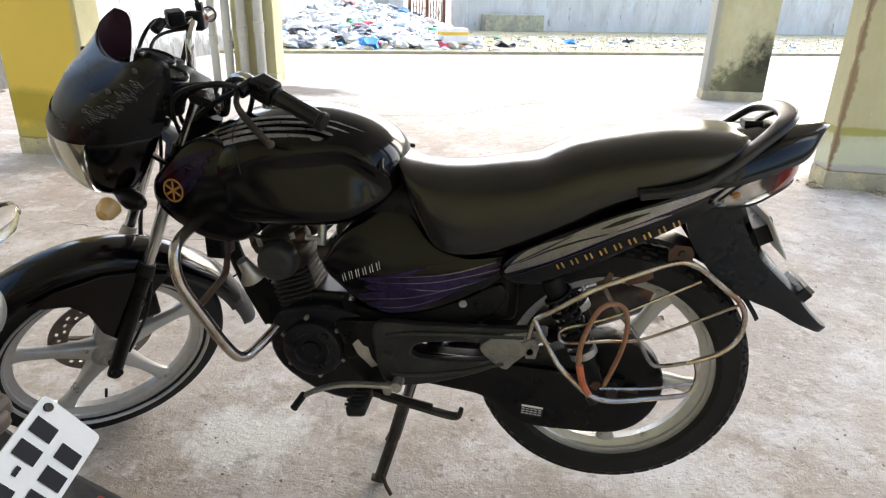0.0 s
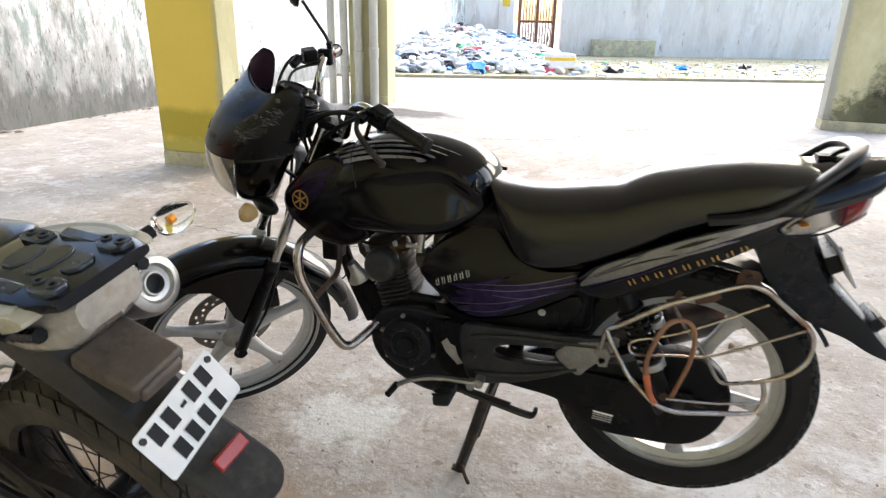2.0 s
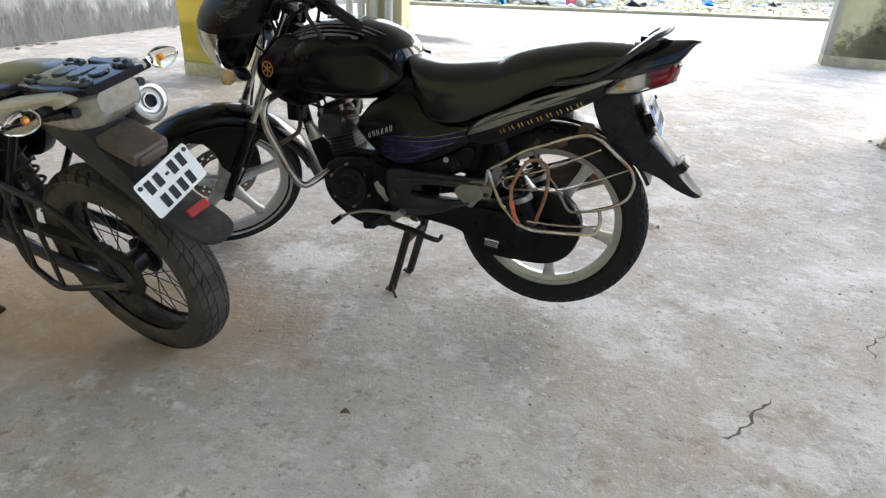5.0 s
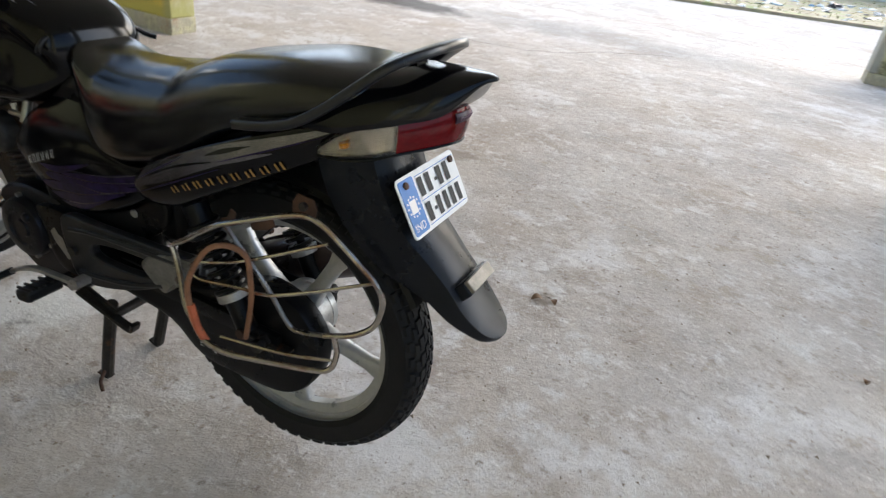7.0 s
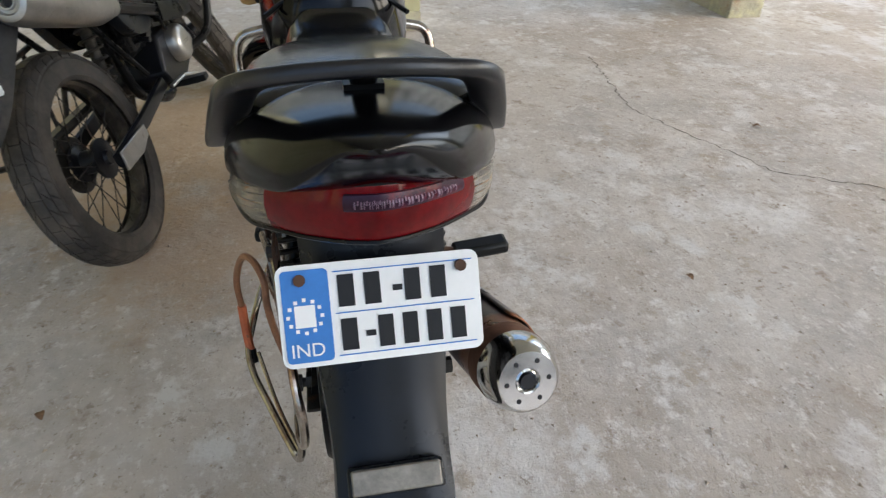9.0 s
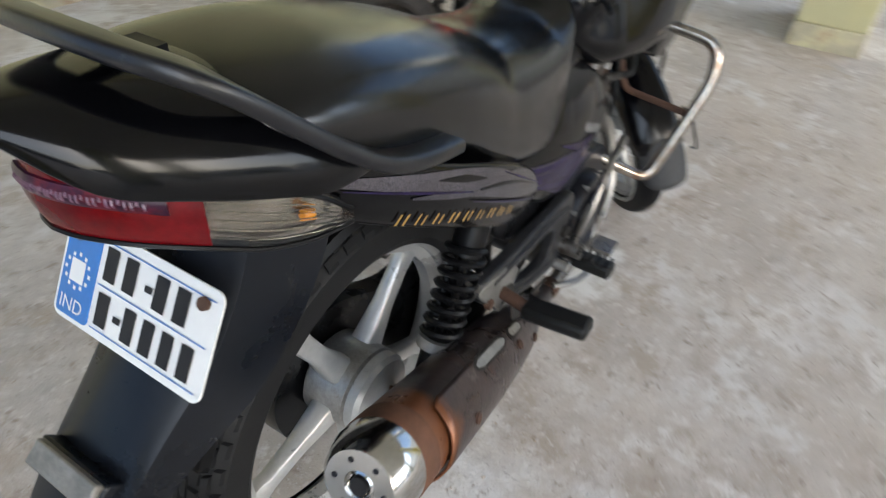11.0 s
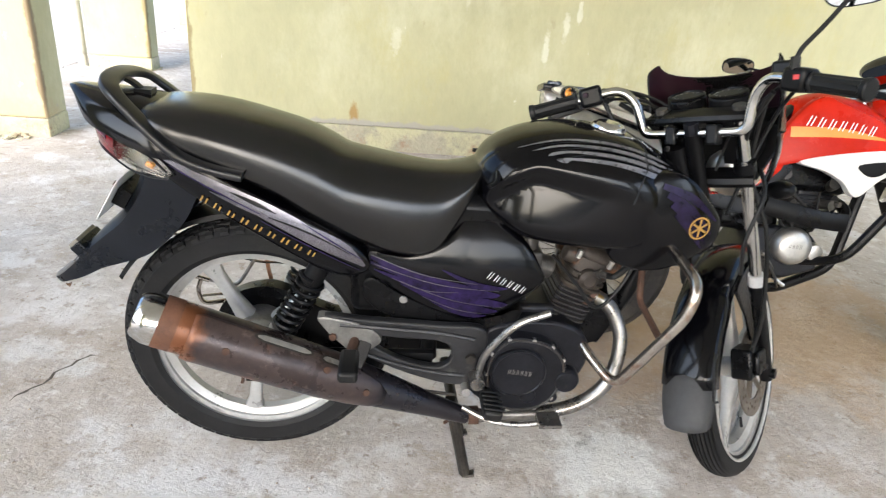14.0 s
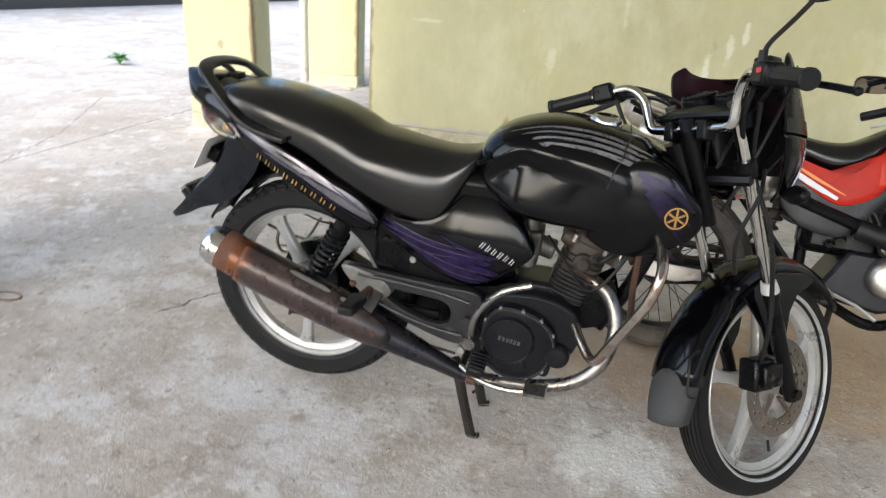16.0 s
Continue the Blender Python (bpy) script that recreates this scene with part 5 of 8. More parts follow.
stick = [r for r in full if r[0] < -0.262 and r[1] < 0.03]
sticker = part("lamp_sticker", lamp_band([(x, y, zb + (zt - zb) * 0.88, zb + (zt - zb) * 0.56) for x, y, zt, zb in stick], 0.003, 0.002, -0.0045), "sticker", lamp, "worn purple sticker strip", angle=50)
rk_ = random.Random(12)
for i in range(1, len(stick) - 2):
    for k in range(3):
        a_, b_ = stick[i], stick[i + 1]
        q = [a_[j] + (b_[j] - a_[j]) * (k + 0.2) / 3 for j in range(4)]
        w = [a_[j] + (b_[j] - a_[j]) * (k + 0.2 + rk_.uniform(0.3, 0.6)) / 3 for j in range(4)]
        part("sticker_bar", lamp_band([(x, y, zb + (zt - zb) * 0.82, zb + (zt - zb) * (0.62 + 0.08 * (k % 2))) for x, y, zt, zb in (q, w)], 0.0035, 0.001, -0.0052), "sticker_pale", sticker)
# grab rail
s = Shape()
rail = []
for g in (1, -1):
    side = [(0.005, g * 0.150, 0.838), (-0.055, g * 0.151, 0.850), (-0.105, g * 0.148, 0.867), (-0.150, g * 0.136, 0.897), (-0.195, g * 0.121, 0.936), (-0.238, g * 0.101, 0.973)]
    rail.append(side)
path = rail[0] + [(-0.260, 0.06, 0.987), (-0.266, 0.0, 0.991), (-0.260, -0.06, 0.987)] + rail[1][::-1]
part("grab_rail", bar(catmull(path, 6), 0.0180, 0.0078, (0.35, 0, 1), 16, 0.4), "worn_rail", bike, "black cast pillion grab rail, scuffed to bare metal", angle=50)
part("rail_strut", bar(catmull([(-0.260, 0, 0.986), (-0.235, 0, 0.974), (-0.215, 0, 0.955)], 4), 0.012, 0.005, (1, 0, 1)).join(box(-0.232, -0.198, -0.018, 0.018, 0.955, 0.966)), "satin_black", bike)

# rear mudguard, plate and reflector
GUARD = [(-0.205, 0.850, 0.082, 0.12), (-0.232, 0.775, 0.080, 0.12), (-0.272, 0.708, 0.074, 0.105), (-0.318, 0.662, 0.066, 0.085), (-0.358, 0.622, 0.062, 0.06), (-0.392, 0.583, 0.062, 0.04), (-0.420, 0.555, 0.053, 0.024), (-0.438, 0.541, 0.040, 0.017), (-0.448, 0.533, 0.022, 0.012), (-0.451, 0.531, 0.006, 0.008)]
rows = dense(GUARD, 4)
rings = []
for i, (x, z, w, d) in enumerate(rows):
    a, b = rows[max(i - 1, 0)], rows[min(i + 1, len(rows) - 1)]
    t = Vector((b[0] - a[0], 0, b[1] - a[1])).normalized()
    f = Vector((-t.z, 0, t.x))
    if f.x < 0:
        f = -f
    ring = []
    for u, v in ((-1, 1), (-1.0, 0.55), (-0.95, 0.12), (-0.75, 0.01), (-0.35, -0.04), (0, -0.05), (0.35, -0.04), (0.75, 0.01), (0.95, 0.12), (1.0, 0.55), (1, 1), (0.9, 1), (0.85, 0.25), (0, 0.12), (-0.85, 0.25), (-0.9, 1)):
        ring.append(Vector((x, u * w, z)) + f * d * v)
    rings.append(ring)
part("rear_mudguard", loft(rings), "grey_plastic", bike, "faded black plastic rear mudguard", angle=40)
PLATE = pose(-0.279, -0.002, 0.752) @ Matrix.Rotation(radians(-90), 4, "Z") @ Matrix.Rotation(radians(60), 4, "X")


def round_rect(w, h, r, n=5):
    out = []
    for cx, cy, a0 in ((w / 2 - r, h / 2 - r, 0), (-w / 2 + r, h / 2 - r, 90), (-w / 2 + r, -h / 2 + r, 180), (w / 2 - r, -h / 2 + r, 270)):
        for i in range(n + 1):
            a = radians(a0 + 90 * i / n)
            out.append((cx + r * math.cos(a), cy + r * math.sin(a)))
    return out


def flat(x0, x1, y0, y1, z):
    return Shape().add([(x0, y0, z), (x1, y0, z), (x1, y1, z), (x0, y1, z)], [(0, 1, 2, 3)])


pl = part("number_plate", plate(round_rect(0.202, 0.102, 0.010), 0.002, "z"), "plate_white", bike, "white number plate with a blue side band", m=PLATE, smooth=False)
part("plate_band", plate(round_rect(0.046, 0.092, 0.005), 0.0016, "z", 0.0014).moved(pose(-0.0735, 0, 0)), "plate_blue", pl, "blue band", smooth=False)
s = Shape()
for i in range(12):
    a = 2 * math.pi * i / 12
    s.join(flat(-0.0755 + 0.0165 * math.cos(a) - 0.0018, -0.0755 + 0.0165 * math.cos(a) + 0.0018, 0.0165 * math.sin(a) - 0.0018, 0.0165 * math.sin(a) + 0.0018, 0.0026))
s.join(flat(-0.0855, -0.0655, -0.011, 0.011, 0.0026))
part("band_print", s, "plate_white", pl)
for x, y, n, hh, st in ((-0.042, 0.006, 2, 0.032, 0.026), (0.012, 0.017, 1, 0.006, 0.016), (0.024, 0.006, 2, 0.032, 0.026), (-0.042, -0.038, 1, 0.032, 0.026), (-0.018, -0.026, 1, 0.006, 0.016), (-0.005, -0.038, 4, 0.032, 0.0245)):
    for i in range(n):
        part("number_bar", flat(x + i * st, x + i * st + st * 0.62, y, y + hh, 0.0022), "ink", pl)
s = Shape()
for y in (0.0415, 0.0, -0.0425):
    s.join(flat(-0.046, 0.094, y - 0.0006, y + 0.0006, 0.0021))
part("plate_line", s, "plate_blue", pl)
for x in (-0.078, 0.082):
    part("plate_bolt", tube([(x, 0.036, 0), (x, 0.036, 0.006)], 0.006, 10), "rust", pl)
t = bpy.data.curves.new("country_letters", "FONT")
t.body, t.size, t.align_x = "IND", 0.019, "CENTER"
ob = new("country_letters", t)
ob.data.materials.append(M["plate_white"])
ob.parent = pl
ob.matrix_basis = pose(-0.0755, -0.040, 0.0028)
part("plate_bracket", box(-0.06, 0.06, -0.02, 0.02, -0.03, -0.002), "satin_black", bike, m=PLATE)
REF = pose(-0.384, 0, 0.607) @ Matrix.Rotation(radians(-90), 4, "Z") @ Matrix.Rotation(radians(40), 4, "X")
part("reflector_bracket", box(-0.048, 0.048, -0.004, 0.024, -0.022, 0.012), "grey_plastic", bike, m=REF, bevel=0.003)
part("reflector", box(-0.044, 0.044, -0.002, 0.022, 0.0105, 0.020), "dull_reflector", bike, "clear rear reflector", m=REF, bevel=0.002)

# ---- frame, engine and running gear of the black motorcycle ----
def disc_cover(c, r, y0, y1, side, steps=((1.0, 0.0), (1.0, 0.5), (0.93, 0.8), (0.8, 0.95), (0.55, 1.0), (0.0, 1.0))):
    """A round domed cover on one side of the engine."""
    s = lathe([(r * a, y0 + (y1 - y0) * b) for a, b in steps], 36)
    return s.moved(Matrix.Translation((c[0], 0, c[1])) @ Matrix.Diagonal((1, side, 1, 1)))


def prism(outline, y0, y1):
    return plate(outline, y1 - y0, "y", (y0 + y1) / 2)


frame_ob = part("frame", tube(rounded([(0.93, 0, 0.86), (0.955, 0, 0.70), (0.90, 0, 0.52), (0.84, 0, 0.40)], 0.06), 0.019, 12)
                .join(tube(rounded([(0.93, 0, 0.82), (0.72, 0, 0.78), (0.45, 0, 0.74), (0.40, 0, 0.55), (0.42, 0, 0.33)], 0.08), 0.021, 12))
                .join(tube(rounded([(0.45, 0.07, 0.70), (0.10, 0.085, 0.75), (-0.20, 0.07, 0.86)], 0.05), 0.012, 10))
                .join(tube(rounded([(0.45, -0.07, 0.70), (0.10, -0.085, 0.75), (-0.20, -0.07, 0.86)], 0.05), 0.012, 10)), "satin_black", bike, "black tubular steel frame")
part("head_tube", rod(STEER_AT + Vector((-0.438, 0, 0.899)) * 0.55, STEER_AT + Vector((-0.438, 0, 0.899)) * 0.71, 0.026, 16), "satin_black", bike)
part("airbox", box(0.22, 0.48, -0.085, 0.085, 0.50, 0.70).join(box(0.40, 0.55, -0.075, 0.075, 0.62, 0.76)), "satin_black", bike, "black plastic air box behind the side covers", bevel=0.02)
part("inner_mudguard", lathe([(0.335, -0.055), (0.345, -0.05), (0.345, 0.05), (0.335, 0.055)], 40, arc=0.36).moved(Matrix.Translation(AXLE) @ Matrix.Rotation(radians(-20), 4, "Y")), "satin_black", bike, "black inner mudguard over the rear tyre")
part("under_seat_tray", box(-0.20, 0.25, -0.10, 0.10, 0.79, 0.84), "satin_black", bike, bevel=0.02, m=pose(0, 0, 0) @ Matrix.Translation((0.0, 0, 0.80)) @ Matrix.Rotation(radians(22), 4, "Y") @ Matrix.Translation((0, 0, -0.80)))

# engine: crankcase, cylinder fins, head
CASE = [(0.50, 0.33), (0.545, 0.275), (0.62, 0.262), (0.70, 0.285), (0.775, 0.34), (0.80, 0.41), (0.775, 0.475), (0.70, 0.505), (0.60, 0.50), (0.53, 0.47), (0.49, 0.41)]
crank = part("crankcase", prism([(p.x, p.z) for p in catmull([Vector((a, 0, b)) for a, b in CASE], 3, True)], -0.105, 0.105), "engine", bike, "dusty black crankcase", bevel=0.008)
CYL = pose(0.725, 0, 0.46, 0, 18, 0)
part("cylinder", box(-0.045, 0.050, -0.052, 0.052, 0.0, 0.125), "engine", bike, m=CYL, bevel=0.01)
for i in range(9):
    z = 0.010 + i * 0.0118
    w = 0.006 * abs(math.sin(i * 1.3)) * 0.4
    s = Shape()
    ring = [Vector((0.006 + (0.056 - w) * power(math.cos(q), 0.45), (0.068 - w) * power(math.sin(q), 0.45), 0)) for q in [2 * math.pi * j / 28 for j in range(28)]]
    part("cooling_fin", loft([[p * 0.985 + Vector((0, 0, z)) for p in ring], [p + Vector((0, 0, z + 0.0008)) for p in ring], [p + Vector((0, 0, z + 0.0030)) for p in ring], [p * 0.985 + Vector((0, 0, z + 0.0038)) for p in ring]]), "fin", bike, "cooling fin" if i == 0 else "", m=CYL, angle=40)
ring = [Vector((0.004 + 0.052 * power(math.cos(q), 0.5), 0.062 * power(math.sin(q), 0.5), 0)) for q in [2 * math.pi * j / 28 for j in range(28)]]
head = part("cylinder_head", loft([[p * k + Vector((0, 0, z)) for p in ring] for z, k in ((0.112, 0.98), (0.116, 1.0), (0.122, 1.08), (0.126, 1.08), (0.128, 0.98), (0.136, 0.98), (0.138, 1.08), (0.142, 1.08), (0.144, 0.97), (0.152, 0.97), (0.154, 1.06), (0.158, 1.06), (0.160, 0.95), (0.180, 0.92), (0.195, 0.84))]), "head_alloy", bike, "rust-stained finned cylinder head", m=CYL, angle=30)
part("rocker_cover", loft([[p * k + Vector((0, 0, z)) for p in ring] for z, k in ((0.193, 0.86), (0.197, 0.90), (0.204, 0.90), (0.216, 0.80), (0.222, 0.62))]), "head_alloy", head, angle=35)
for x, y in ((0.045, -0.03), (-0.045, -0.03), (0.045, 0.03), (-0.045, 0.03)):
    part("rocker_cap", lathe([(0.0, 0.026), (0.012, 0.026), (0.019, 0.022), (0.021, 0.012), (0.021, -0.01)], 20, "x").moved(Matrix.Translation((x, y, 0.185)) @ Matrix.Rotation(0 if x > 0 else math.pi, 4, "Z")), "head_alloy", head)
part("side_plug", lathe([(0.0, 0.078), (0.014, 0.078), (0.018, 0.074), (0.024, 0.070), (0.026, 0.055)], 20).moved(Matrix.Translation((0.004, 0, 0.150)) @ Matrix.Diagonal((1, -1, 1, 1))), "head_alloy", head, "round side plug")
part("spark_plug", rod((0.020, -0.060, 0.170), (0.030, -0.092, 0.185), 0.008, 8).join(tube([(0.0215, -0.065, 0.1725), (0.0235, -0.071, 0.1755)], 0.012, 6)), "casing_dark", head, "grimy spark plug")
part("exhaust_nut", tube([(0.062, -0.020, 0.105), (0.078, -0.024, 0.098)], 0.016, 8).join(tube([(0.058, -0.044, 0.112), (0.074, -0.046, 0.110)], 0.007, 6)), "brass", head, "brass exhaust nut")
part("cam_cover", disc_cover((0.0, 0.0), 0.047, 0.06, 0.100, 1), "cap_grey", bike, "round dusty grey cam chain cover", m=CYL @ pose(0.004, 0, 0.152))
part("spark_plug_cap", tube(rounded([(0.030, -0.088, 0.183), (0.036, -0.108, 0.192), (0.060, -0.098, 0.225), (0.085, -0.05, 0.255)], 0.02), 0.0075, 10), "cable", bike, m=CYL)
for k, (x, y, z) in enumerate(((-0.05, -0.068, 0.20), (0.055, -0.068, 0.20), (-0.05, 0.068, 0.20), (0.055, 0.068, 0.20))):
    part("head_bolt", bolt((x * 0.8, y * 0.75, 0.192), (0, 0, 1), 0.007, 0.016), "alloy", bike, m=CYL)

CLUTCH = [(0.545, 0.37), (0.553, 0.43), (0.59, 0.474), (0.65, 0.475), (0.70, 0.455), (0.735, 0.415), (0.745, 0.36), (0.72, 0.30), (0.68, 0.272), (0.61, 0.268), (0.56, 0.305)]
cc = part("clutch_cover", panel(CLUTCH, lambda x, z: 0.138 - 0.9 * (x - 0.63) ** 2, 0.04, -1), "engine", bike, "black clutch cover")
part("clutch_disc", disc_cover((0.622, 0.384), 0.067, 0.135, 0.150, -1, ((1.0, 0.0), (1.0, 0.6), (0.96, 0.85), (0.93, 0.85), (0.90, 0.7), (0.5, 0.75), (0.0, 0.75))), "engine", cc)
marks((0.594, 0.385), (0.655, 0.378), 6, 0.013, lambda x, z: (x, -0.1475, z), "alloy", cc, 0.1, "maker's mark as plain bars")
part("cover_rim", tube([Vector((x, -0.138 + 0.9 * (x - 0.63) ** 2, z)) for x, z in [(0.64 + (q.x - 0.64) * 0.93, 0.375 + (q.z - 0.375) * 0.93) for q in catmull([Vector((u, 0, w)) for u, w in CLUTCH], 4, True)]], 0.003, 6, closed=True), "fin", cc)
for u, w in CLUTCH:
    x, z = 0.64 + (u - 0.64) * 0.96, 0.375 + (w - 0.375) * 0.96
    part("cover_bolt", bolt((x, -0.132 + 0.9 * (x - 0.63) ** 2, z), (0, -1, 0), 0.0055, 0.007), "alloy", cc)
part("filler_cap", disc_cover((0.655, 0.315), 0.020, 0.13, 0.146, -1), "engine", cc)
part("oil_filter_cover", disc_cover((0.748, 0.352), 0.034, 0.10, 0.135, -1), "engine", bike)
part("oil_cap", disc_cover((0.72, 0.30), 0.016, 0.10, 0.128, -1), "engine", bike)
gen = part("generator_cover", disc_cover((0.688, 0.405), 0.073, 0.095, 0.132, 1, ((1.0, 0.0), (1.0, 0.55), (0.95, 0.85), (0.86, 0.95), (0.60, 0.95), (0.55, 0.8), (0.32, 0.8), (0.28, 0.95), (0.0, 0.95))), "engine", bike, "round black generator cover with raised words")
for word, a0 in (("FOUR", 120), ("STROKE", 330)):
    for i, ch in enumerate(word):
        t = bpy.data.curves.new("cover_letter", "FONT")
        t.body, t.size, t.align_x, t.extrude = ch, 0.017, "CENTER", 0.0008
        ob = new("cover_letter", t)
        ob.data.materials.append(M["cap_grey"])
        ob.parent = gen
        a = radians(a0 - 17 * i + (len(word) - 1) * 8.5) if word == "FOUR" else radians(a0 - 180 + 17 * i - (len(word) - 1) * 8.5 + 180)
        R = 0.046
        # seen from the left side, x runs to the left
        c = Vector((0.688 - R * math.cos(a), 0.1312, 0.405 + R * math.sin(a)))
        up = Vector((-math.cos(a), 0, math.sin(a))) * (1 if word == "FOUR" else -1)
        right = up.cross(Vector((0, 1, 0)))
        base = c - up * 0.006
        ob.matrix_basis = Matrix(((right.x, up.x, 0, base.x), (right.y, up.y, 1, base.y), (right.z, up.z, 0, base.z), (0, 0, 0, 1)))
for k in range(6):
    a = radians(60 * k + 20)
    part("cover_bolt", bolt((0.688 + 0.077 * math.cos(a), 0.108, 0.405 + 0.077 * math.sin(a)), (0, 1, 0), 0.0055, 0.008), "alloy", gen)
part("cover_plug", disc_cover((0.655, 0.445), 0.012, 0.12, 0.138, 1), "engine", gen)
part("sprocket_cover", panel([(0.49, 0.485), (0.57, 0.492), (0.63, 0.48), (0.615, 0.44), (0.60, 0.37), (0.56, 0.335), (0.48, 0.345), (0.455, 0.40), (0.47, 0.45)], lambda x, z: 0.122, 0.04, 1), "satin_black", bike, "black sprocket cover with worn paint")
part("worn_patch", Shape().add([(x, 0.1226, z) for x, z in ((0.575, 0.445), (0.59, 0.43), (0.578, 0.405), (0.560, 0.388), (0.545, 0.372), (0.53, 0.380), (0.545, 0.40), (0.552, 0.425), (0.565, 0.43))], [tuple(range(9))]), "alloy", bike, "bare grey patch where paint wore off", smooth=False)
carb = part("carburettor", rod((0.57, -0.005, 0.635), (0.70, -0.005, 0.600), 0.028, 18).join(box(0.595, 0.665, -0.045, 0.042, 0.590, 0.655)), "casing_dark", bike, "grimy carburettor", bevel=0.006)
part("float_bowl", lathe([(0.0, -0.05), (0.018, -0.05), (0.027, -0.04), (0.030, -0.01), (0.034, -0.008), (0.034, 0.0), (0.0, 0.0)], 24, "z").moved(pose(0.63, -0.005, 0.592)), "alloy", carb, "dull alloy float bowl")
part("carb_top", lathe([(0.0, 0.05), (0.006, 0.05), (0.008, 0.035), (0.022, 0.030), (0.026, 0.02), (0.026, 0.0)], 20, "z").moved(pose(0.632, -0.005, 0.652)), "casing_dark", carb)
part("choke_lever", bar([(0.62, -0.05, 0.62), (0.60, -0.058, 0.645), (0.59, -0.058, 0.665)], 0.003, 0.006, (0, 1, 0)), "alloy", carb)
part("intake_rubber", rod((0.48, -0.005, 0.655), (0.585, -0.005, 0.632), 0.036, 18), "cable", bike, "black intake rubber")
part("crankcase_top", box(0.585, 0.715, -0.062, 0.062, 0.43, 0.525), "engine", bike, bevel=0.012)
part("breather_box", box(0.50, 0.60, -0.065, 0.065, 0.505, 0.60), "satin_black", bike, "black box behind the cylinder", bevel=0.014)
part("fuel_tap", rod((0.665, 0.07, 0.70), (0.665, 0.085, 0.655), 0.010).join(rod((0.665, 0.085, 0.67), (0.70, 0.09, 0.672), 0.006)), "alloy", bike)
for pts in ([(0.64, 0.06, 0.67), (0.60, 0.08, 0.64), (0.59, 0.07, 0.58)], [(0.68, -0.06, 0.66), (0.74, -0.09, 0.60), (0.80, -0.09, 0.54), (0.86, -0.07, 0.60), (0.90, -0.05, 0.70)], [(0.63, -0.07, 0.66), (0.60, -0.09, 0.62), (0.62, -0.10, 0.56)], [(0.72, 0.07, 0.69), (0.78, 0.08, 0.66), (0.86, 0.06, 0.66)]):
    part("cable", tube(catmull(pts, 6), 0.0045, 7), "cable", bike)
part("front_engine_mount", prism([(0.78, 0.40), (0.80, 0.52), (0.86, 0.56), (0.88, 0.50), (0.84, 0.42)], -0.045, -0.039).join(prism([(0.78, 0.40), (0.80, 0.52), (0.86, 0.56), (0.88, 0.50), (0.84, 0.42)], 0.039, 0.045)), "satin_black", bike)
part("horn", lathe([(0.0, 0.0), (0.014, 0.0), (0.018, -0.03), (0.032, -0.05), (0.034, -0.053), (0.0, -0.048)], 24, "z"), "alloy", bike, "grey horn behind the leg guard", m=pose(0.86, 0.085, 0.60, -20, 20, 0))
part("cdi_box", box(0.90, 0.945, 0.03, 0.09, 0.60, 0.68), "satin_black", bike, bevel=0.006)

# exhaust
part("exhaust_pipe", tube(catmull([(0.800, -0.03, 0.545), (0.850, -0.045, 0.520), (0.882, -0.075, 0.452), (0.868, -0.105, 0.360), (0.815, -0.118, 0.294), (0.73, -0.120, 0.256), (0.62, -0.118, 0.240), (0.50, -0.115, 0.233)], 6), 0.0178, 16), "dull_chrome", bike, "dull rust-stained chrome exhaust pipe")
part("exhaust_clamp", rod((0.520, -0.115, 0.234), (0.545, -0.116, 0.236), 0.023, 16), "rust", bike)
part("exhaust_flange", box(-0.03, 0.03, -0.022, 0.022, -0.006, 0.006), "rust", bike, m=along((0.800, -0.03, 0.545), (0.850, -0.045, 0.515)))
MUF0, MUF1 = Vector((0.515, -0.115, 0.232)), Vector((-0.213, -0.193, 0.545))
MX = (MUF1 - MUF0)
ML = MX.length
MUF = along(MUF0, MUF1)
stain(M["exhaust"], (0.014, 0.014, 0.019), (0, 0, 0.10), (0.2, 0.2, 0.26), noise=9, ragged=0.5, strength=0.85)
stain(M["exhaust"], (0.20, 0.072, 0.026), (0, 0, ML - 0.09), (0.2, 0.2, 0.055), noise=12, ragged=0.6, strength=0.85)
stain(M["exhaust"], (0.19, 0.07, 0.026), (0.03, -0.05, ML - 0.26), (0.03, 0.03, 0.03), noise=30, ragged=0.6, strength=0.7)
sil = part("silencer", lathe([(0.0, 0.0), (0.020, 0.0), (0.0225, 0.03), (0.027, 0.09), (0.036, 0.17), (0.046, 0.27), (0.0525, 0.36), (0.0555, 0.45), (0.056, ML - 0.080)], 36, "z"), "exhaust", bike, "scorched brown silencer", m=MUF)
part("rusty_section", lathe([(0.0565, ML - 0.085), (0.0565, ML - 0.05), (0.054, ML - 0.045)], 36, "z"), "rust_orange", sil, "orange rusted band")
part("silencer_tip", lathe([(0.0555, ML - 0.055), (0.0555, ML - 0.03), (0.047, ML - 0.006), (0.041, ML), (0.018, ML), (0.017, ML - 0.004), (0.013, ML - 0.002), (0.013, ML - 0.03), (0.0, ML - 0.03)], 36, "z"), "chrome", sil, "chrome end cap with a small outlet")
for i in range(6):
    a = 2 * math.pi * i / 6
    c = Vector((0.030 * math.cos(a), 0.030 * math.sin(a), ML))
    # black disc on the cap, painting the shade inside a hole
    part("tip_hole_shade", tube([c, c + Vector((0, 0, 0.0006))], 0.0035, 10), "ink", sil)
# black plug in the bore, standing for its inner shade
part("outlet", tube([Vector((0, 0, ML - 0.012)), Vector((0, 0, ML + 0.0015))], [0.0105, 0.0105], 16), "ink", sil)
inv = MUF.inverted().to_3x3()
outw = inv @ Vector((-0.1, -1, 0.25))
a0 = math.atan2(outw.y, outw.x)
sh = Shape()
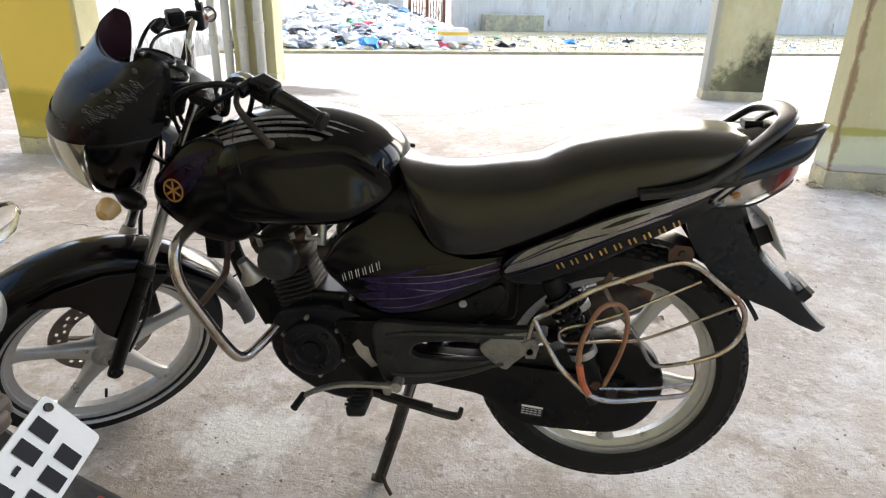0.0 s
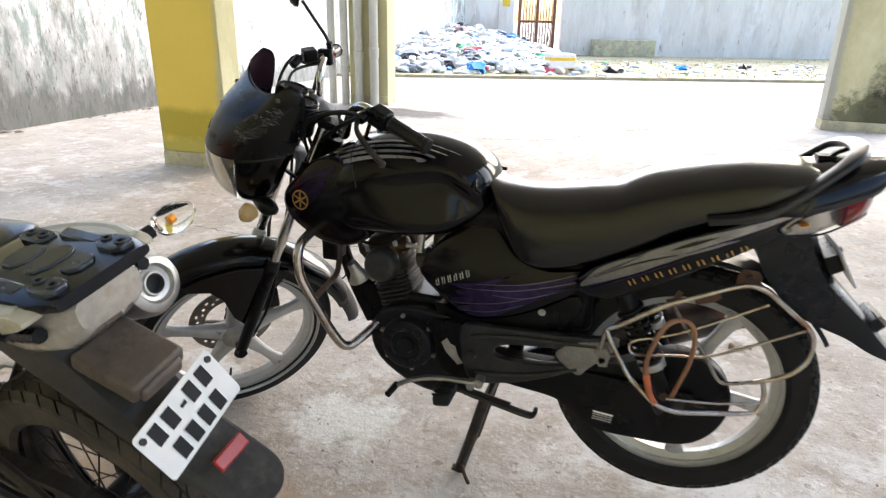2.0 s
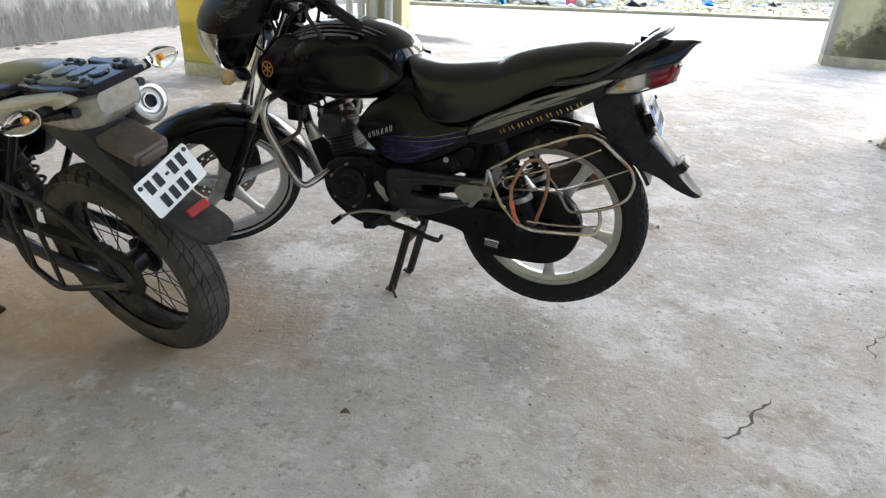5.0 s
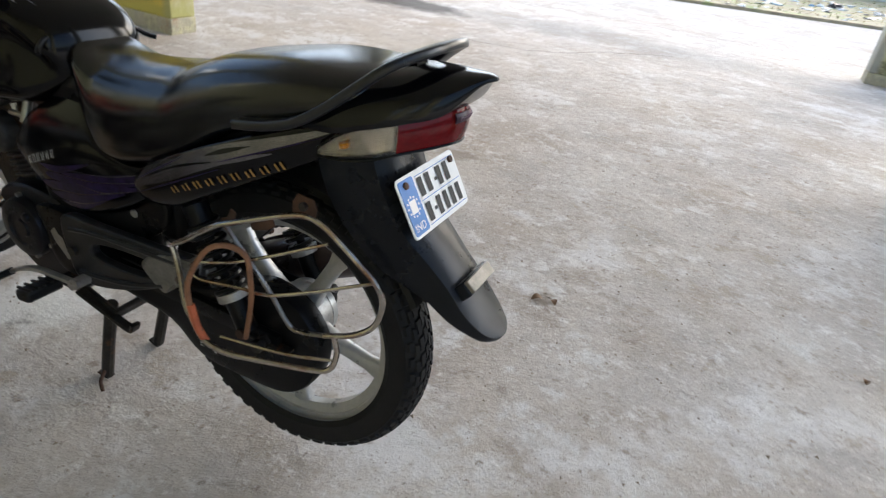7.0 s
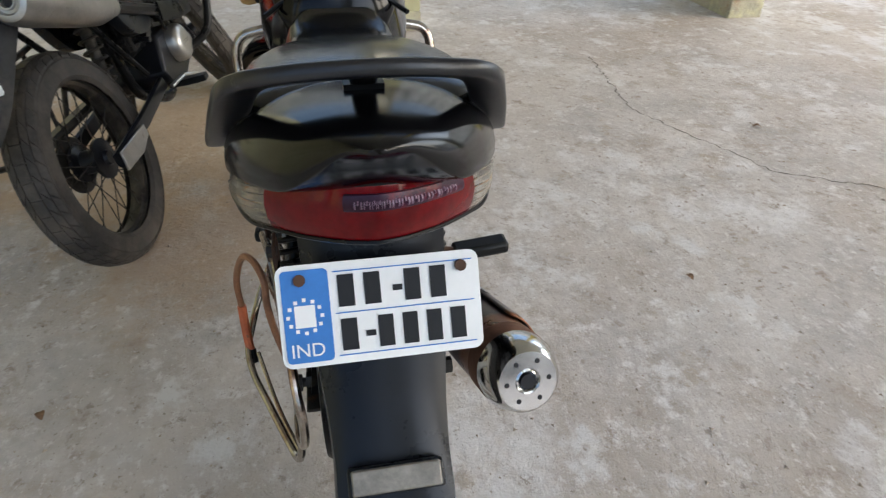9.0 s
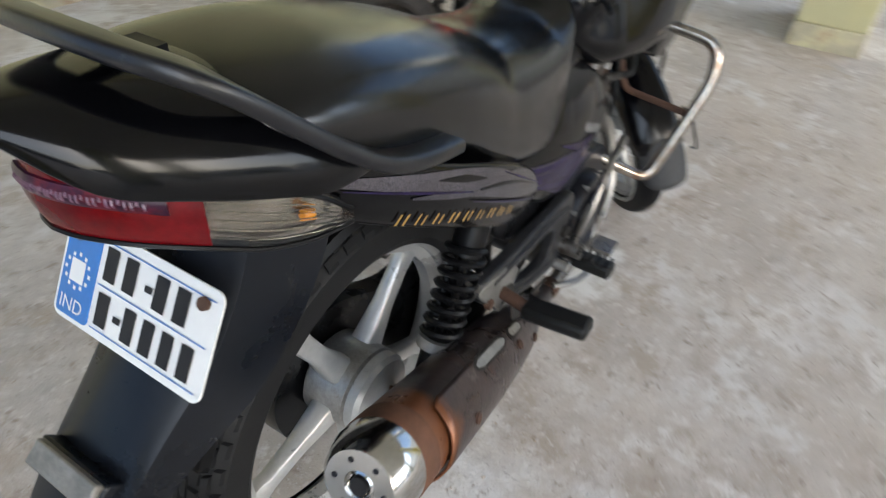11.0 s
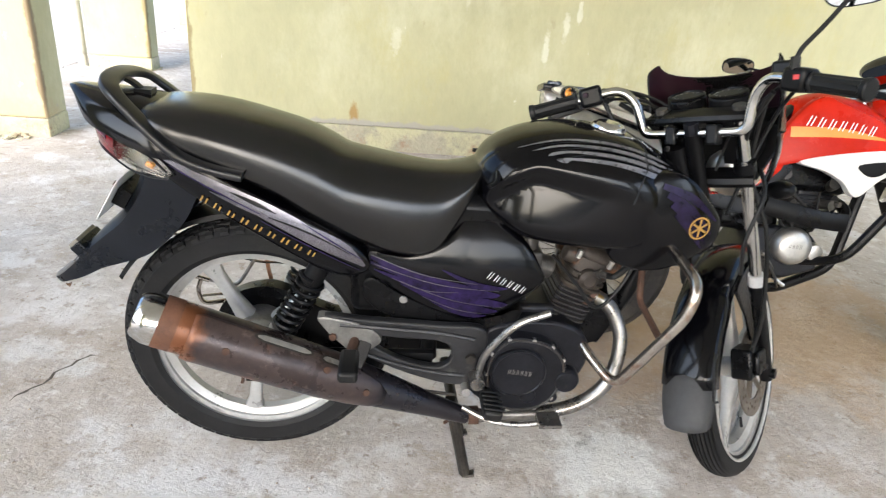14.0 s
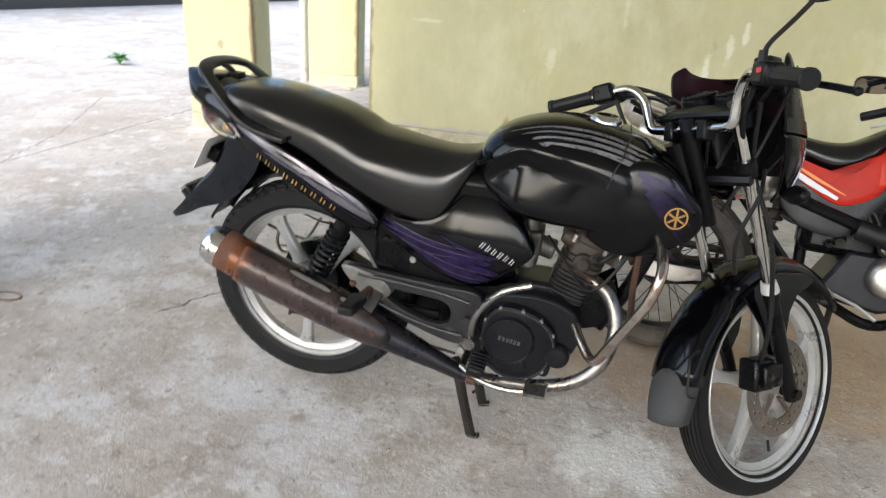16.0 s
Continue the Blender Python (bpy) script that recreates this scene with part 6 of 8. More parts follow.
n, rows_ = 20, [(0.235, 0.0465, 0.35), (0.26, 0.0495, 0.75), (0.31, 0.0545, 1.0), (0.38, 0.0595, 1.1), (0.47, 0.0625, 1.1), (ML - 0.125, 0.0635, 1.1), (ML - 0.11, 0.062, 1.0)]
v = []
for z, r, half in rows_:
    for i in range(n + 1):
        a = a0 + half * (2 * i / n - 1)
        v.append((r * math.cos(a), r * math.sin(a), z))
sh.add(v, [(k * (n + 1) + i, k * (n + 1) + i + 1, (k + 1) * (n + 1) + i + 1, (k + 1) * (n + 1) + i) for k in range(len(rows_) - 1) for i in range(n)])
hs = part("heat_shield", sh, "exhaust", sil, "brown pressed heat shield")
so = hs.modifiers.new("thickness", "SOLIDIFY")
so.thickness = 0.003
for z, a in ((ML - 0.19, 0.1), (0.39, 0.5), (0.285, 0.1)):
    rr = float(np.interp(z, (0.235, 0.31, 0.38, 0.47), (0.046, 0.054, 0.059, 0.062)))
    c = Vector((rr * math.cos(a0 + a), rr * math.sin(a0 + a), z))
    part("shield_bolt", tube([c * 1.0, c + Vector((math.cos(a0 + a), math.sin(a0 + a), 0)) * 0.004], 0.008, 10), "rust", sil)
up = inv @ Vector((0, -0.55, 0.85))
au = math.atan2(up.y, up.x)
for z0, z1, da in ((0.345, 0.405, 0.10), (0.435, 0.555, 0.12)):
    for grow, lift, mt, nm in ((0.022, 0.0012, "steel_dark", "slot_rim"), (0.0, 0.0022, "alloy", "shield_slot")):
        v = []
        for k in range(9):
            t = k / 8
            z = z0 - grow * 0.3 + (z1 - z0 + grow * 0.6) * t
            r = float(np.interp(z, (0.235, 0.31, 0.38, 0.47), (0.0465, 0.0545, 0.0595, 0.0625))) + lift
            wide = (0.20 + grow * 6) * min(1.0, 0.35 + 3.2 * min(t, 1 - t) ** 0.6)
            for i in range(5):
                a = au + da + wide * (i / 4 - 0.5)
                v.append((r * math.cos(a), r * math.sin(a), z))
        part(nm, Shape().add(v, [(5 * k + i, 5 * k + i + 1, 5 * k + 6 + i, 5 * k + 5 + i) for k in range(8) for i in range(4)]), mt, sil)
part("silencer_bracket", bar([(0.26, -0.128, 0.455), (0.25, -0.15, 0.43), (0.235, -0.165, 0.40)], 0.016, 0.004, (0, 1, 0)), "steel_dark", bike)

# foot-rest brackets
for g, inner in ((-1, [(0.26, 0.470), (0.33, 0.462), (0.42, 0.458), (0.455, 0.44), (0.455, 0.40), (0.42, 0.385), (0.35, 0.40), (0.29, 0.43)]), (1, [(0.24, 0.462), (0.30, 0.468), (0.38, 0.462), (0.435, 0.45), (0.45, 0.425), (0.42, 0.415), (0.34, 0.418), (0.27, 0.43)])):
    outer = [(0.16, 0.512), (0.26, 0.508), (0.42, 0.500), (0.53, 0.492), (0.535, 0.42), (0.50, 0.338), (0.36, 0.365), (0.20, 0.445)]
    outer, inner = [[(q.x, q.z) for q in catmull([Vector((a, 0, b)) for a, b in line], 5, True)] for line in (outer, inner)]
    br = part("footrest_bracket", frame_plate(outer, inner, 0.024, g * 0.118), "worn_bracket", bike, "dark painted alloy footrest bracket", bevel=0.007, seg=3)
    part("bracket_rib", tube(catmull([(0.20, g * 0.130, 0.495), (0.32, g * 0.131, 0.488), (0.43, g * 0.131, 0.480), (0.51, g * 0.130, 0.465)], 5), 0.006, 8), "worn_bracket", br)
    part("bracket_rib", tube(catmull([(0.24, g * 0.130, 0.425), (0.34, g * 0.131, 0.390), (0.43, g * 0.131, 0.372), (0.495, g * 0.130, 0.365)], 5), 0.006, 8), "worn_bracket", br)
    part("bracket_end", panel([(0.15, 0.512), (0.20, 0.509), (0.26, 0.492), (0.295, 0.458), (0.265, 0.426), (0.235, 0.410), (0.215, 0.432), (0.172, 0.476)], lambda x, z: 0.134, 0.03, g), "bare_bracket", bike, "worn bare alloy bracket end")
    part("bracket_bolt", bolt((0.185, g * 0.134, 0.465), (0, g, 0), 0.009), "rust", bike)
    part("pivot_bolt", bolt((0.505, g * 0.128, 0.415), (0, g, 0), 0.013, 0.012), "steel_dark", bike)
    # rider's foot peg
    peg = part("foot_peg", rod((0.555, g * 0.10, 0.325), (0.555, g * 0.165, 0.325), 0.010), "steel_dark", bike, "folding rider's foot peg")
    s = box(-0.022, 0.022, 0.0, 0.085, -0.014, 0.014)
    part("peg_rubber", s.moved(pose(0.555, 0.150, 0.325, 0, 8, 0)).moved(Matrix.Diagonal((1, g, 1, 1))), "cable", peg, "ribbed black peg rubber", bevel=0.008)
    for i in range(5):
        part("peg_rib", box(-0.024, 0.024, 0.006 + i * 0.016, 0.013 + i * 0.016, 0.012, 0.018).moved(pose(0.555, 0.150, 0.325, 0, 8, 0)).moved(Matrix.Diagonal((1, g, 1, 1))), "cable", peg, bevel=0.002, seg=1)
    part("brake_or_gear_shaft", rod((0.50, g * 0.10, 0.335), (0.50, g * 0.158, 0.335), 0.011), "alloy", bike)
peg = part("pillion_peg", rod((0.235, -0.125, 0.455), (0.225, -0.185, 0.452), 0.011), "rust", bike, "folded-out pillion foot peg")
part("peg_rubber", box(-0.021, 0.021, 0.0, 0.11, -0.013, 0.013).moved(pose(0.226, -0.180, 0.452, 6, 0, 180)), "cable", peg, "black peg rubber", bevel=0.008)

# levers and stand
part("gear_lever", bar(catmull([(0.478, 0.158, 0.352), (0.53, 0.160, 0.350), (0.60, 0.162, 0.345), (0.66, 0.163, 0.325), (0.70, 0.164, 0.302)], 4), 0.005, 0.009, (0, 1, 0)).join(rod((0.478, 0.12, 0.352), (0.478, 0.165, 0.352), 0.013)), "alloy", bike, "worn alloy gear lever")
part("lever_rubber", rod((0.70, 0.160, 0.303), (0.708, 0.205, 0.296), 0.009, 12), "cable", bike)
part("brake_pedal", tube(catmull([(0.50, -0.135, 0.275), (0.56, -0.165, 0.262), (0.63, -0.172, 0.255), (0.69, -0.172, 0.262)], 5), 0.007, 8).join(box(0.68, 0.735, -0.195, -0.145, 0.262, 0.272)), "dull_chrome", bike, "chrome rear brake pedal")
part("brake_rod", tube([(0.48, -0.12, 0.30), (0.25, -0.11, 0.32), (-0.02, -0.092, 0.31)], 0.004, 6), "steel_dark", bike)
part("kick_start", tube(rounded([(0.522, -0.150, 0.372), (0.528, -0.165, 0.445), (0.556, -0.168, 0.493), (0.596, -0.168, 0.538), (0.666, -0.165, 0.564)], 0.03), 0.0085, 10).join(rod((0.522, -0.10, 0.368), (0.522, -0.172, 0.368), 0.017)), "dull_chrome", bike, "chrome kick-start lever")
st = part("centre_stand", tube([(0.475, 0.085, 0.26), (0.510, 0.085, 0.12), (0.540, 0.080, 0.012)], 0.015, 10)
          .join(tube([(0.475, -0.085, 0.26), (0.510, -0.085, 0.12), (0.537, -0.080, 0.012)], 0.015, 10)).join(rod((0.487, -0.09, 0.215), (0.487, 0.09, 0.215), 0.012)), "steel_dark", bike, "grimy centre stand resting on the concrete")
for g in (-1, 1):
    part("stand_foot", bar([(0.530, g * 0.080, 0.006), (0.545, g * 0.080, 0.006), (0.562, g * 0.082, 0.012)], 0.012, 0.005), "steel_dark", st)
part("stand_spur", tube(rounded([(0.535, 0.085, 0.035), (0.515, 0.12, 0.025), (0.500, 0.128, 0.004)], 0.01), 0.005, 8), "rust", st)
part("stand_lever", bar(catmull([(0.52, 0.125, 0.298), (0.44, 0.132, 0.287), (0.37, 0.137, 0.276), (0.338, 0.139, 0.276), (0.330, 0.139, 0.294)], 4), 0.006, 0.012, (0, 1, 0)), "steel_dark", bike, "rusty centre stand lever")
part("side_stand", tube([(0.56, 0.10, 0.29), (0.45, 0.12, 0.285), (0.40, 0.125, 0.28)], 0.011, 8), "steel_dark", bike)

# swing arm, chain case, shock absorbers
part("swing_arm", bar([(0.42, -0.085, 0.385), (0.20, -0.09, 0.385), (-0.03, -0.092, 0.378)], 0.012, 0.020).join(bar([(0.42, 0.085, 0.385), (0.20, 0.09, 0.385), (-0.03, 0.092, 0.378)], 0.012, 0.020)), "satin_black", bike, "black box-section swing arm")
CHAIN = [(0.50, 0.335), (0.40, 0.318), (0.28, 0.300), (0.194, 0.240), (0.08, 0.232), (-0.035, 0.243), (-0.10, 0.300), (-0.118, 0.39), (-0.075, 0.462), (0.0, 0.490), (0.06, 0.478), (0.17, 0.425), (0.33, 0.400), (0.50, 0.40)]
chain = part("chain_case", panel(CHAIN, lambda x, z: 0.088, 0.045, 1, edge=0.008), "satin_black", bike, "full black steel chain case")
lab = part("label_sticker", flat(-0.026, 0.026, -0.015, 0.015, 0), "ink", chain, "small black caution sticker", m=pose(0.168, 0.0888, 0.277) @ Matrix.Rotation(radians(180), 4, "Z") @ Matrix.Rotation(radians(90), 4, "X") @ Matrix.Rotation(radians(-4), 4, "Z"))
part("sticker_header", flat(-0.025, 0.025, 0.009, 0.0145, 0.0006), "plate_white", lab)
for k in range(3):
    for j in range(5):
        part("sticker_line", flat(-0.024 + 0.0098 * j, -0.0165 + 0.0098 * j, 0.003 - 0.0065 * k, 0.006 - 0.0065 * k, 0.0006), "badge_white", lab)
part("chain_adjuster", bolt((0.0, 0.095, 0.377), (0, 1, 0), 0.016, 0.016).join(bar([(0.05, 0.10, 0.377), (-0.06, 0.10, 0.372)], 0.004, 0.012, (0, 1, 0))), "steel_dark", bike)
for g in (-1, 1):
    a, b = Vector((0.155, g * 0.112, 0.635)), Vector((0.035, g * 0.112, 0.395))
    d = (b - a).normalized()
    sa = part("shock_absorber", rod(a, b, 0.010).join(rod(a + d * 0.18, b, 0.021, 16)).join(rod(a - d * 0.0, a + d * 0.05, 0.024, 16)), "satin_black", bike, "black rear shock absorber")
    part("spring", coil(a + d * 0.035, a + d * 0.185, 0.028, 0.0052, 8), "satin_black", sa, "black coil spring")
    part("spring_seat", rod(a + d * 0.182, a + d * 0.198, 0.031, 18), "alloy", sa)
    part("shock_bolt", bolt(b + Vector((0, g * 0.012, 0)), (0, g, 0), 0.012, 0.012), "rust", sa)

# saree guard on the left
grd = part("saree_guard", tube(rounded([(0.19, 0.132, 0.49), (0.183, 0.148, 0.553), (0.150, 0.152, 0.572), (0.069, 0.150, 0.632), (-0.063, 0.125, 0.686), (-0.105, 0.115, 0.696), (-0.140, 0.112, 0.685), (-0.240, 0.100, 0.605), (-0.256, 0.095, 0.567), (-0.246, 0.100, 0.515), (-0.207, 0.110, 0.484), (-0.148, 0.115, 0.462)], 0.022), 0.0058, 10)
           .join(tube(rounded([(0.183, 0.148, 0.553), (0.167, 0.152, 0.522), (0.122, 0.185, 0.462), (0.056, 0.206, 0.412), (0.011, 0.195, 0.398), (-0.123, 0.140, 0.389), (-0.170, 0.120, 0.389), (-0.178, 0.112, 0.435), (-0.168, 0.112, 0.466)], 0.022), 0.0058, 10)), "rusty_chrome", bike, "bent chrome saree guard with rust stains")
for k, pts in enumerate(([(-0.147, 0.112, 0.654), (-0.006, 0.140, 0.584), (0.063, 0.150, 0.557), (0.115, 0.155, 0.541), (0.128, 0.155, 0.523), (0.111, 0.155, 0.505), (0.030, 0.140, 0.510), (-0.055, 0.130, 0.521), (-0.236, 0.100, 0.603)], [(0.036, 0.185, 0.421), (-0.082, 0.150, 0.413), (-0.168, 0.118, 0.415)], [(-0.152, 0.115, 0.464), (-0.098, 0.120, 0.452), (-0.072, 0.122, 0.460), (-0.032, 0.130, 0.526), (0.016, 0.135, 0.585), (0.049, 0.147, 0.640)])):
    part("guard_rod", tube(catmull(pts, 5), 0.0034 if k != 2 else 0.0046, 7), "rusty_chrome" if k != 2 else "dull_chrome", grd)
part("guard_bracket", prism([(-0.075, 0.682), (-0.120, 0.688), (-0.124, 0.712), (-0.116, 0.728), (-0.085, 0.730), (-0.074, 0.712)], 0.112, 0.116), "rust", grd, "rusted brown mounting tab", bevel=0.001)
part("guard_clip", prism([(0.060, 0.632), (0.036, 0.640), (0.030, 0.664), (0.040, 0.670), (0.050, 0.650), (0.064, 0.644)], 0.136, 0.140).join(prism([(0.005, 0.652), (-0.045, 0.674), (-0.050, 0.662), (-0.035, 0.650), (0.0, 0.638)], 0.128, 0.132)), "rust", grd, "bent rusty clip", bevel=0.001)
part("guard_bolt", bolt((-0.100, 0.116, 0.712), (0, 1, 0), 0.008, 0.008), "steel_dark", grd)
part("lower_bracket", prism([(0.205, 0.485), (0.176, 0.50), (0.166, 0.478), (0.172, 0.450), (0.192, 0.448)], 0.134, 0.140), "bare_bracket", grd)
part("loose_hose", tube(catmull([(0.066, 0.203, 0.432), (0.084, 0.205, 0.473), (0.085, 0.205, 0.535), (0.060, 0.185, 0.597), (0.030, 0.165, 0.611), (0.001, 0.150, 0.594), (-0.009, 0.150, 0.554), (-0.004, 0.145, 0.489), (0.020, 0.135, 0.394)], 6), 0.0054, 8), "brown_hose", bike, "looped brown rubber hose")
part("hose_end", tube(catmull([(0.055, 0.200, 0.410), (0.072, 0.204, 0.440), (0.084, 0.205, 0.485)], 4), 0.0075, 8), "orange_hose", bike, "orange hose end")
part("hose_plug", rod((0.057, 0.200, 0.412), (0.045, 0.198, 0.392), 0.009, 10), "cable", bike)

# leg guard
lg = part("leg_guard", tube(rounded([(0.925, 0.0, 0.705), (0.93, 0.15, 0.708), (0.925, 0.245, 0.690), (0.918, 0.258, 0.62), (0.86, 0.215, 0.46), (0.828, 0.195, 0.398), (0.79, 0.12, 0.43), (0.77, 0.07, 0.455)], 0.05, 6), 0.0125, 12)
          .join(tube(rounded([(0.925, 0.0, 0.705), (0.94, -0.15, 0.708), (0.945, -0.245, 0.690), (0.930, -0.258, 0.62), (0.865, -0.215, 0.46), (0.838, -0.195, 0.392), (0.79, -0.12, 0.43), (0.77, -0.07, 0.455)], 0.05, 6), 0.0125, 12)), "rusty_chrome", bike, "chrome leg guard with rust patches")
for g in (-1, 1):
    part("guard_strut", tube(rounded([(0.905, g * 0.04, 0.68), (0.905, g * 0.08, 0.56), (0.90, g * 0.225, 0.545)], 0.02), 0.008, 8), "rust", lg, "rusty cross strut")

# ---- steered parts ----
DOWN = Vector((0.438, 0, -0.899))
STEER_TOP = STEER @ Matrix.Translation(FRONT) @ Matrix.Rotation(radians(4), 4, "X") @ Matrix.Translation(-FRONT)


def steered(name, shape, material, label="", parent=None, m=STEER_TOP, **k):
    return part(name, shape, material, parent or bike, label, m=None if parent else m, **k)


for g in (-1, 1):
    ax = FRONT + Vector((0, g * 0.085, 0))
    top = ax - DOWN * 0.76
    f = steered("fork_leg", rod(ax - DOWN * 0.27, top, 0.0142, 16), "chrome", "chrome front fork tube with grime")
    part("fork_slider", rod(ax + DOWN * 0.02, ax - DOWN * 0.29, 0.0172, 16).join(rod(ax - DOWN * 0.282, ax - DOWN * 0.300, 0.0205, 16)).join(rod(ax + Vector((0, -0.025, 0)), ax + Vector((0, 0.02, 0)), 0.014)), "satin_black", f, "black fork slider")
    part("fork_boot", rod(ax - DOWN * 0.299, ax - DOWN * 0.328, 0.0215, 16, 0.018), "cable" if g > 0 else "badge_white", f)
steered("lower_yoke", bar([FRONT - DOWN * 0.60 + Vector((0, -0.10, 0)), FRONT - DOWN * 0.60 + Vector((-0.03, 0, 0)), FRONT - DOWN * 0.60 + Vector((0, 0.10, 0))], 0.035, 0.014, (-0.438, 0, 0.899)), "satin_black", "black lower fork yoke")
steered("upper_yoke", bar([FRONT - DOWN * 0.755 + Vector((0, -0.11, 0)), FRONT - DOWN * 0.755 + Vector((-0.03, 0, 0)), FRONT - DOWN * 0.755 + Vector((0, 0.11, 0))], 0.029, 0.010, (-0.438, 0, 0.899)), "satin_black", "black upper yoke")
steered("stem_nut", rod(STEER_AT - DOWN * 0.735, STEER_AT - DOWN * 0.765, 0.017, 8), "engine")
steered("steering_stem", rod(STEER_AT - DOWN * 0.5, STEER_AT - DOWN * 0.74, 0.018, 12), "satin_black")

# front mudguard
rings = []
NF = 26
for i in range(NF + 1):
    a = radians(38 + (173 - 38) * i / NF)
    r = 0.345 + (0.0 if i < 20 else 0.004 * (i - 20))
    w = 0.060 + (0.004 if i > 18 else 0)
    d = Vector((math.cos(a), 0, math.sin(a)))
    drop = 0.05
    ring = [FRONT + d * (r - drop) + Vector((0, -w - 0.002, 0))]
    for k in range(9):
        q = math.pi * k / 8
        ring.append(FRONT + d * (r - 0.028 + 0.028 * math.sin(q) ** 0.8) + Vector((0, -w * math.cos(q), 0)))
    ring.append(FRONT + d * (r - drop) + Vector((0, w + 0.002, 0)))
    rings.append(ring)
fm = steered("front_mudguard", loft(rings, closed=False, caps=False), "gloss_black", "glossy black front mudguard", m=STEER, angle=60)
so = fm.modifiers.new("thickness", "SOLIDIFY")
so.thickness = 0.003
for g in (-1, 1):
    s = plate([(1.12, 0.55), (1.18, 0.585), (1.26, 0.607), (1.36, 0.603), (1.42, 0.585), (1.395, 0.566), (1.345, 0.548), (1.315, 0.505), (1.300, 0.43), (1.272, 0.388), (1.235, 0.40), (1.20, 0.47), (1.15, 0.52)], 0.006, "y", g * 0.066)
    part("fork_brace", s, "gloss_black", fm, bevel=0.002)
rings = []
for i in range(9):
    a = radians(168 + 20 * i / 8)
    d = Vector((math.cos(a), 0, math.sin(a)))
    w = 0.056 + 0.005 * math.sin(math.pi * i / 8) - 0.0008 * i
    ring = []
    for k in range(9):
        q = math.pi * k / 8
        ring.append(FRONT + d * (0.366 + 0.004 * i - 0.050 + 0.045 * math.sin(q) ** 0.7) + Vector((0, -w * math.cos(q), 0)))
    rings.append(ring)
fl = part("mud_flap", loft(rings, closed=False, caps=False), "grey_rubber", fm, "grey rubber mud flap", angle=60)
so = fl.modifiers.new("thickness", "SOLIDIFY")
so.thickness = 0.004
part("stay_loop", tube(rounded([FRONT + Vector((-0.34, -0.072, 0.13)), FRONT + Vector((-0.375, -0.075, 0.12)), FRONT + Vector((-0.385, -0.075, 0.03)), FRONT + Vector((-0.355, -0.074, 0.02))], 0.012), 0.003, 6), "cable", fm)
cal = steered("brake_caliper", box(1.15, 1.225, -0.092, -0.040, 0.315, 0.395).join(box(1.17, 1.24, -0.105, -0.090, 0.325, 0.385)), "satin_black", "black front brake caliper", m=STEER, bevel=0.008)
part("caliper_bolt", bolt((1.185, -0.105, 0.355), (0, -1, 0), 0.008).join(bolt((1.22, -0.105, 0.34), (0, -1, 0), 0.008)), "steel_dark", cal)
steered("brake_hose", tube(catmull([(1.17, -0.08, 0.39), (1.15, -0.105, 0.48), (1.13, -0.115, 0.58), (1.09, -0.12, 0.72), (1.05, -0.09, 0.86), (0.99, -0.13, 1.00)], 6), 0.0055, 8), "cable")
steered("speedometer_cable", tube(catmull([(1.26, 0.07, 0.33), (1.19, 0.085, 0.46), (1.14, 0.08, 0.62), (1.08, 0.06, 0.80), (1.04, 0.03, 0.98)], 6), 0.004, 8), "cable")

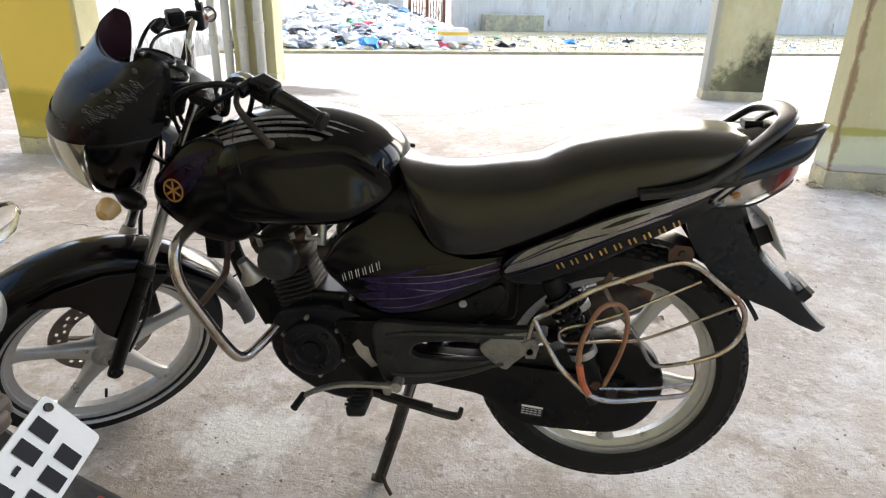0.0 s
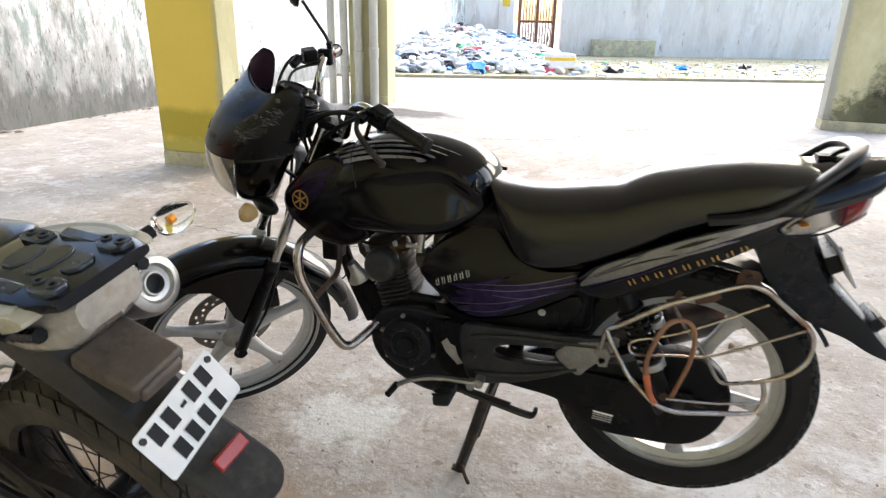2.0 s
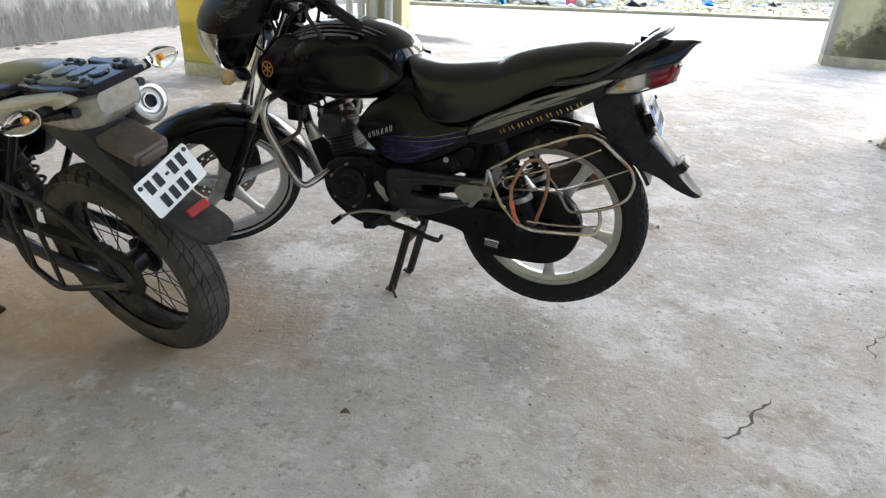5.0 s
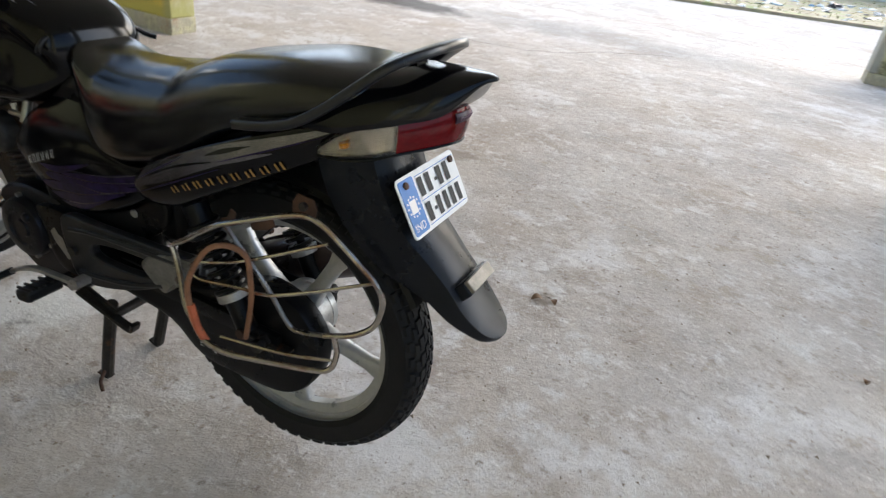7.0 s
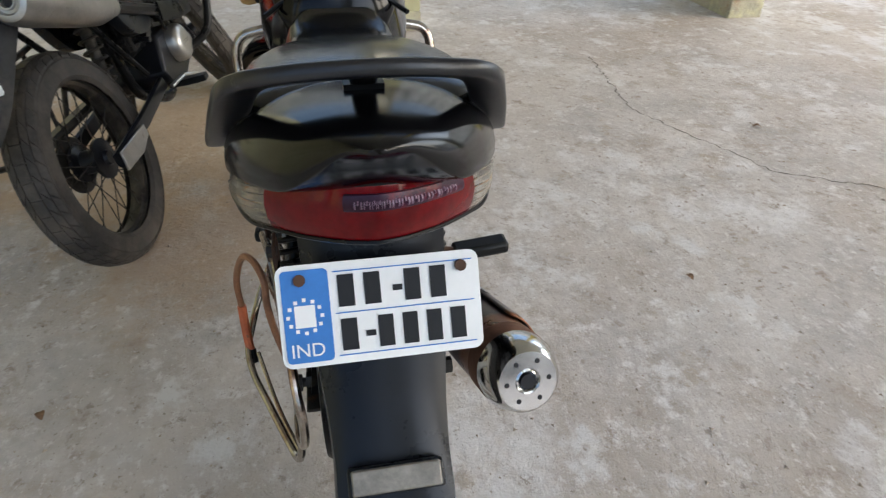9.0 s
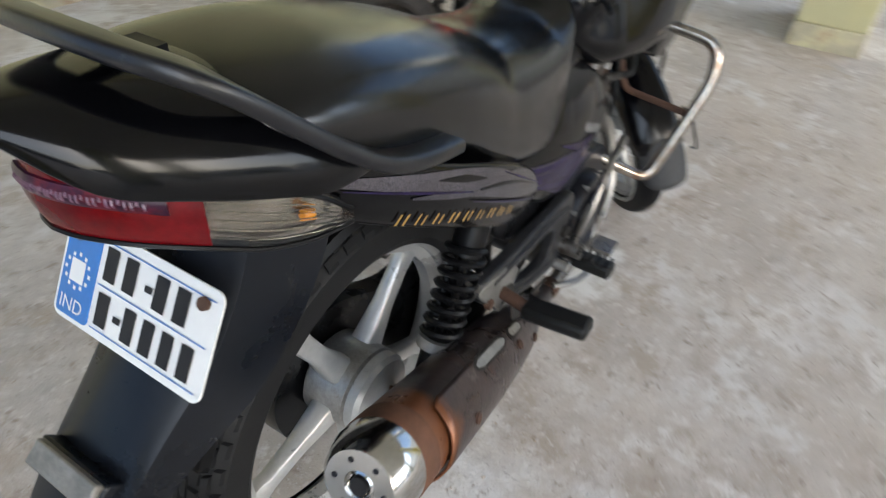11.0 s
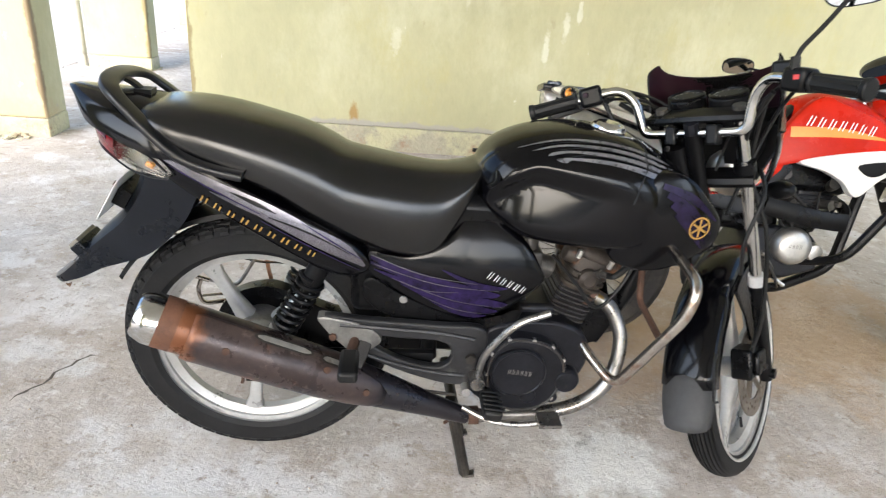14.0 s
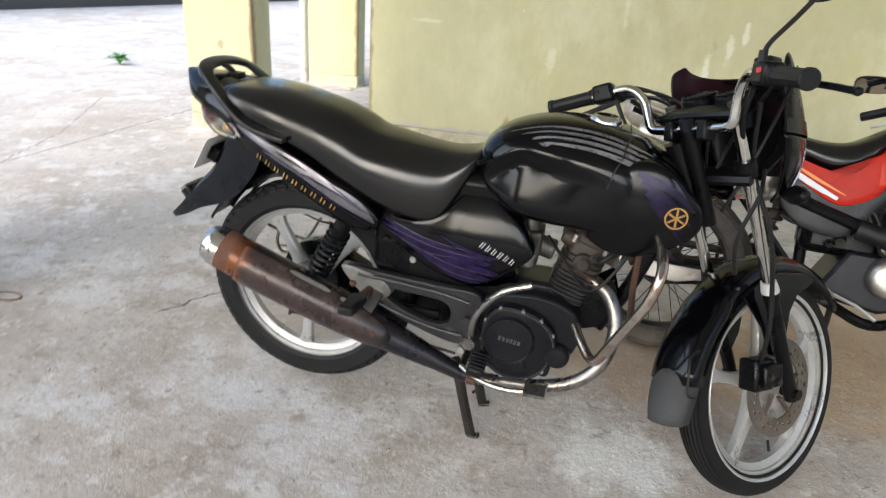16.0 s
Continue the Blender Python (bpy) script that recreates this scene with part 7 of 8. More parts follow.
# handlebar
bar_pts = [(0.803, 0.343, 1.003), (0.872, 0.215, 1.036), (0.898, 0.160, 1.050), (0.918, 0.128, 1.020), (0.930, 0.112, 0.946), (0.932, 0.075, 0.944), (0.932, -0.075, 0.944), (0.930, -0.112, 0.946), (0.918, -0.128, 1.020), (0.898, -0.160, 1.050), (0.872, -0.215, 1.036), (0.803, -0.343, 1.003)]
hb = steered("handlebar", tube(rounded(bar_pts, 0.035, 5), 0.011, 12), "chrome", "chrome handlebar")
for g in (-1, 1):
    part("bar_clamp", box(0.912, 0.952, g * 0.045 - 0.013, g * 0.045 + 0.013, 0.918, 0.962), "satin_black", hb, bevel=0.005)
    d = (Vector(bar_pts[0]) - Vector(bar_pts[1])).normalized()
    a, b = Vector(bar_pts[0]), Vector(bar_pts[0]) - d * 0.115
    flip = Matrix.Diagonal((1, g, 1, 1))
    n = 24
    rings = []
    m = along(b, a)
    for z, r in ((0.0, 0.019), (0.004, 0.020), (0.008, 0.0165), (0.103, 0.0165), (0.106, 0.020), (0.115, 0.020), (0.117, 0.017)):
        rings.append([m @ Vector(((r + (0.0012 if (i % 2 and 0.006 < z < 0.105) else 0)) * math.cos(2 * math.pi * i / n), (r + (0.0012 if (i % 2 and 0.006 < z < 0.105) else 0)) * math.sin(2 * math.pi * i / n), z)) for i in range(n)])
    part("grip", loft(rings).moved(flip), "cable", hb, "ribbed black rubber grip", angle=25)
    sw = Vector(bar_pts[0]) - d * 0.145
    c = part("switch_box", box(-0.022, 0.022, -0.026, 0.026, -0.024, 0.022).moved(along(sw, sw + d) @ Matrix.Rotation(radians(90), 4, "X")).moved(flip), "satin_black", hb, "black switch housing", bevel=0.008)
    k = sw + Vector((-0.024, 0.004, 0.004))
    part("switch", box(k.x - 0.004, k.x + 0.003, k.y - 0.009, k.y + 0.009, k.z - 0.005, k.z + 0.005).moved(flip), "red_switch" if g < 0 else "maroon", hb, "red switch" if g < 0 else "dull maroon switch", bevel=0.001)
    lv = Vector(bar_pts[0]) - d * 0.175
    part("lever_mount", rod(lv + Vector((0.0, 0, 0)), lv + Vector((0.035, 0.012, -0.008)), 0.014).moved(flip), "satin_black", hb)
    part("hand_lever", bar(catmull([lv + Vector((0.035, 0.0, -0.010)), lv + Vector((0.055, 0.05, -0.016)), lv + Vector((0.052, 0.11, -0.030)), lv + Vector((0.040, 0.165, -0.046))], 5), 0.006, 0.007).join(lathe([(0, -0.009), (0.006, -0.007), (0.009, 0), (0.006, 0.007), (0, 0.009)], 12).moved(Matrix.Translation(lv + Vector((0.039, 0.168, -0.047))))).moved(flip), "satin_black" if g < 0 else "steel_dark", hb, "hand lever")
part("brake_reservoir", box(0.908, 0.948, -0.198, -0.158, 1.046, 1.080).join(rod((0.955, -0.18, 1.06), (0.985, -0.16, 1.045), 0.012)), "satin_black", hb, "black brake fluid reservoir", bevel=0.006)
# one mirror on the right
ms = part("mirror_stem", tube(rounded([(0.858, -0.212, 1.038), (0.861, -0.214, 1.085), (0.885, -0.255, 1.135), (0.905, -0.285, 1.178)], 0.02), 0.0048, 8).join(rod((0.858, -0.212, 1.038), (0.860, -0.213, 1.078), 0.009, 6)), "cable", hb, "thin black mirror stem")
mp_ = [Vector((0.062 * power(math.cos(q), 0.7), 0, 0.036 * power(math.sin(q), 0.7))) for q in [2 * math.pi * i / 28 for i in range(28)]]
MP = Matrix.Translation((0.912, -0.300, 1.200)) @ Matrix.Rotation(radians(80), 4, "Z") @ Matrix.Rotation(radians(-12), 4, "X")
part("mirror_shell", loft([[MP @ (p * s_ + Vector((0, y, 0))) for p in mp_] for s_, y in ((1.0, 0.0), (1.0, -0.008), (0.8, -0.020), (0.4, -0.027))]), "satin_black", hb, "black oval mirror housing")
part("mirror_glass", loft([[MP @ (p * s_ + Vector((0, y, 0))) for p in mp_] for s_, y in ((0.93, 0.0), (0.93, 0.001), (0.01, 0.0015))]), "mirror", hb, "mirror glass")
for pts in ([(0.88, 0.20, 1.03), (0.98, 0.17, 1.05), (1.02, 0.08, 1.00), (1.00, 0.03, 0.90)], [(0.89, 0.19, 1.03), (0.97, 0.12, 1.02), (1.01, 0.05, 0.94), (0.98, 0.04, 0.84)], [(0.89, -0.19, 1.03), (0.99, -0.15, 1.03), (1.03, -0.06, 0.96), (1.00, -0.03, 0.86)]):
    part("control_cable", tube(catmull(pts, 6), 0.004, 7), "cable", hb)

# instruments, fairing and headlamp
inst = steered("instrument_pod", rod((1.040, 0.047, 0.955), (1.014, 0.047, 1.030), 0.043, 28).join(rod((1.040, -0.047, 0.955), (1.014, -0.047, 1.030), 0.043, 28)).join(box(1.0, 1.06, -0.045, 0.045, 0.955, 0.995)), "satin_black", "black twin instrument cluster", bevel=0.004)
for g in (-1, 1):
    part("dial", rod((1.0145, g * 0.047, 1.029), (1.0135, g * 0.047, 1.0315), 0.036, 24), "ink", inst)


for g in (-1, 1):
    part("dial_rim", lathe([(0.036, 0.0), (0.041, 0.0), (0.042, 0.004), (0.038, 0.006), (0.036, 0.002)], 28, "z", closed=True), "satin_black", inst, m=pose(1.0135, g * 0.047, 1.0305, 0, -19, 0))
    for k in range(9):
        a = radians(-40 + 28 * k)
        part("dial_mark", flat(0.024, 0.031, -0.001, 0.001, 0).moved(Matrix.Rotation(a, 4, "Z")), "badge_white", inst, m=pose(1.0125, g * 0.047, 1.0335, 0, -19, 0))
for pts, r in (([(0.90, 0.20, 1.03), (0.96, 0.20, 1.06), (1.03, 0.14, 1.02), (1.02, 0.06, 0.90), (0.98, 0.05, 0.78)], 0.0045), ([(0.91, 0.165, 1.02), (0.95, 0.12, 0.98), (1.0, 0.09, 0.93), (1.05, 0.08, 0.86)], 0.006), ([(0.90, -0.20, 1.03), (0.97, -0.21, 1.05), (1.04, -0.14, 0.98), (1.03, -0.08, 0.84), (0.99, -0.06, 0.76)], 0.0045),
               ([(0.91, -0.165, 1.02), (0.95, -0.12, 0.97), (1.0, -0.09, 0.92), (1.05, -0.07, 0.84)], 0.006), ([(1.06, 0.11, 0.86), (1.03, 0.13, 0.78), (1.01, 0.10, 0.70)], 0.005), ([(1.06, -0.11, 0.86), (1.02, -0.13, 0.80), (1.0, -0.10, 0.70), (1.02, -0.09, 0.62)], 0.005), ([(0.885, 0.19, 1.02), (0.90, 0.15, 0.94), (0.95, 0.09, 0.88), (0.99, 0.05, 0.82)], 0.0055)):
    steered("wiring_cable", tube(catmull(pts, 6), r, 7), "cable")
steered("ignition_lock", rod((0.965, 0, 0.95), (0.955, 0, 0.975), 0.018, 18), "casing_dark", "ignition lock on the top yoke")
for g in (-1, 1):
    steered("fork_cap", rod(FRONT + Vector((0, g * 0.085, 0)) - DOWN * 0.755, FRONT + Vector((0, g * 0.085, 0)) - DOWN * 0.778, 0.014, 10), "casing_dark")
    steered("headlamp_bracket", bar([(1.06, g * 0.09, 0.84), (1.10, g * 0.115, 0.90), (1.12, g * 0.12, 0.96)], 0.004, 0.014, (0, 1, 0)), "satin_black")
    steered("fork_shroud", rod(FRONT + Vector((0, g * 0.085, 0)) - DOWN * 0.60, FRONT + Vector((0, g * 0.085, 0)) - DOWN * 0.64, 0.024, 16), "satin_black")


def cowl_ring(z, xf, xr, w, a0=0, a1=180, n=28, grow=0.0):
    out = []
    for i in range(n + 1):
        q = radians(a0 + (a1 - a0) * i / n)
        out.append(Vector((xr + (xf - xr) * max(0.0, math.sin(q)) ** 0.75 + grow * math.sin(q), (w + grow) * math.cos(q), z - 0.034 * max(0.0, (z - 1.03) / 0.088) * max(0.0, math.sin(q)) ** 0.7)))
    return out


COWLING = dense([(0.787, 1.205, 1.158, 0.066), (0.81, 1.234, 1.138, 0.094), (0.85, 1.254, 1.118, 0.116), (0.90, 1.262, 1.096, 0.132), (0.945, 1.256, 1.074, 0.140), (0.99, 1.232, 1.054, 0.146), (1.03, 1.199, 1.040, 0.150), (1.07, 1.162, 1.031, 0.152), (1.098, 1.138, 1.034, 0.150), (1.115, 1.122, 1.058, 0.138)], 3)
lowrows = [r for r in COWLING if r[0] < 0.9455]
highrows = [r for r in COWLING if r[0] > 0.935]
fa = steered("fairing", loft([cowl_ring(*r) for r in highrows], closed=False, caps=False), "dusty_cowl", "black headlamp fairing with scratched side", angle=60)
for a0, a1 in ((0, 42), (138, 180)):
    ob = part("fairing_side", loft([cowl_ring(*r, a0=a0, a1=a1, n=10) for r in lowrows], closed=False, caps=False), "gloss_black", fa, angle=60)
    so = ob.modifiers.new("thickness", "SOLIDIFY")
    so.thickness = 0.003
so = fa.modifiers.new("thickness", "SOLIDIFY")
so.thickness = 0.003
lip = [cowl_ring(*row, grow=gr) for row, gr in ((highrows[2], 0.003), (highrows[0], 0.004), (highrows[0], 0.004))]
for q in lip[2]:
    q.z -= 0.008 * max(0.0, (q.x - 1.10) / 0.165) ** 2
part("fairing_lip", loft(lip, closed=False, caps=False), "dusty_cowl", fa, angle=60)
part("headlamp_lens", loft([cowl_ring(*r, a0=42, a1=138, n=24, grow=0.002) for r in dense([(0.792, 1.212, 1.160, 0.069), (0.815, 1.240, 1.146, 0.096), (0.855, 1.258, 1.13, 0.118), (0.90, 1.264, 1.11, 0.132), (0.945, 1.257, 1.085, 0.140)], 4)], closed=False, caps=False), "clear_lens", fa, "clear headlamp lens yellowed by age", angle=60)
part("headlamp_liner", loft([cowl_ring(*r, a0=42, a1=138, n=16, grow=-0.030) for r in COWLING if 0.80 < r[0] < 0.94], closed=False, caps=False), "pale_bowl", fa, "silvered reflector behind the lens", angle=60)
part("headlamp_bowl", lathe([(0.075, 0.0), (0.066, -0.03), (0.045, -0.055), (0.02, -0.065), (0.0, -0.066)], 32, "x"), "reflector", fa, "silvered headlamp bowl", m=pose(1.222, 0, 0.862, 0, 6, 0))
part("bulb", lathe([(0, 0.02), (0.007, 0.016), (0.009, -0.02), (0, -0.03)], 14, "x"), "amber", fa, m=pose(1.19, 0, 0.862))
part("headlamp_back", loft([cowl_ring(*r, n=16) + [Vector((r[2], 0, r[0]))] for r in [(0.85, 1.18, 1.17, 0.075), (0.90, 1.17, 1.14, 0.095), (0.97, 1.17, 1.10, 0.11)]], closed=False, caps=False), "satin_black", fa)
part("screen_lining", loft([cowl_ring(*r, grow=-0.005) for r in COWLING if r[0] > 1.0], closed=False, caps=False), "maroon", fa, "dark maroon inside of the fly screen", angle=60)
part("fairing_crease", tube([cowl_ring(*r, a0=a, a1=a, n=1, grow=0.001)[0] for r, a in zip([q for q in COWLING if 0.985 < q[0] < 1.08], np.linspace(50, 8, len([q for q in COWLING if 0.985 < q[0] < 1.08])))], 0.0016, 6), "ink", fa)
for g in (-1, 1):
    for z, xx, y in ((1.085, 1.090, 0.1365), (1.045, 1.142, 0.1140), (1.005, 1.190, 0.0915)):
        part("fairing_screw", lathe([(0, 0.004), (0.005, 0.003), (0.006, 0.0)], 12).moved(Matrix.Translation((xx, y + 0.002, z)) @ Matrix.Rotation(radians(-35), 4, "Z")).moved(Matrix.Diagonal((1, g, 1, 1))), "casing_dark", fa)
    ind = part("indicator", lathe([(0.0, 0.055), (0.012, 0.05), (0.020, 0.035), (0.023, 0.015), (0.02, 0.0), (0.008, -0.03), (0.007, -0.05)], 20).moved(Matrix.Translation((1.165, 0.115, 0.808)) @ Matrix.Rotation(radians(25), 4, "Z")).moved(Matrix.Diagonal((1, g, 1, 1))), "satin_black", fa, "stubby front indicator")
    if g > 0:
        part("indicator_lens", lathe([(0.0, 0.074), (0.012, 0.070), (0.021, 0.056), (0.0235, 0.036), (0.022, 0.034)], 20).moved(Matrix.Translation((1.178, 0.105, 0.806)) @ Matrix.Rotation(radians(-40), 4, "Z")).moved(Matrix.Diagonal((1, g, 1, 1))), "amber_lens", fa, "yellowed indicator lens")
rs = random.Random(5)
for i in range(90):
    t = i / 90
    x, z = 1.195 - 0.11 * t + rs.uniform(-0.006, 0.006), 0.982 + 0.075 * t + rs.gauss(0, 0.008)
    a = rs.uniform(0.2, 1.5)
    L = rs.uniform(0.004, 0.010)
    row = [float(np.interp(z, COWLING[:, 0], COWLING[:, k])) for k in range(4)]
    def side_y(px):
        t = min(1.0, max(0.0, (px - row[2]) / (row[1] - row[2]))) ** (1 / 0.75)
        return row[3] * math.sqrt(max(0, 1 - t * t)) + 0.0022
    part("scratch", Shape().add([(x - L * math.cos(a), side_y(x - L * math.cos(a)), z - L * math.sin(a)), (x + L * math.cos(a), side_y(x + L * math.cos(a)), z + L * math.sin(a)), (x + L * math.cos(a), side_y(x + L * math.cos(a)), z + L * math.sin(a) + 0.0006)], [(0, 1, 2)]), "badge_white", fa, smooth=False)

# ---- the red and white motorcycle beside it ----
M["red_paint"] = mat("red_paint", (0.48, 0.015, 0.004), 0.28, spec=0.12, coat=0.0, scale=6, amount=0.12, rough_var=0.08)
M["white_paint"] = mat("white_plastic", (0.72, 0.72, 0.70), 0.35, scale=6, amount=0.08, spots=[((0.45, 0.42, 0.36), 0.62, 0.8, 8.0)])
M["cream"] = mat("cream_silver_plastic", (0.50, 0.47, 0.38), 0.4, metal=0.2, scale=7, amount=0.15, spots=[((0.28, 0.24, 0.18), 0.6, 0.8, 9.0)])
M["orange_print"] = mat("orange_print", (0.80, 0.27, 0.03), 0.35, scale=10, amount=0.1)
M["dusty_black"] = mat("dusty_black_plastic", (0.020, 0.0175, 0.0155), 0.55, scale=8, amount=0.35, bump=0.06, bump_scale=300, spots=[((0.13, 0.11, 0.085), 0.47, 0.74, 6.0)])
M["dusty_rubber"] = mat("dusty_tyre", (0.050, 0.045, 0.041), 0.62, scale=10, amount=0.3, bump=0.1, bump_scale=150, spots=[((0.13, 0.11, 0.09), 0.46, 0.72, 5.0)])
M["clear_tail"] = mat("dusty_clear_lens", (0.34, 0.31, 0.27), 0.16, coat=0.5, scale=7, amount=0.3, spots=[((0.30, 0.17, 0.09), 0.54, 0.7, 6.0), ((0.5, 0.48, 0.44), 0.55, 0.7, 9.0)])
M["red_reflector"] = mat("red_reflector", (0.34, 0.015, 0.012), 0.3, coat=0.1, scale=60, amount=0.25)
M["grey_pad"] = mat("grey_rack_plastic", (0.008, 0.009, 0.012), 0.17, scale=10, amount=0.25)
M["dusty_grey"] = mat("dusty_grey_plastic", (0.040, 0.040, 0.042), 0.42, scale=8, amount=0.35, rough_var=0.1, spots=[((0.13, 0.115, 0.10), 0.50, 0.74, 6.0)])
# black rack plastic lightened to blue-grey: the sky's reflection is in the colour
M["rack_top"] = mat("sky_sheen_pad", (0.050, 0.058, 0.072), 0.16, metal=0.35, scale=14, amount=0.3, rough_var=0.08)
M["dusty_brown"] = mat("dust_caked_plastic", (0.085, 0.066, 0.052), 0.6, scale=9, amount=0.35, bump=0.06, bump_scale=200, spots=[((0.17, 0.135, 0.105), 0.50, 0.72, 6.0), ((0.03, 0.027, 0.025), 0.55, 0.7, 9.0)])
M["bare_steel"] = mat("dull_steel", (0.45, 0.44, 0.42), 0.35, metal=0.9, scale=14, amount=0.2, spots=[((0.2, 0.15, 0.1), 0.62, 0.75, 12.0)])

IMP = pose(1.05, 0.655, 0.0, -13.5, 0, -6)
trail = thing("motorcycle", "red and white dual-purpose motorcycle leaning on its side stand", "motorcycle", m=IMP)


def spoked_wheel(name, x, r, half, rim_r):
    w = part(name, lathe([(rim_r, -0.030), (rim_r + 0.006, -0.028), (rim_r + 0.004, -0.022), (rim_r - 0.010, -0.014), (rim_r - 0.014, 0), (rim_r - 0.010, 0.014), (rim_r + 0.004, 0.022), (rim_r + 0.006, 0.028), (rim_r, 0.030), (rim_r - 0.004, 0)], 60, closed=True), "dusty_black", trail, "dusty black spoked wheel rim", m=pose(x, 0, r))
    part("tyre", lathe(tyre_profile(r - 0.005, rim_r - 0.004, half), 64), "dusty_rubber", w, "dusty dual-purpose tyre")
    part("tread", tread(r - 0.004, half, 42, "sweep", None), "dusty_rubber", w)
    part("hub", lathe([(0, -0.055), (0.02, -0.055), (0.024, -0.045), (0.06, -0.040), (0.06, -0.030), (0.035, -0.022), (0.035, 0.022), (0.055, 0.030), (0.055, 0.040), (0.02, 0.05), (0, 0.05)], 28), "engine", w, "grimy drum hub")
    for i in range(32):
        a = 2 * math.pi * i / 32
        g = 1 if i % 2 else -1
        k = 0.42 if (i // 2) % 2 else -0.42
        p = Vector((0.05 * math.cos(a + k), g * 0.034, 0.05 * math.sin(a + k)))
        q = Vector(((rim_r - 0.012) * math.cos(a), g * 0.006, (rim_r - 0.012) * math.sin(a)))
        part("spoke", tube([p, q], 0.0017, 5), "steel_dark", w)
    return w


rw = spoked_wheel("rear_wheel", 0.0, 0.318, 0.058, 0.232)
part("sprocket", lathe([(0.085, 0.048), (0.085, 0.054), (0.05, 0.054), (0.05, 0.048)], 40, closed=True), "steel_dark", rw)
fw = spoked_wheel("front_wheel", 1.36, 0.338, 0.045, 0.240)
part("swing_arm", bar([(0.48, -0.09, 0.36), (0.2, -0.10, 0.335), (-0.05, -0.10, 0.318)], 0.012, 0.024).join(bar([(0.48, 0.09, 0.36), (0.2, 0.10, 0.335), (-0.05, 0.10, 0.318)], 0.012, 0.024)), "engine", trail, "dull dark swing arm")
part("axle_plate", prism([(-0.07, 0.29), (0.06, 0.285), (0.14, 0.31), (0.14, 0.345), (-0.06, 0.345)], -0.125, -0.118), "bare_steel", trail, "silver chain adjuster plate", bevel=0.003)
part("chain_guard", box(-0.02, 0.42, 0.055, 0.085, 0.40, 0.42).join(tube([(0.0, 0.06, 0.24), (0.45, 0.06, 0.33)], 0.008, 6)).join(tube([(0.0, 0.06, 0.40), (0.45, 0.06, 0.40)], 0.008, 6)), "steel_dark", trail, "oily chain and guard")
part("frame", tube(rounded([(0.95, 0, 0.92), (0.60, 0, 0.80), (0.42, 0, 0.70), (0.45, 0, 0.35), (0.70, 0, 0.24), (0.92, 0, 0.35), (1.0, 0, 0.80)], 0.06), 0.019, 10).join(tube([(0.45, 0.08, 0.70), (-0.2, 0.09, 0.86)], 0.011, 8)).join(tube([(0.45, -0.08, 0.70), (-0.2, -0.09, 0.86)], 0.011, 8)).join(tube([(0.40, 0.09, 0.42), (0.05, 0.10, 0.80)], 0.010, 8)).join(tube([(0.40, -0.09, 0.42), (0.05, -0.10, 0.80)], 0.010, 8)), "satin_black", trail, "black tubular frame")
part("airbox", box(0.42, 0.66, -0.075, 0.075, 0.47, 0.70).join(box(0.60, 0.90, -0.06, 0.06, 0.62, 0.76)), "satin_black", trail, "black air box and inner covers", bevel=0.03)
part("monoshock", rod((0.30, 0, 0.40), (0.36, 0, 0.70), 0.018).join(coil((0.305, 0, 0.44), (0.355, 0, 0.67), 0.03, 0.005, 7)), "dusty_black", trail, "dusty dark coil-over shock")

# engine
part("crankcase", prism([(0.50, 0.38), (0.53, 0.33), (0.68, 0.31), (0.80, 0.35), (0.81, 0.43), (0.74, 0.50), (0.56, 0.50)], -0.11, 0.11), "engine", trail, "grimy dark crankcase", bevel=0.012)
cl = part("clutch_cover", disc_cover((0.685, 0.435), 0.068, 0.10, 0.158, -1), "bare_steel", trail, "silver round clutch cover")
marks((0.66, 0.43), (0.71, 0.43), 4, 0.014, lambda x, z: (x, -0.1595, z), "dusty_black", cl, 0.1)
part("clutch_boss", disc_cover((0.765, 0.42), 0.033, 0.10, 0.145, -1), "bare_steel", trail)
part("generator_cover", disc_cover((0.70, 0.42), 0.075, 0.10, 0.14, 1), "engine", trail)
for i in range(6):
    part("cooling_fin", box(0.69, 0.83, -0.07, 0.07, 0.53 + i * 0.016, 0.535 + i * 0.016), "engine", trail, bevel=0.001, seg=1)
part("cylinder", box(0.715, 0.805, -0.05, 0.05, 0.48, 0.68), "engine", trail, "black finned cylinder", bevel=0.01)
part("exhaust_pipe", tube(catmull([(0.80, -0.03, 0.62), (0.87, -0.08, 0.58), (0.83, -0.135, 0.53), (0.70, -0.145, 0.545), (0.50, -0.14, 0.60), (0.30, -0.13, 0.66)], 6), 0.02, 10), "satin_black", trail, "black exhaust pipe")
part("pipe_shield", bar(catmull([(0.84, -0.165, 0.535), (0.70, -0.17, 0.545), (0.55, -0.165, 0.575)], 5), 0.005, 0.032, (0, 0, 1)), "satin_black", trail, "black pipe heat shield")
a, b = Vector((0.30, -0.13, 0.66)), Vector((-0.165, -0.122, 0.792))
L = (b - a).length
mf = part("silencer", lathe([(0.0, 0.0), (0.03, 0.0), (0.055, 0.10), (0.060, 0.2), (0.060, L - 0.06), (0.056, L - 0.02), (0.048, L - 0.004), (0.040, L), (0.034, L), (0.029, L - 0.006), (0.022, L - 0.007), (0.020, L - 0.002), (0.017, L - 0.002), (0.016, L - 0.03)], 32, "z"), "bare_steel", trail, "dull silver upswept silencer", m=along(a, b))
# black disc down the bore, its shade given as colour
part("outlet", tube([Vector((0, 0, L - 0.02)), Vector((0, 0, L - 0.016))], 0.0165, 20), "ink", mf)

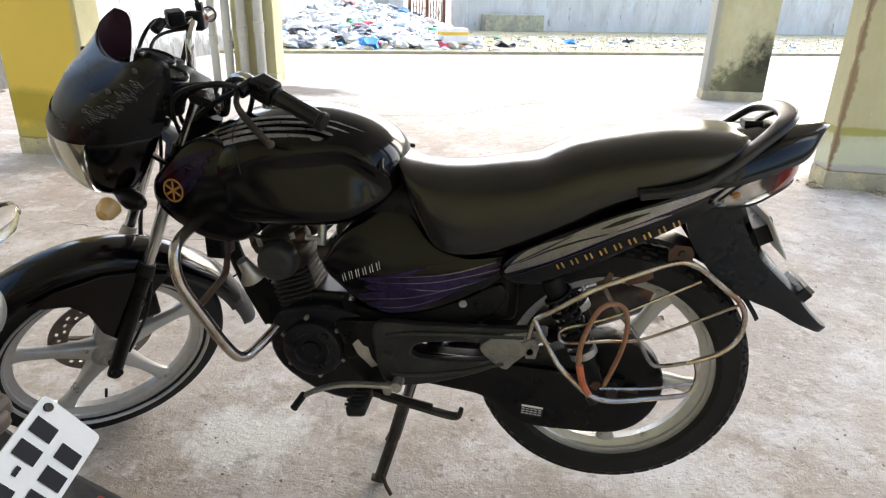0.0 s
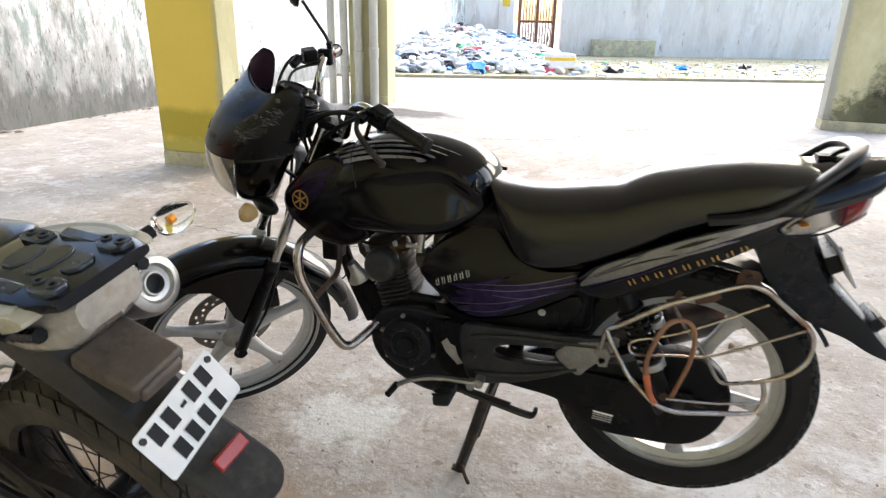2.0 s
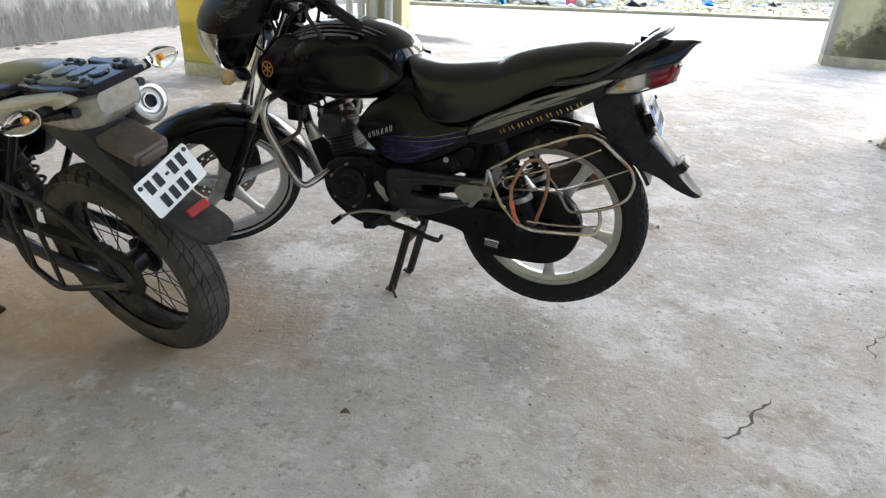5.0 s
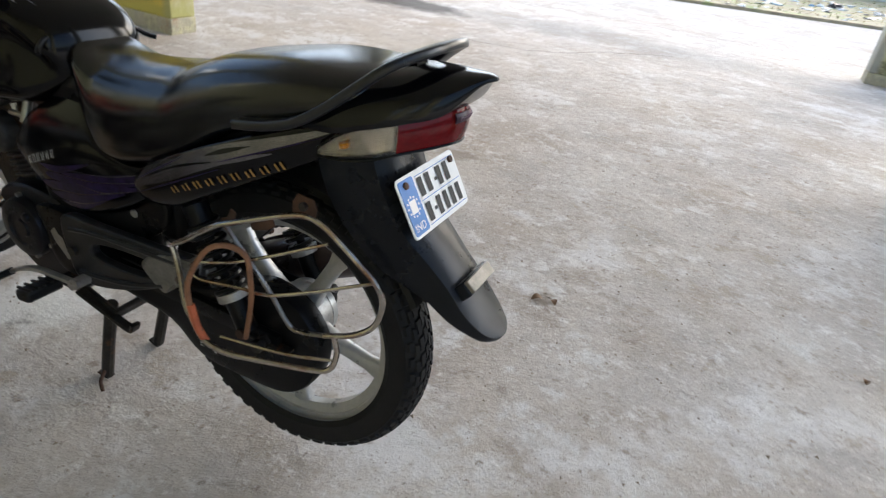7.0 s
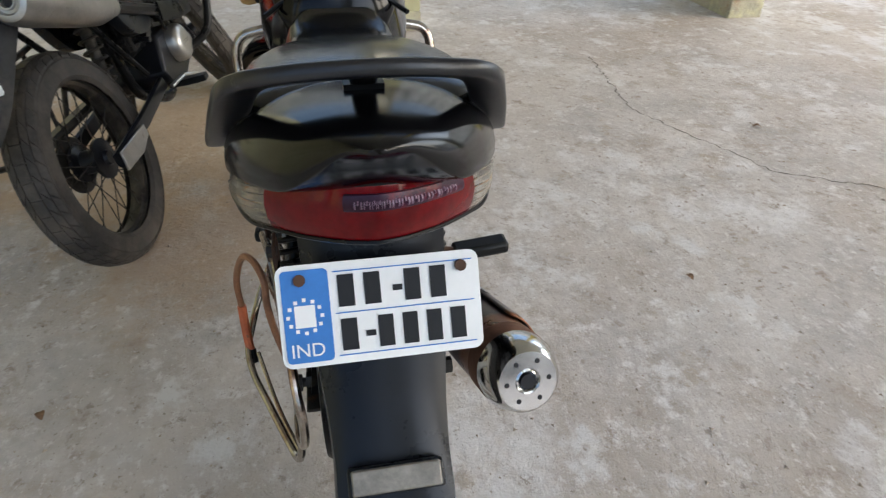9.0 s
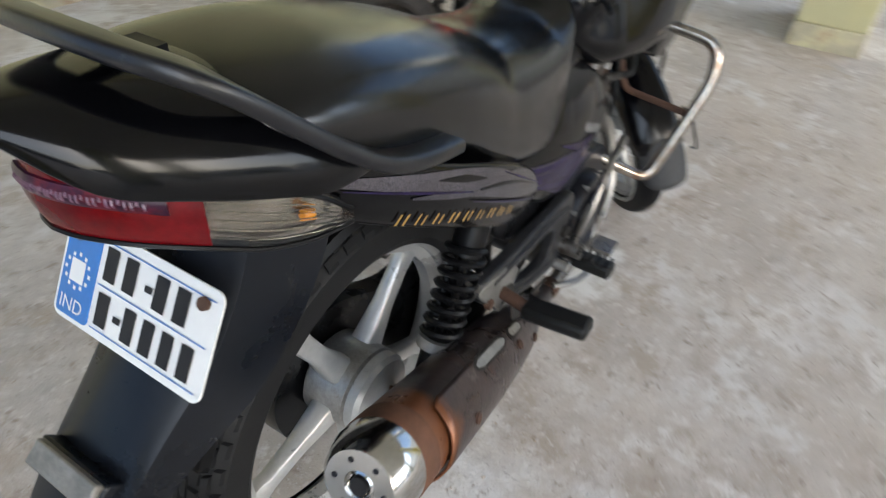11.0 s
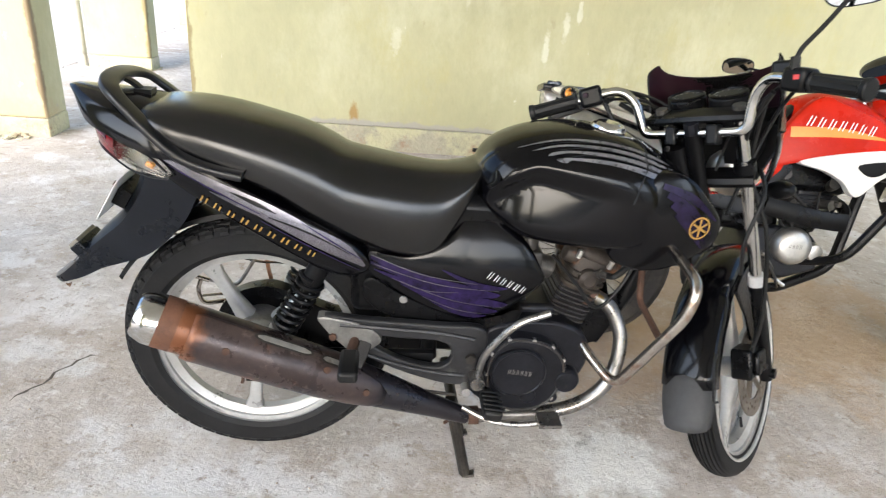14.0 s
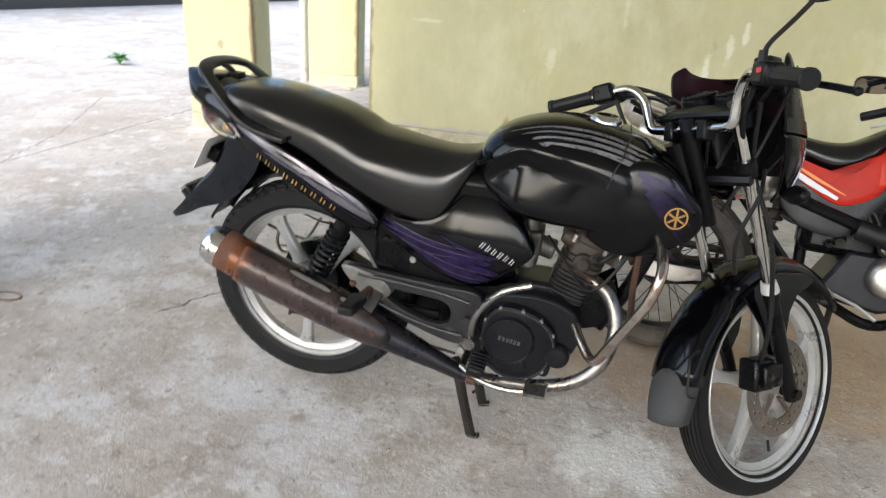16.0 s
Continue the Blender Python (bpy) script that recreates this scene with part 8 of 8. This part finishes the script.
rq = random.Random(31)
for i in range(16):
    x, z = rq.uniform(0.50, 0.84), rq.uniform(0.50, 0.68)
    part("engine_fitting", rod((x, -0.05, z), (x + rq.uniform(-0.03, 0.03), -rq.uniform(0.09, 0.125), z + rq.uniform(-0.02, 0.02)), rq.uniform(0.008, 0.02), 10), rq.choice(("casing_dark", "engine", "steel_dark", "casing_dark")), trail)
for i in range(7):
    x = rq.uniform(0.48, 0.60)
    part("wiring_hose", tube(catmull([(x, -0.09, 0.68), (x + 0.06, -0.125, rq.uniform(0.56, 0.64)), (x + rq.uniform(0.1, 0.22), -0.12, rq.uniform(0.46, 0.56)), (x + 0.25, -0.10, rq.uniform(0.5, 0.64))], 6), rq.uniform(0.004, 0.008), 7), "cable", trail)
# bodywork
TK = dense([(0.585, 0.86, 0.76, 0.05, 0.80), (0.625, 0.925, 0.75, 0.10, 0.82), (0.685, 0.960, 0.74, 0.130, 0.84), (0.76, 0.975, 0.74, 0.138, 0.85), (0.88, 0.955, 0.76, 0.125, 0.84), (0.97, 0.91, 0.80, 0.09, 0.85)])
part("fuel_tank", body(TK, (0.8, 0.85, 0.8), 36), "red_paint", trail, "glossy red fuel tank", angle=50)
part("tank_cap", lathe([(0, 0.01), (0.03, 0.008), (0.034, 0), (0.034, -0.02)], 24, "z"), "satin_black", trail, m=pose(0.76, 0, 0.975))
for g in (-1, 1):
    yf = lambda x, z: 0.160 - 0.5 * (x - 0.80) ** 2 - 0.35 * (z - 0.78) ** 2
    s1 = part("tank_shroud", panel([(0.50, 0.690), (0.555, 0.775), (0.600, 0.86), (0.655, 0.930), (0.705, 0.952), (0.75, 0.935), (0.86, 0.90), (0.98, 0.845), (1.00, 0.80), (0.85, 0.77), (0.643, 0.725), (0.57, 0.70)], yf, 0.03, g), "red_paint", trail, "red side shroud with orange and white print")
    s2 = part("lower_shroud", panel([(0.643, 0.73), (0.80, 0.772), (1.00, 0.795), (1.02, 0.745), (0.93, 0.69), (0.87, 0.63), (0.835, 0.635), (0.80, 0.672), (0.73, 0.705)], lambda x, z: yf(x, z) + 0.006, 0.03, g), "white_paint", trail, "white lower shroud with a black vent")
    part("shroud_vent", panel([(0.84, 0.735), (0.97, 0.755), (0.93, 0.71), (0.88, 0.70)], lambda x, z: yf(x, z) + 0.0085, 0.01, g, edge=0.001), "satin_black", s2)
    put = lambda x, z, g=g: (x, g * (yf(x, z) + 0.002), z)
    part("orange_print", ribbon([(0.60, 0.826), (0.76, 0.836), (0.93, 0.825)], [0.035, 0.03, 0.004], put), "orange_print", s1)
    marks((0.64, 0.852), (0.88, 0.832), 7, 0.034, lambda x, z, g=g: (x, g * (yf(x, z) + 0.0035), z), "plate_white", s1, 0.3, "white model mark as plain bars")
    part("side_panel", panel([(0.15, 0.80), (0.30, 0.735), (0.38, 0.688), (0.47, 0.642), (0.53, 0.647), (0.60, 0.70), (0.60, 0.80), (0.572, 0.815), (0.524, 0.752), (0.47, 0.738), (0.386, 0.757), (0.27, 0.79)], lambda x, z: 0.135, 0.03, g), "red_paint", trail, "red side panel with white and orange flash")
    for pts, w, mt in (([(0.30, 0.748), (0.38, 0.702), (0.48, 0.657)], [0.004, 0.018, 0.010], "plate_white"), ([(0.32, 0.755), (0.40, 0.715), (0.50, 0.672)], [0.002, 0.010, 0.003], "orange_print")):
        part("side_flash", ribbon(pts, w, lambda x, z, g=g: (x, g * 0.1372, z)), mt, trail)
    part("lower_panel", panel([(0.25, 0.745), (0.36, 0.70), (0.48, 0.66), (0.60, 0.715), (0.64, 0.705), (0.60, 0.645), (0.555, 0.572), (0.51, 0.535), (0.41, 0.545), (0.36, 0.575), (0.31, 0.64)], lambda x, z: 0.129, 0.04, g), "grey_plastic", trail, "matt dark side cover")
    part("tail_side", panel([(0.22, 0.80), (0.08, 0.850), (-0.06, 0.885), (-0.195, 0.905), (-0.205, 0.885), (-0.08, 0.850), (0.06, 0.81), (0.20, 0.775)], lambda x, z: 0.128 + 0.10 * min(0, x + 0.05), 0.03, g), "cream", trail, "cream tail side strip")
part("seat", body(dense([(0.665, 0.952, 0.90, 0.05, 0.93), (0.615, 0.915, 0.835, 0.09, 0.87), (0.54, 0.866, 0.757, 0.115, 0.80), (0.49, 0.843, 0.738, 0.122, 0.78), (0.43, 0.837, 0.742, 0.126, 0.78), (0.36, 0.845, 0.76, 0.128, 0.80), (0.27, 0.864, 0.79, 0.13, 0.83), (0.17, 0.878, 0.82, 0.13, 0.845), (0.09, 0.884, 0.838, 0.122, 0.86), (0.045, 0.883, 0.85, 0.10, 0.866), (0.025, 0.876, 0.858, 0.06, 0.868)]), (0.65, 0.8, 0.6), 36), "vinyl", trail, "black dipped dual seat", angle=60)
rk = part("tail_rack", loft([[Vector((x, w * power(math.cos(q), 0.45), z + t * power(math.sin(q), 0.45))) for q in [2 * math.pi * j / 20 for j in range(20)]] for x, w, z, t in ((0.02, 0.070, 0.880, 0.010), (-0.01, 0.080, 0.884, 0.014), (-0.12, 0.090, 0.894, 0.015), (-0.20, 0.092, 0.902, 0.014), (-0.245, 0.078, 0.906, 0.010))]), "grey_pad", trail, "black moulded tail rack plate", angle=40)
for x, y, w, h in ((-0.035, 0.052, 0.060, 0.034), (-0.035, -0.052, 0.060, 0.034), (-0.205, 0.056, 0.052, 0.036), (-0.205, -0.056, 0.052, 0.036)):
    z = 0.903 - 0.10 * (x + 0.12)
    part("rack_pad", plate([(x + u * w / 2, y + k * h / 2) for u, k in ((-1, -0.6), (-0.7, -1), (0.6, -1), (1, -0.4), (1, 0.6), (0.6, 1), (-0.6, 1), (-1, 0.5))], 0.016, "z", z + 0.004), "rack_top", rk, "raised black pad, sky sheen put into its blue-grey colour", bevel=0.003)
    for d in (-0.014, 0.014):
        part("rack_bolt", lathe([(0.0, 0.004), (0.004, 0.004), (0.0045, 0.008), (0.008, 0.008), (0.009, 0.004), (0.009, 0.0)], 16, "z").moved(pose(x + d, y, z + 0.0065)), "ink", rk)
for x, w, h in ((-0.075, 0.046, 0.060), (-0.135, 0.042, 0.072), (-0.195, 0.036, 0.046)):
    z = 0.903 - 0.10 * (x + 0.12)
    part("rack_pad", plate([(x + u * w / 2, k * h / 2) for u, k in ((-1, -0.5), (-0.4, -1), (0.5, -1), (1, -0.45), (1, 0.45), (0.5, 1), (-0.4, 1), (-1, 0.5))], 0.013, "z", z + 0.004), "rack_top", rk, bevel=0.003)
for y in (-0.066, 0.066):
    part("rack_pad", plate([(-0.165, y - 0.010), (-0.075, y - 0.012), (-0.080, y + 0.010), (-0.160, y + 0.012)], 0.013, "z", 0.906), "rack_top", rk, bevel=0.003)
for g in (-1, 1):
    part("grab_rail", tube(catmull([(0.20, g * 0.120, 0.800), (0.10, g * 0.132, 0.835), (-0.02, g * 0.134, 0.865), (-0.12, g * 0.122, 0.885), (-0.19, g * 0.098, 0.897)], 5), 0.014, 10), "cream", trail, "cream grab rail beside the rack")
part("tail_lamp", loft([[Vector((x, w * power(math.cos(q), 0.6), z + t * power(math.sin(q), 0.6))) for q in [2 * math.pi * j / 20 for j in range(20)]] for x, w, z, t in ((-0.02, 0.080, 0.825, 0.045), (-0.13, 0.086, 0.838, 0.055), (-0.20, 0.078, 0.852, 0.046), (-0.235, 0.055, 0.868, 0.028))]), "clear_tail", trail, "clear-lens tail lamp, dusty", angle=45)
for g in (-1, 1):
    st_ = part("indicator_stalk", rod((-0.150, g * 0.08, 0.870), (-0.165, g * 0.150, 0.878), 0.012), "cable", trail, "black rubber indicator stalk")
    m = pose(-0.172, g * 0.185, 0.880)
    part("indicator_lens", lathe([(0.0, -0.05), (0.012, -0.045), (0.026, -0.02), (0.028, 0.0), (0.022, 0.02), (0.010, 0.03), (0, 0.032)], 20).moved(m @ Matrix.Rotation(radians(180 if g > 0 else 0), 4, "Z") @ Matrix.Diagonal((1.1, 1, 0.9, 1))), "clear_lens", st_, "clear indicator lens")
    part("bulb", lathe([(0, -0.010), (0.006, -0.006), (0.0065, 0.004), (0, 0.008)], 12).moved(m), "amber", st_, "orange bulb")
# rear mudguard, plate, reflector
rows = dense([(-0.06, 0.86, 0.070, 0.10), (-0.13, 0.79, 0.066, 0.09), (-0.20, 0.70, 0.060, 0.06), (-0.27, 0.625, 0.056, 0.04), (-0.345, 0.575, 0.056, 0.028), (-0.395, 0.549, 0.052, 0.020), (-0.418, 0.537, 0.040, 0.015), (-0.430, 0.531, 0.022, 0.011), (-0.434, 0.529, 0.006, 0.008)], 4)
rings = []
for i, (x, z, w, d) in enumerate(rows):
    a, b = rows[max(i - 1, 0)], rows[min(i + 1, len(rows) - 1)]
    t = Vector((b[0] - a[0], 0, b[1] - a[1])).normalized()
    f = Vector((-t.z, 0, t.x))
    f = f if f.x > 0 else -f
    rings.append([Vector((x, u * w, z)) + f * d * v for u, v in ((-1, 1), (-1, 0.3), (-0.85, 0.03), (0, 0), (0.85, 0.03), (1, 0.3), (1, 1), (0.88, 1), (0.85, 0.4), (-0.85, 0.4), (-0.88, 1))])
part("rear_mudguard", loft(rings), "dusty_grey", trail, "dusty black plastic rear mudguard", angle=40)
part("tool_box", box(-0.250, -0.13, -0.052, 0.052, 0.752, 0.785).join(box(-0.258, -0.245, -0.040, 0.040, 0.748, 0.776)), "dusty_brown", trail, "dusty plate lamp housing", bevel=0.012, m=Matrix.Translation((-0.225, 0, 0.755)) @ Matrix.Rotation(radians(-18), 4, "Y") @ Matrix.Translation((0.2, 0, -0.78)))
PL2 = pose(-0.302, 0.0, 0.660) @ Matrix.Rotation(radians(-90), 4, "Z") @ Matrix.Rotation(radians(70), 4, "X") @ Matrix.Rotation(radians(9), 4, "Z") @ Matrix.Diagonal((0.88, 0.97, 1, 1))
pl = part("number_plate", plate(round_rect(0.200, 0.100, 0.008), 0.002, "z"), "plate_white", trail, "white number plate with black figures", m=PL2, smooth=False)
for x, y, n, st in ((-0.075, 0.006, 2, 0.034), (-0.005, 0.017, 1, 0.02), (0.016, 0.006, 2, 0.034), (-0.062, -0.042, 4, 0.034)):
    for i in range(n):
        part("number_bar", flat(x + i * st, x + i * st + st * 0.66, y, y + (0.034 if n > 1 else 0.007), 0.0022), "ink", pl)
for x in (-0.088, 0.088):
    part("plate_bolt", tube([(x, 0.036, 0), (x, 0.036, 0.005)], 0.006, 10), "steel_dark", pl)
part("reflector", box(-0.032, 0.032, -0.012, 0.012, 0.004, 0.012), "red_reflector", trail, "red rear reflector", m=pose(-0.354, 0.0, 0.589) @ Matrix.Rotation(radians(-90), 4, "Z") @ Matrix.Rotation(radians(50), 4, "X"), bevel=0.003)

# guards, pegs, stand
part("saree_guard", tube(rounded([(0.25, 0.13, 0.62), (-0.02, 0.15, 0.60), (-0.21, 0.16, 0.475), (-0.235, 0.165, 0.435), (0.08, 0.185, 0.335), (0.24, 0.16, 0.36), (0.30, 0.13, 0.48)], 0.05), 0.009, 8).join(tube([(0.10, 0.142, 0.61), (0.06, 0.185, 0.34)], 0.007, 6)).join(tube([(0.20, 0.135, 0.615), (0.20, 0.167, 0.35)], 0.007, 6)), "steel_dark", trail, "dusty black saree guard")
part("leg_guard", tube(rounded([(0.97, -0.06, 0.70), (0.98, -0.20, 0.70), (0.94, -0.25, 0.62), (0.83, -0.20, 0.41), (0.74, -0.10, 0.38)], 0.06), 0.016, 10).join(tube(rounded([(0.97, 0.06, 0.70), (0.98, 0.20, 0.70), (0.94, 0.25, 0.62), (0.83, 0.20, 0.41), (0.74, 0.10, 0.38)], 0.06), 0.016, 10)), "satin_black", trail, "black tubular leg guard")
for g in (-1, 1):
    part("foot_peg", rod((0.50, g * 0.10, 0.34), (0.50, g * 0.21, 0.335), 0.011).join(box(0.48, 0.525, min(g * 0.15, g * 0.24), max(g * 0.15, g * 0.24), 0.33, 0.352)), "cable", trail, "black foot peg", bevel=0.004)
part("brake_pedal", bar([(0.45, -0.13, 0.35), (0.52, -0.16, 0.36), (0.60, -0.17, 0.335), (0.66, -0.17, 0.30)], 0.006, 0.009, (0, 1, 0)), "bare_steel", trail)
part("side_stand", tube([(0.60, 0.09, 0.32), (0.61, 0.145, 0.17), (0.62, 0.186, 0.055)], 0.011, 8).join(box(0.595, 0.645, 0.16, 0.21, 0.046, 0.058)), "steel_dark", trail, "side stand on the ground")

# front end, steered to the left
fixed = {o.name for o in trail.children}
D2 = Vector((0.44, 0, -0.9))
for g in (-1, 1):
    ax = Vector((1.36, g * 0.095, 0.338))
    f = part("fork_leg", rod(ax - D2 * 0.30, ax - D2 * 0.80, 0.018, 14), "chrome", trail, "telescopic fork leg")
    part("fork_boot", rod(ax - D2 * 0.28, ax - D2 * 0.52, 0.028, 14), "cable", f, "black fork gaiter")
    part("fork_slider", rod(ax + D2 * 0.02, ax - D2 * 0.32, 0.024, 14), "bare_steel", f)
    part("hand_grip", tube([(0.905, g * 0.375, 1.105), (0.86, g * 0.50, 1.095)], 0.017, 12), "cable", trail, "black rubber grip")
    part("hand_lever", tube(catmull([(0.945, g * 0.34, 1.10), (0.955, g * 0.42, 1.085), (0.92, g * 0.51, 1.07)], 4), 0.006, 8), "bare_steel", trail)
    part("switch_box", box(-0.02, 0.02, -0.024, 0.024, -0.02, 0.022).moved(pose(0.918, g * 0.345, 1.105, 0, 0, -g * 18)), "satin_black", trail, "black switch housing", bevel=0.006)
part("handlebar", tube(rounded([(0.86, 0.50, 1.095), (0.93, 0.30, 1.11), (0.985, 0.10, 1.02), (0.985, -0.10, 1.02), (0.93, -0.30, 1.11), (0.86, -0.50, 1.095)], 0.05), 0.011, 10), "satin_black", trail, "black braced handlebar")
part("yoke", box(0.97, 1.04, -0.12, 0.12, 0.99, 1.01), "bare_steel", trail, bevel=0.006)
part("front_mudguard", lathe([(0.42, -0.06), (0.432, -0.04), (0.436, 0.0), (0.432, 0.04), (0.42, 0.06), (0.41, 0.055), (0.41, -0.055)], 30, arc=0.27, closed=True).moved(Matrix.Translation((1.36, 0, 0.338)) @ Matrix.Rotation(radians(-40), 4, "Y")), "white_paint", trail, "high white front mudguard")
part("headlamp_cowl", body(dense([(1.06, 1.12, 0.92, 0.07, 1.0), (1.12, 1.14, 0.90, 0.115, 1.0), (1.20, 1.10, 0.86, 0.11, 0.97), (1.25, 1.03, 0.87, 0.06, 0.95)]), (0.8, 0.8, 0.8), 28), "red_paint", trail, "red headlamp cowl")
part("visor", body(dense([(0.98, 1.10, 1.06, 0.07, 1.08), (1.04, 1.15, 1.08, 0.10, 1.11), (1.12, 1.17, 1.10, 0.09, 1.13), (1.17, 1.15, 1.10, 0.05, 1.12)]), (0.8, 0.8, 0.8), 24), "satin_black", trail, "black fly screen")
part("brake_hose", tube(catmull([(0.95, -0.22, 1.08), (1.05, -0.20, 1.16), (1.14, -0.15, 1.10), (1.12, -0.12, 0.80), (1.30, -0.11, 0.42)], 6), 0.005, 7), "cable", trail)
steer_axis = Vector((-0.44, 0, 0.9)).normalized()
TURN = Matrix.Translation((0.98, 0, 1.0)) @ Matrix.Rotation(0.65, 4, steer_axis) @ Matrix.Translation((-0.98, 0, -1.0))
for o in list(trail.children):
    if o.name not in fixed or o == fw:
        o.matrix_basis = TURN @ o.matrix_basis
# its left mirror on a bent stem
ms = part("mirror_stem", tube(rounded([(0.735, 0.285, 1.0), (0.738, 0.287, 1.06), (0.655, 0.375, 1.085)], 0.02), 0.005, 8).join(rod((0.735, 0.285, 0.985), (0.736, 0.285, 1.02), 0.010, 8)), "cable", trail, "bent black mirror stem")
MQ = Matrix.Translation((0.62, 0.40, 1.092)) @ Matrix.Rotation(radians(-10), 4, "Z") @ Matrix.Rotation(radians(40), 4, "X")
part("mirror_shell", loft([[MQ @ (p_ * s_ + Vector((0, y, 0))) for p_ in mp_] for s_, y in ((1.0, 0.0), (1.0, 0.008), (0.8, 0.020), (0.4, 0.027))]), "satin_black", ms, "black oval mirror housing")
part("mirror_glass", loft([[MQ @ (p_ * s_ + Vector((0, y, 0))) for p_ in mp_] for s_, y in ((0.93, 0.0), (0.93, -0.001), (0.01, -0.0015))]), "mirror", ms, "mirror glass")
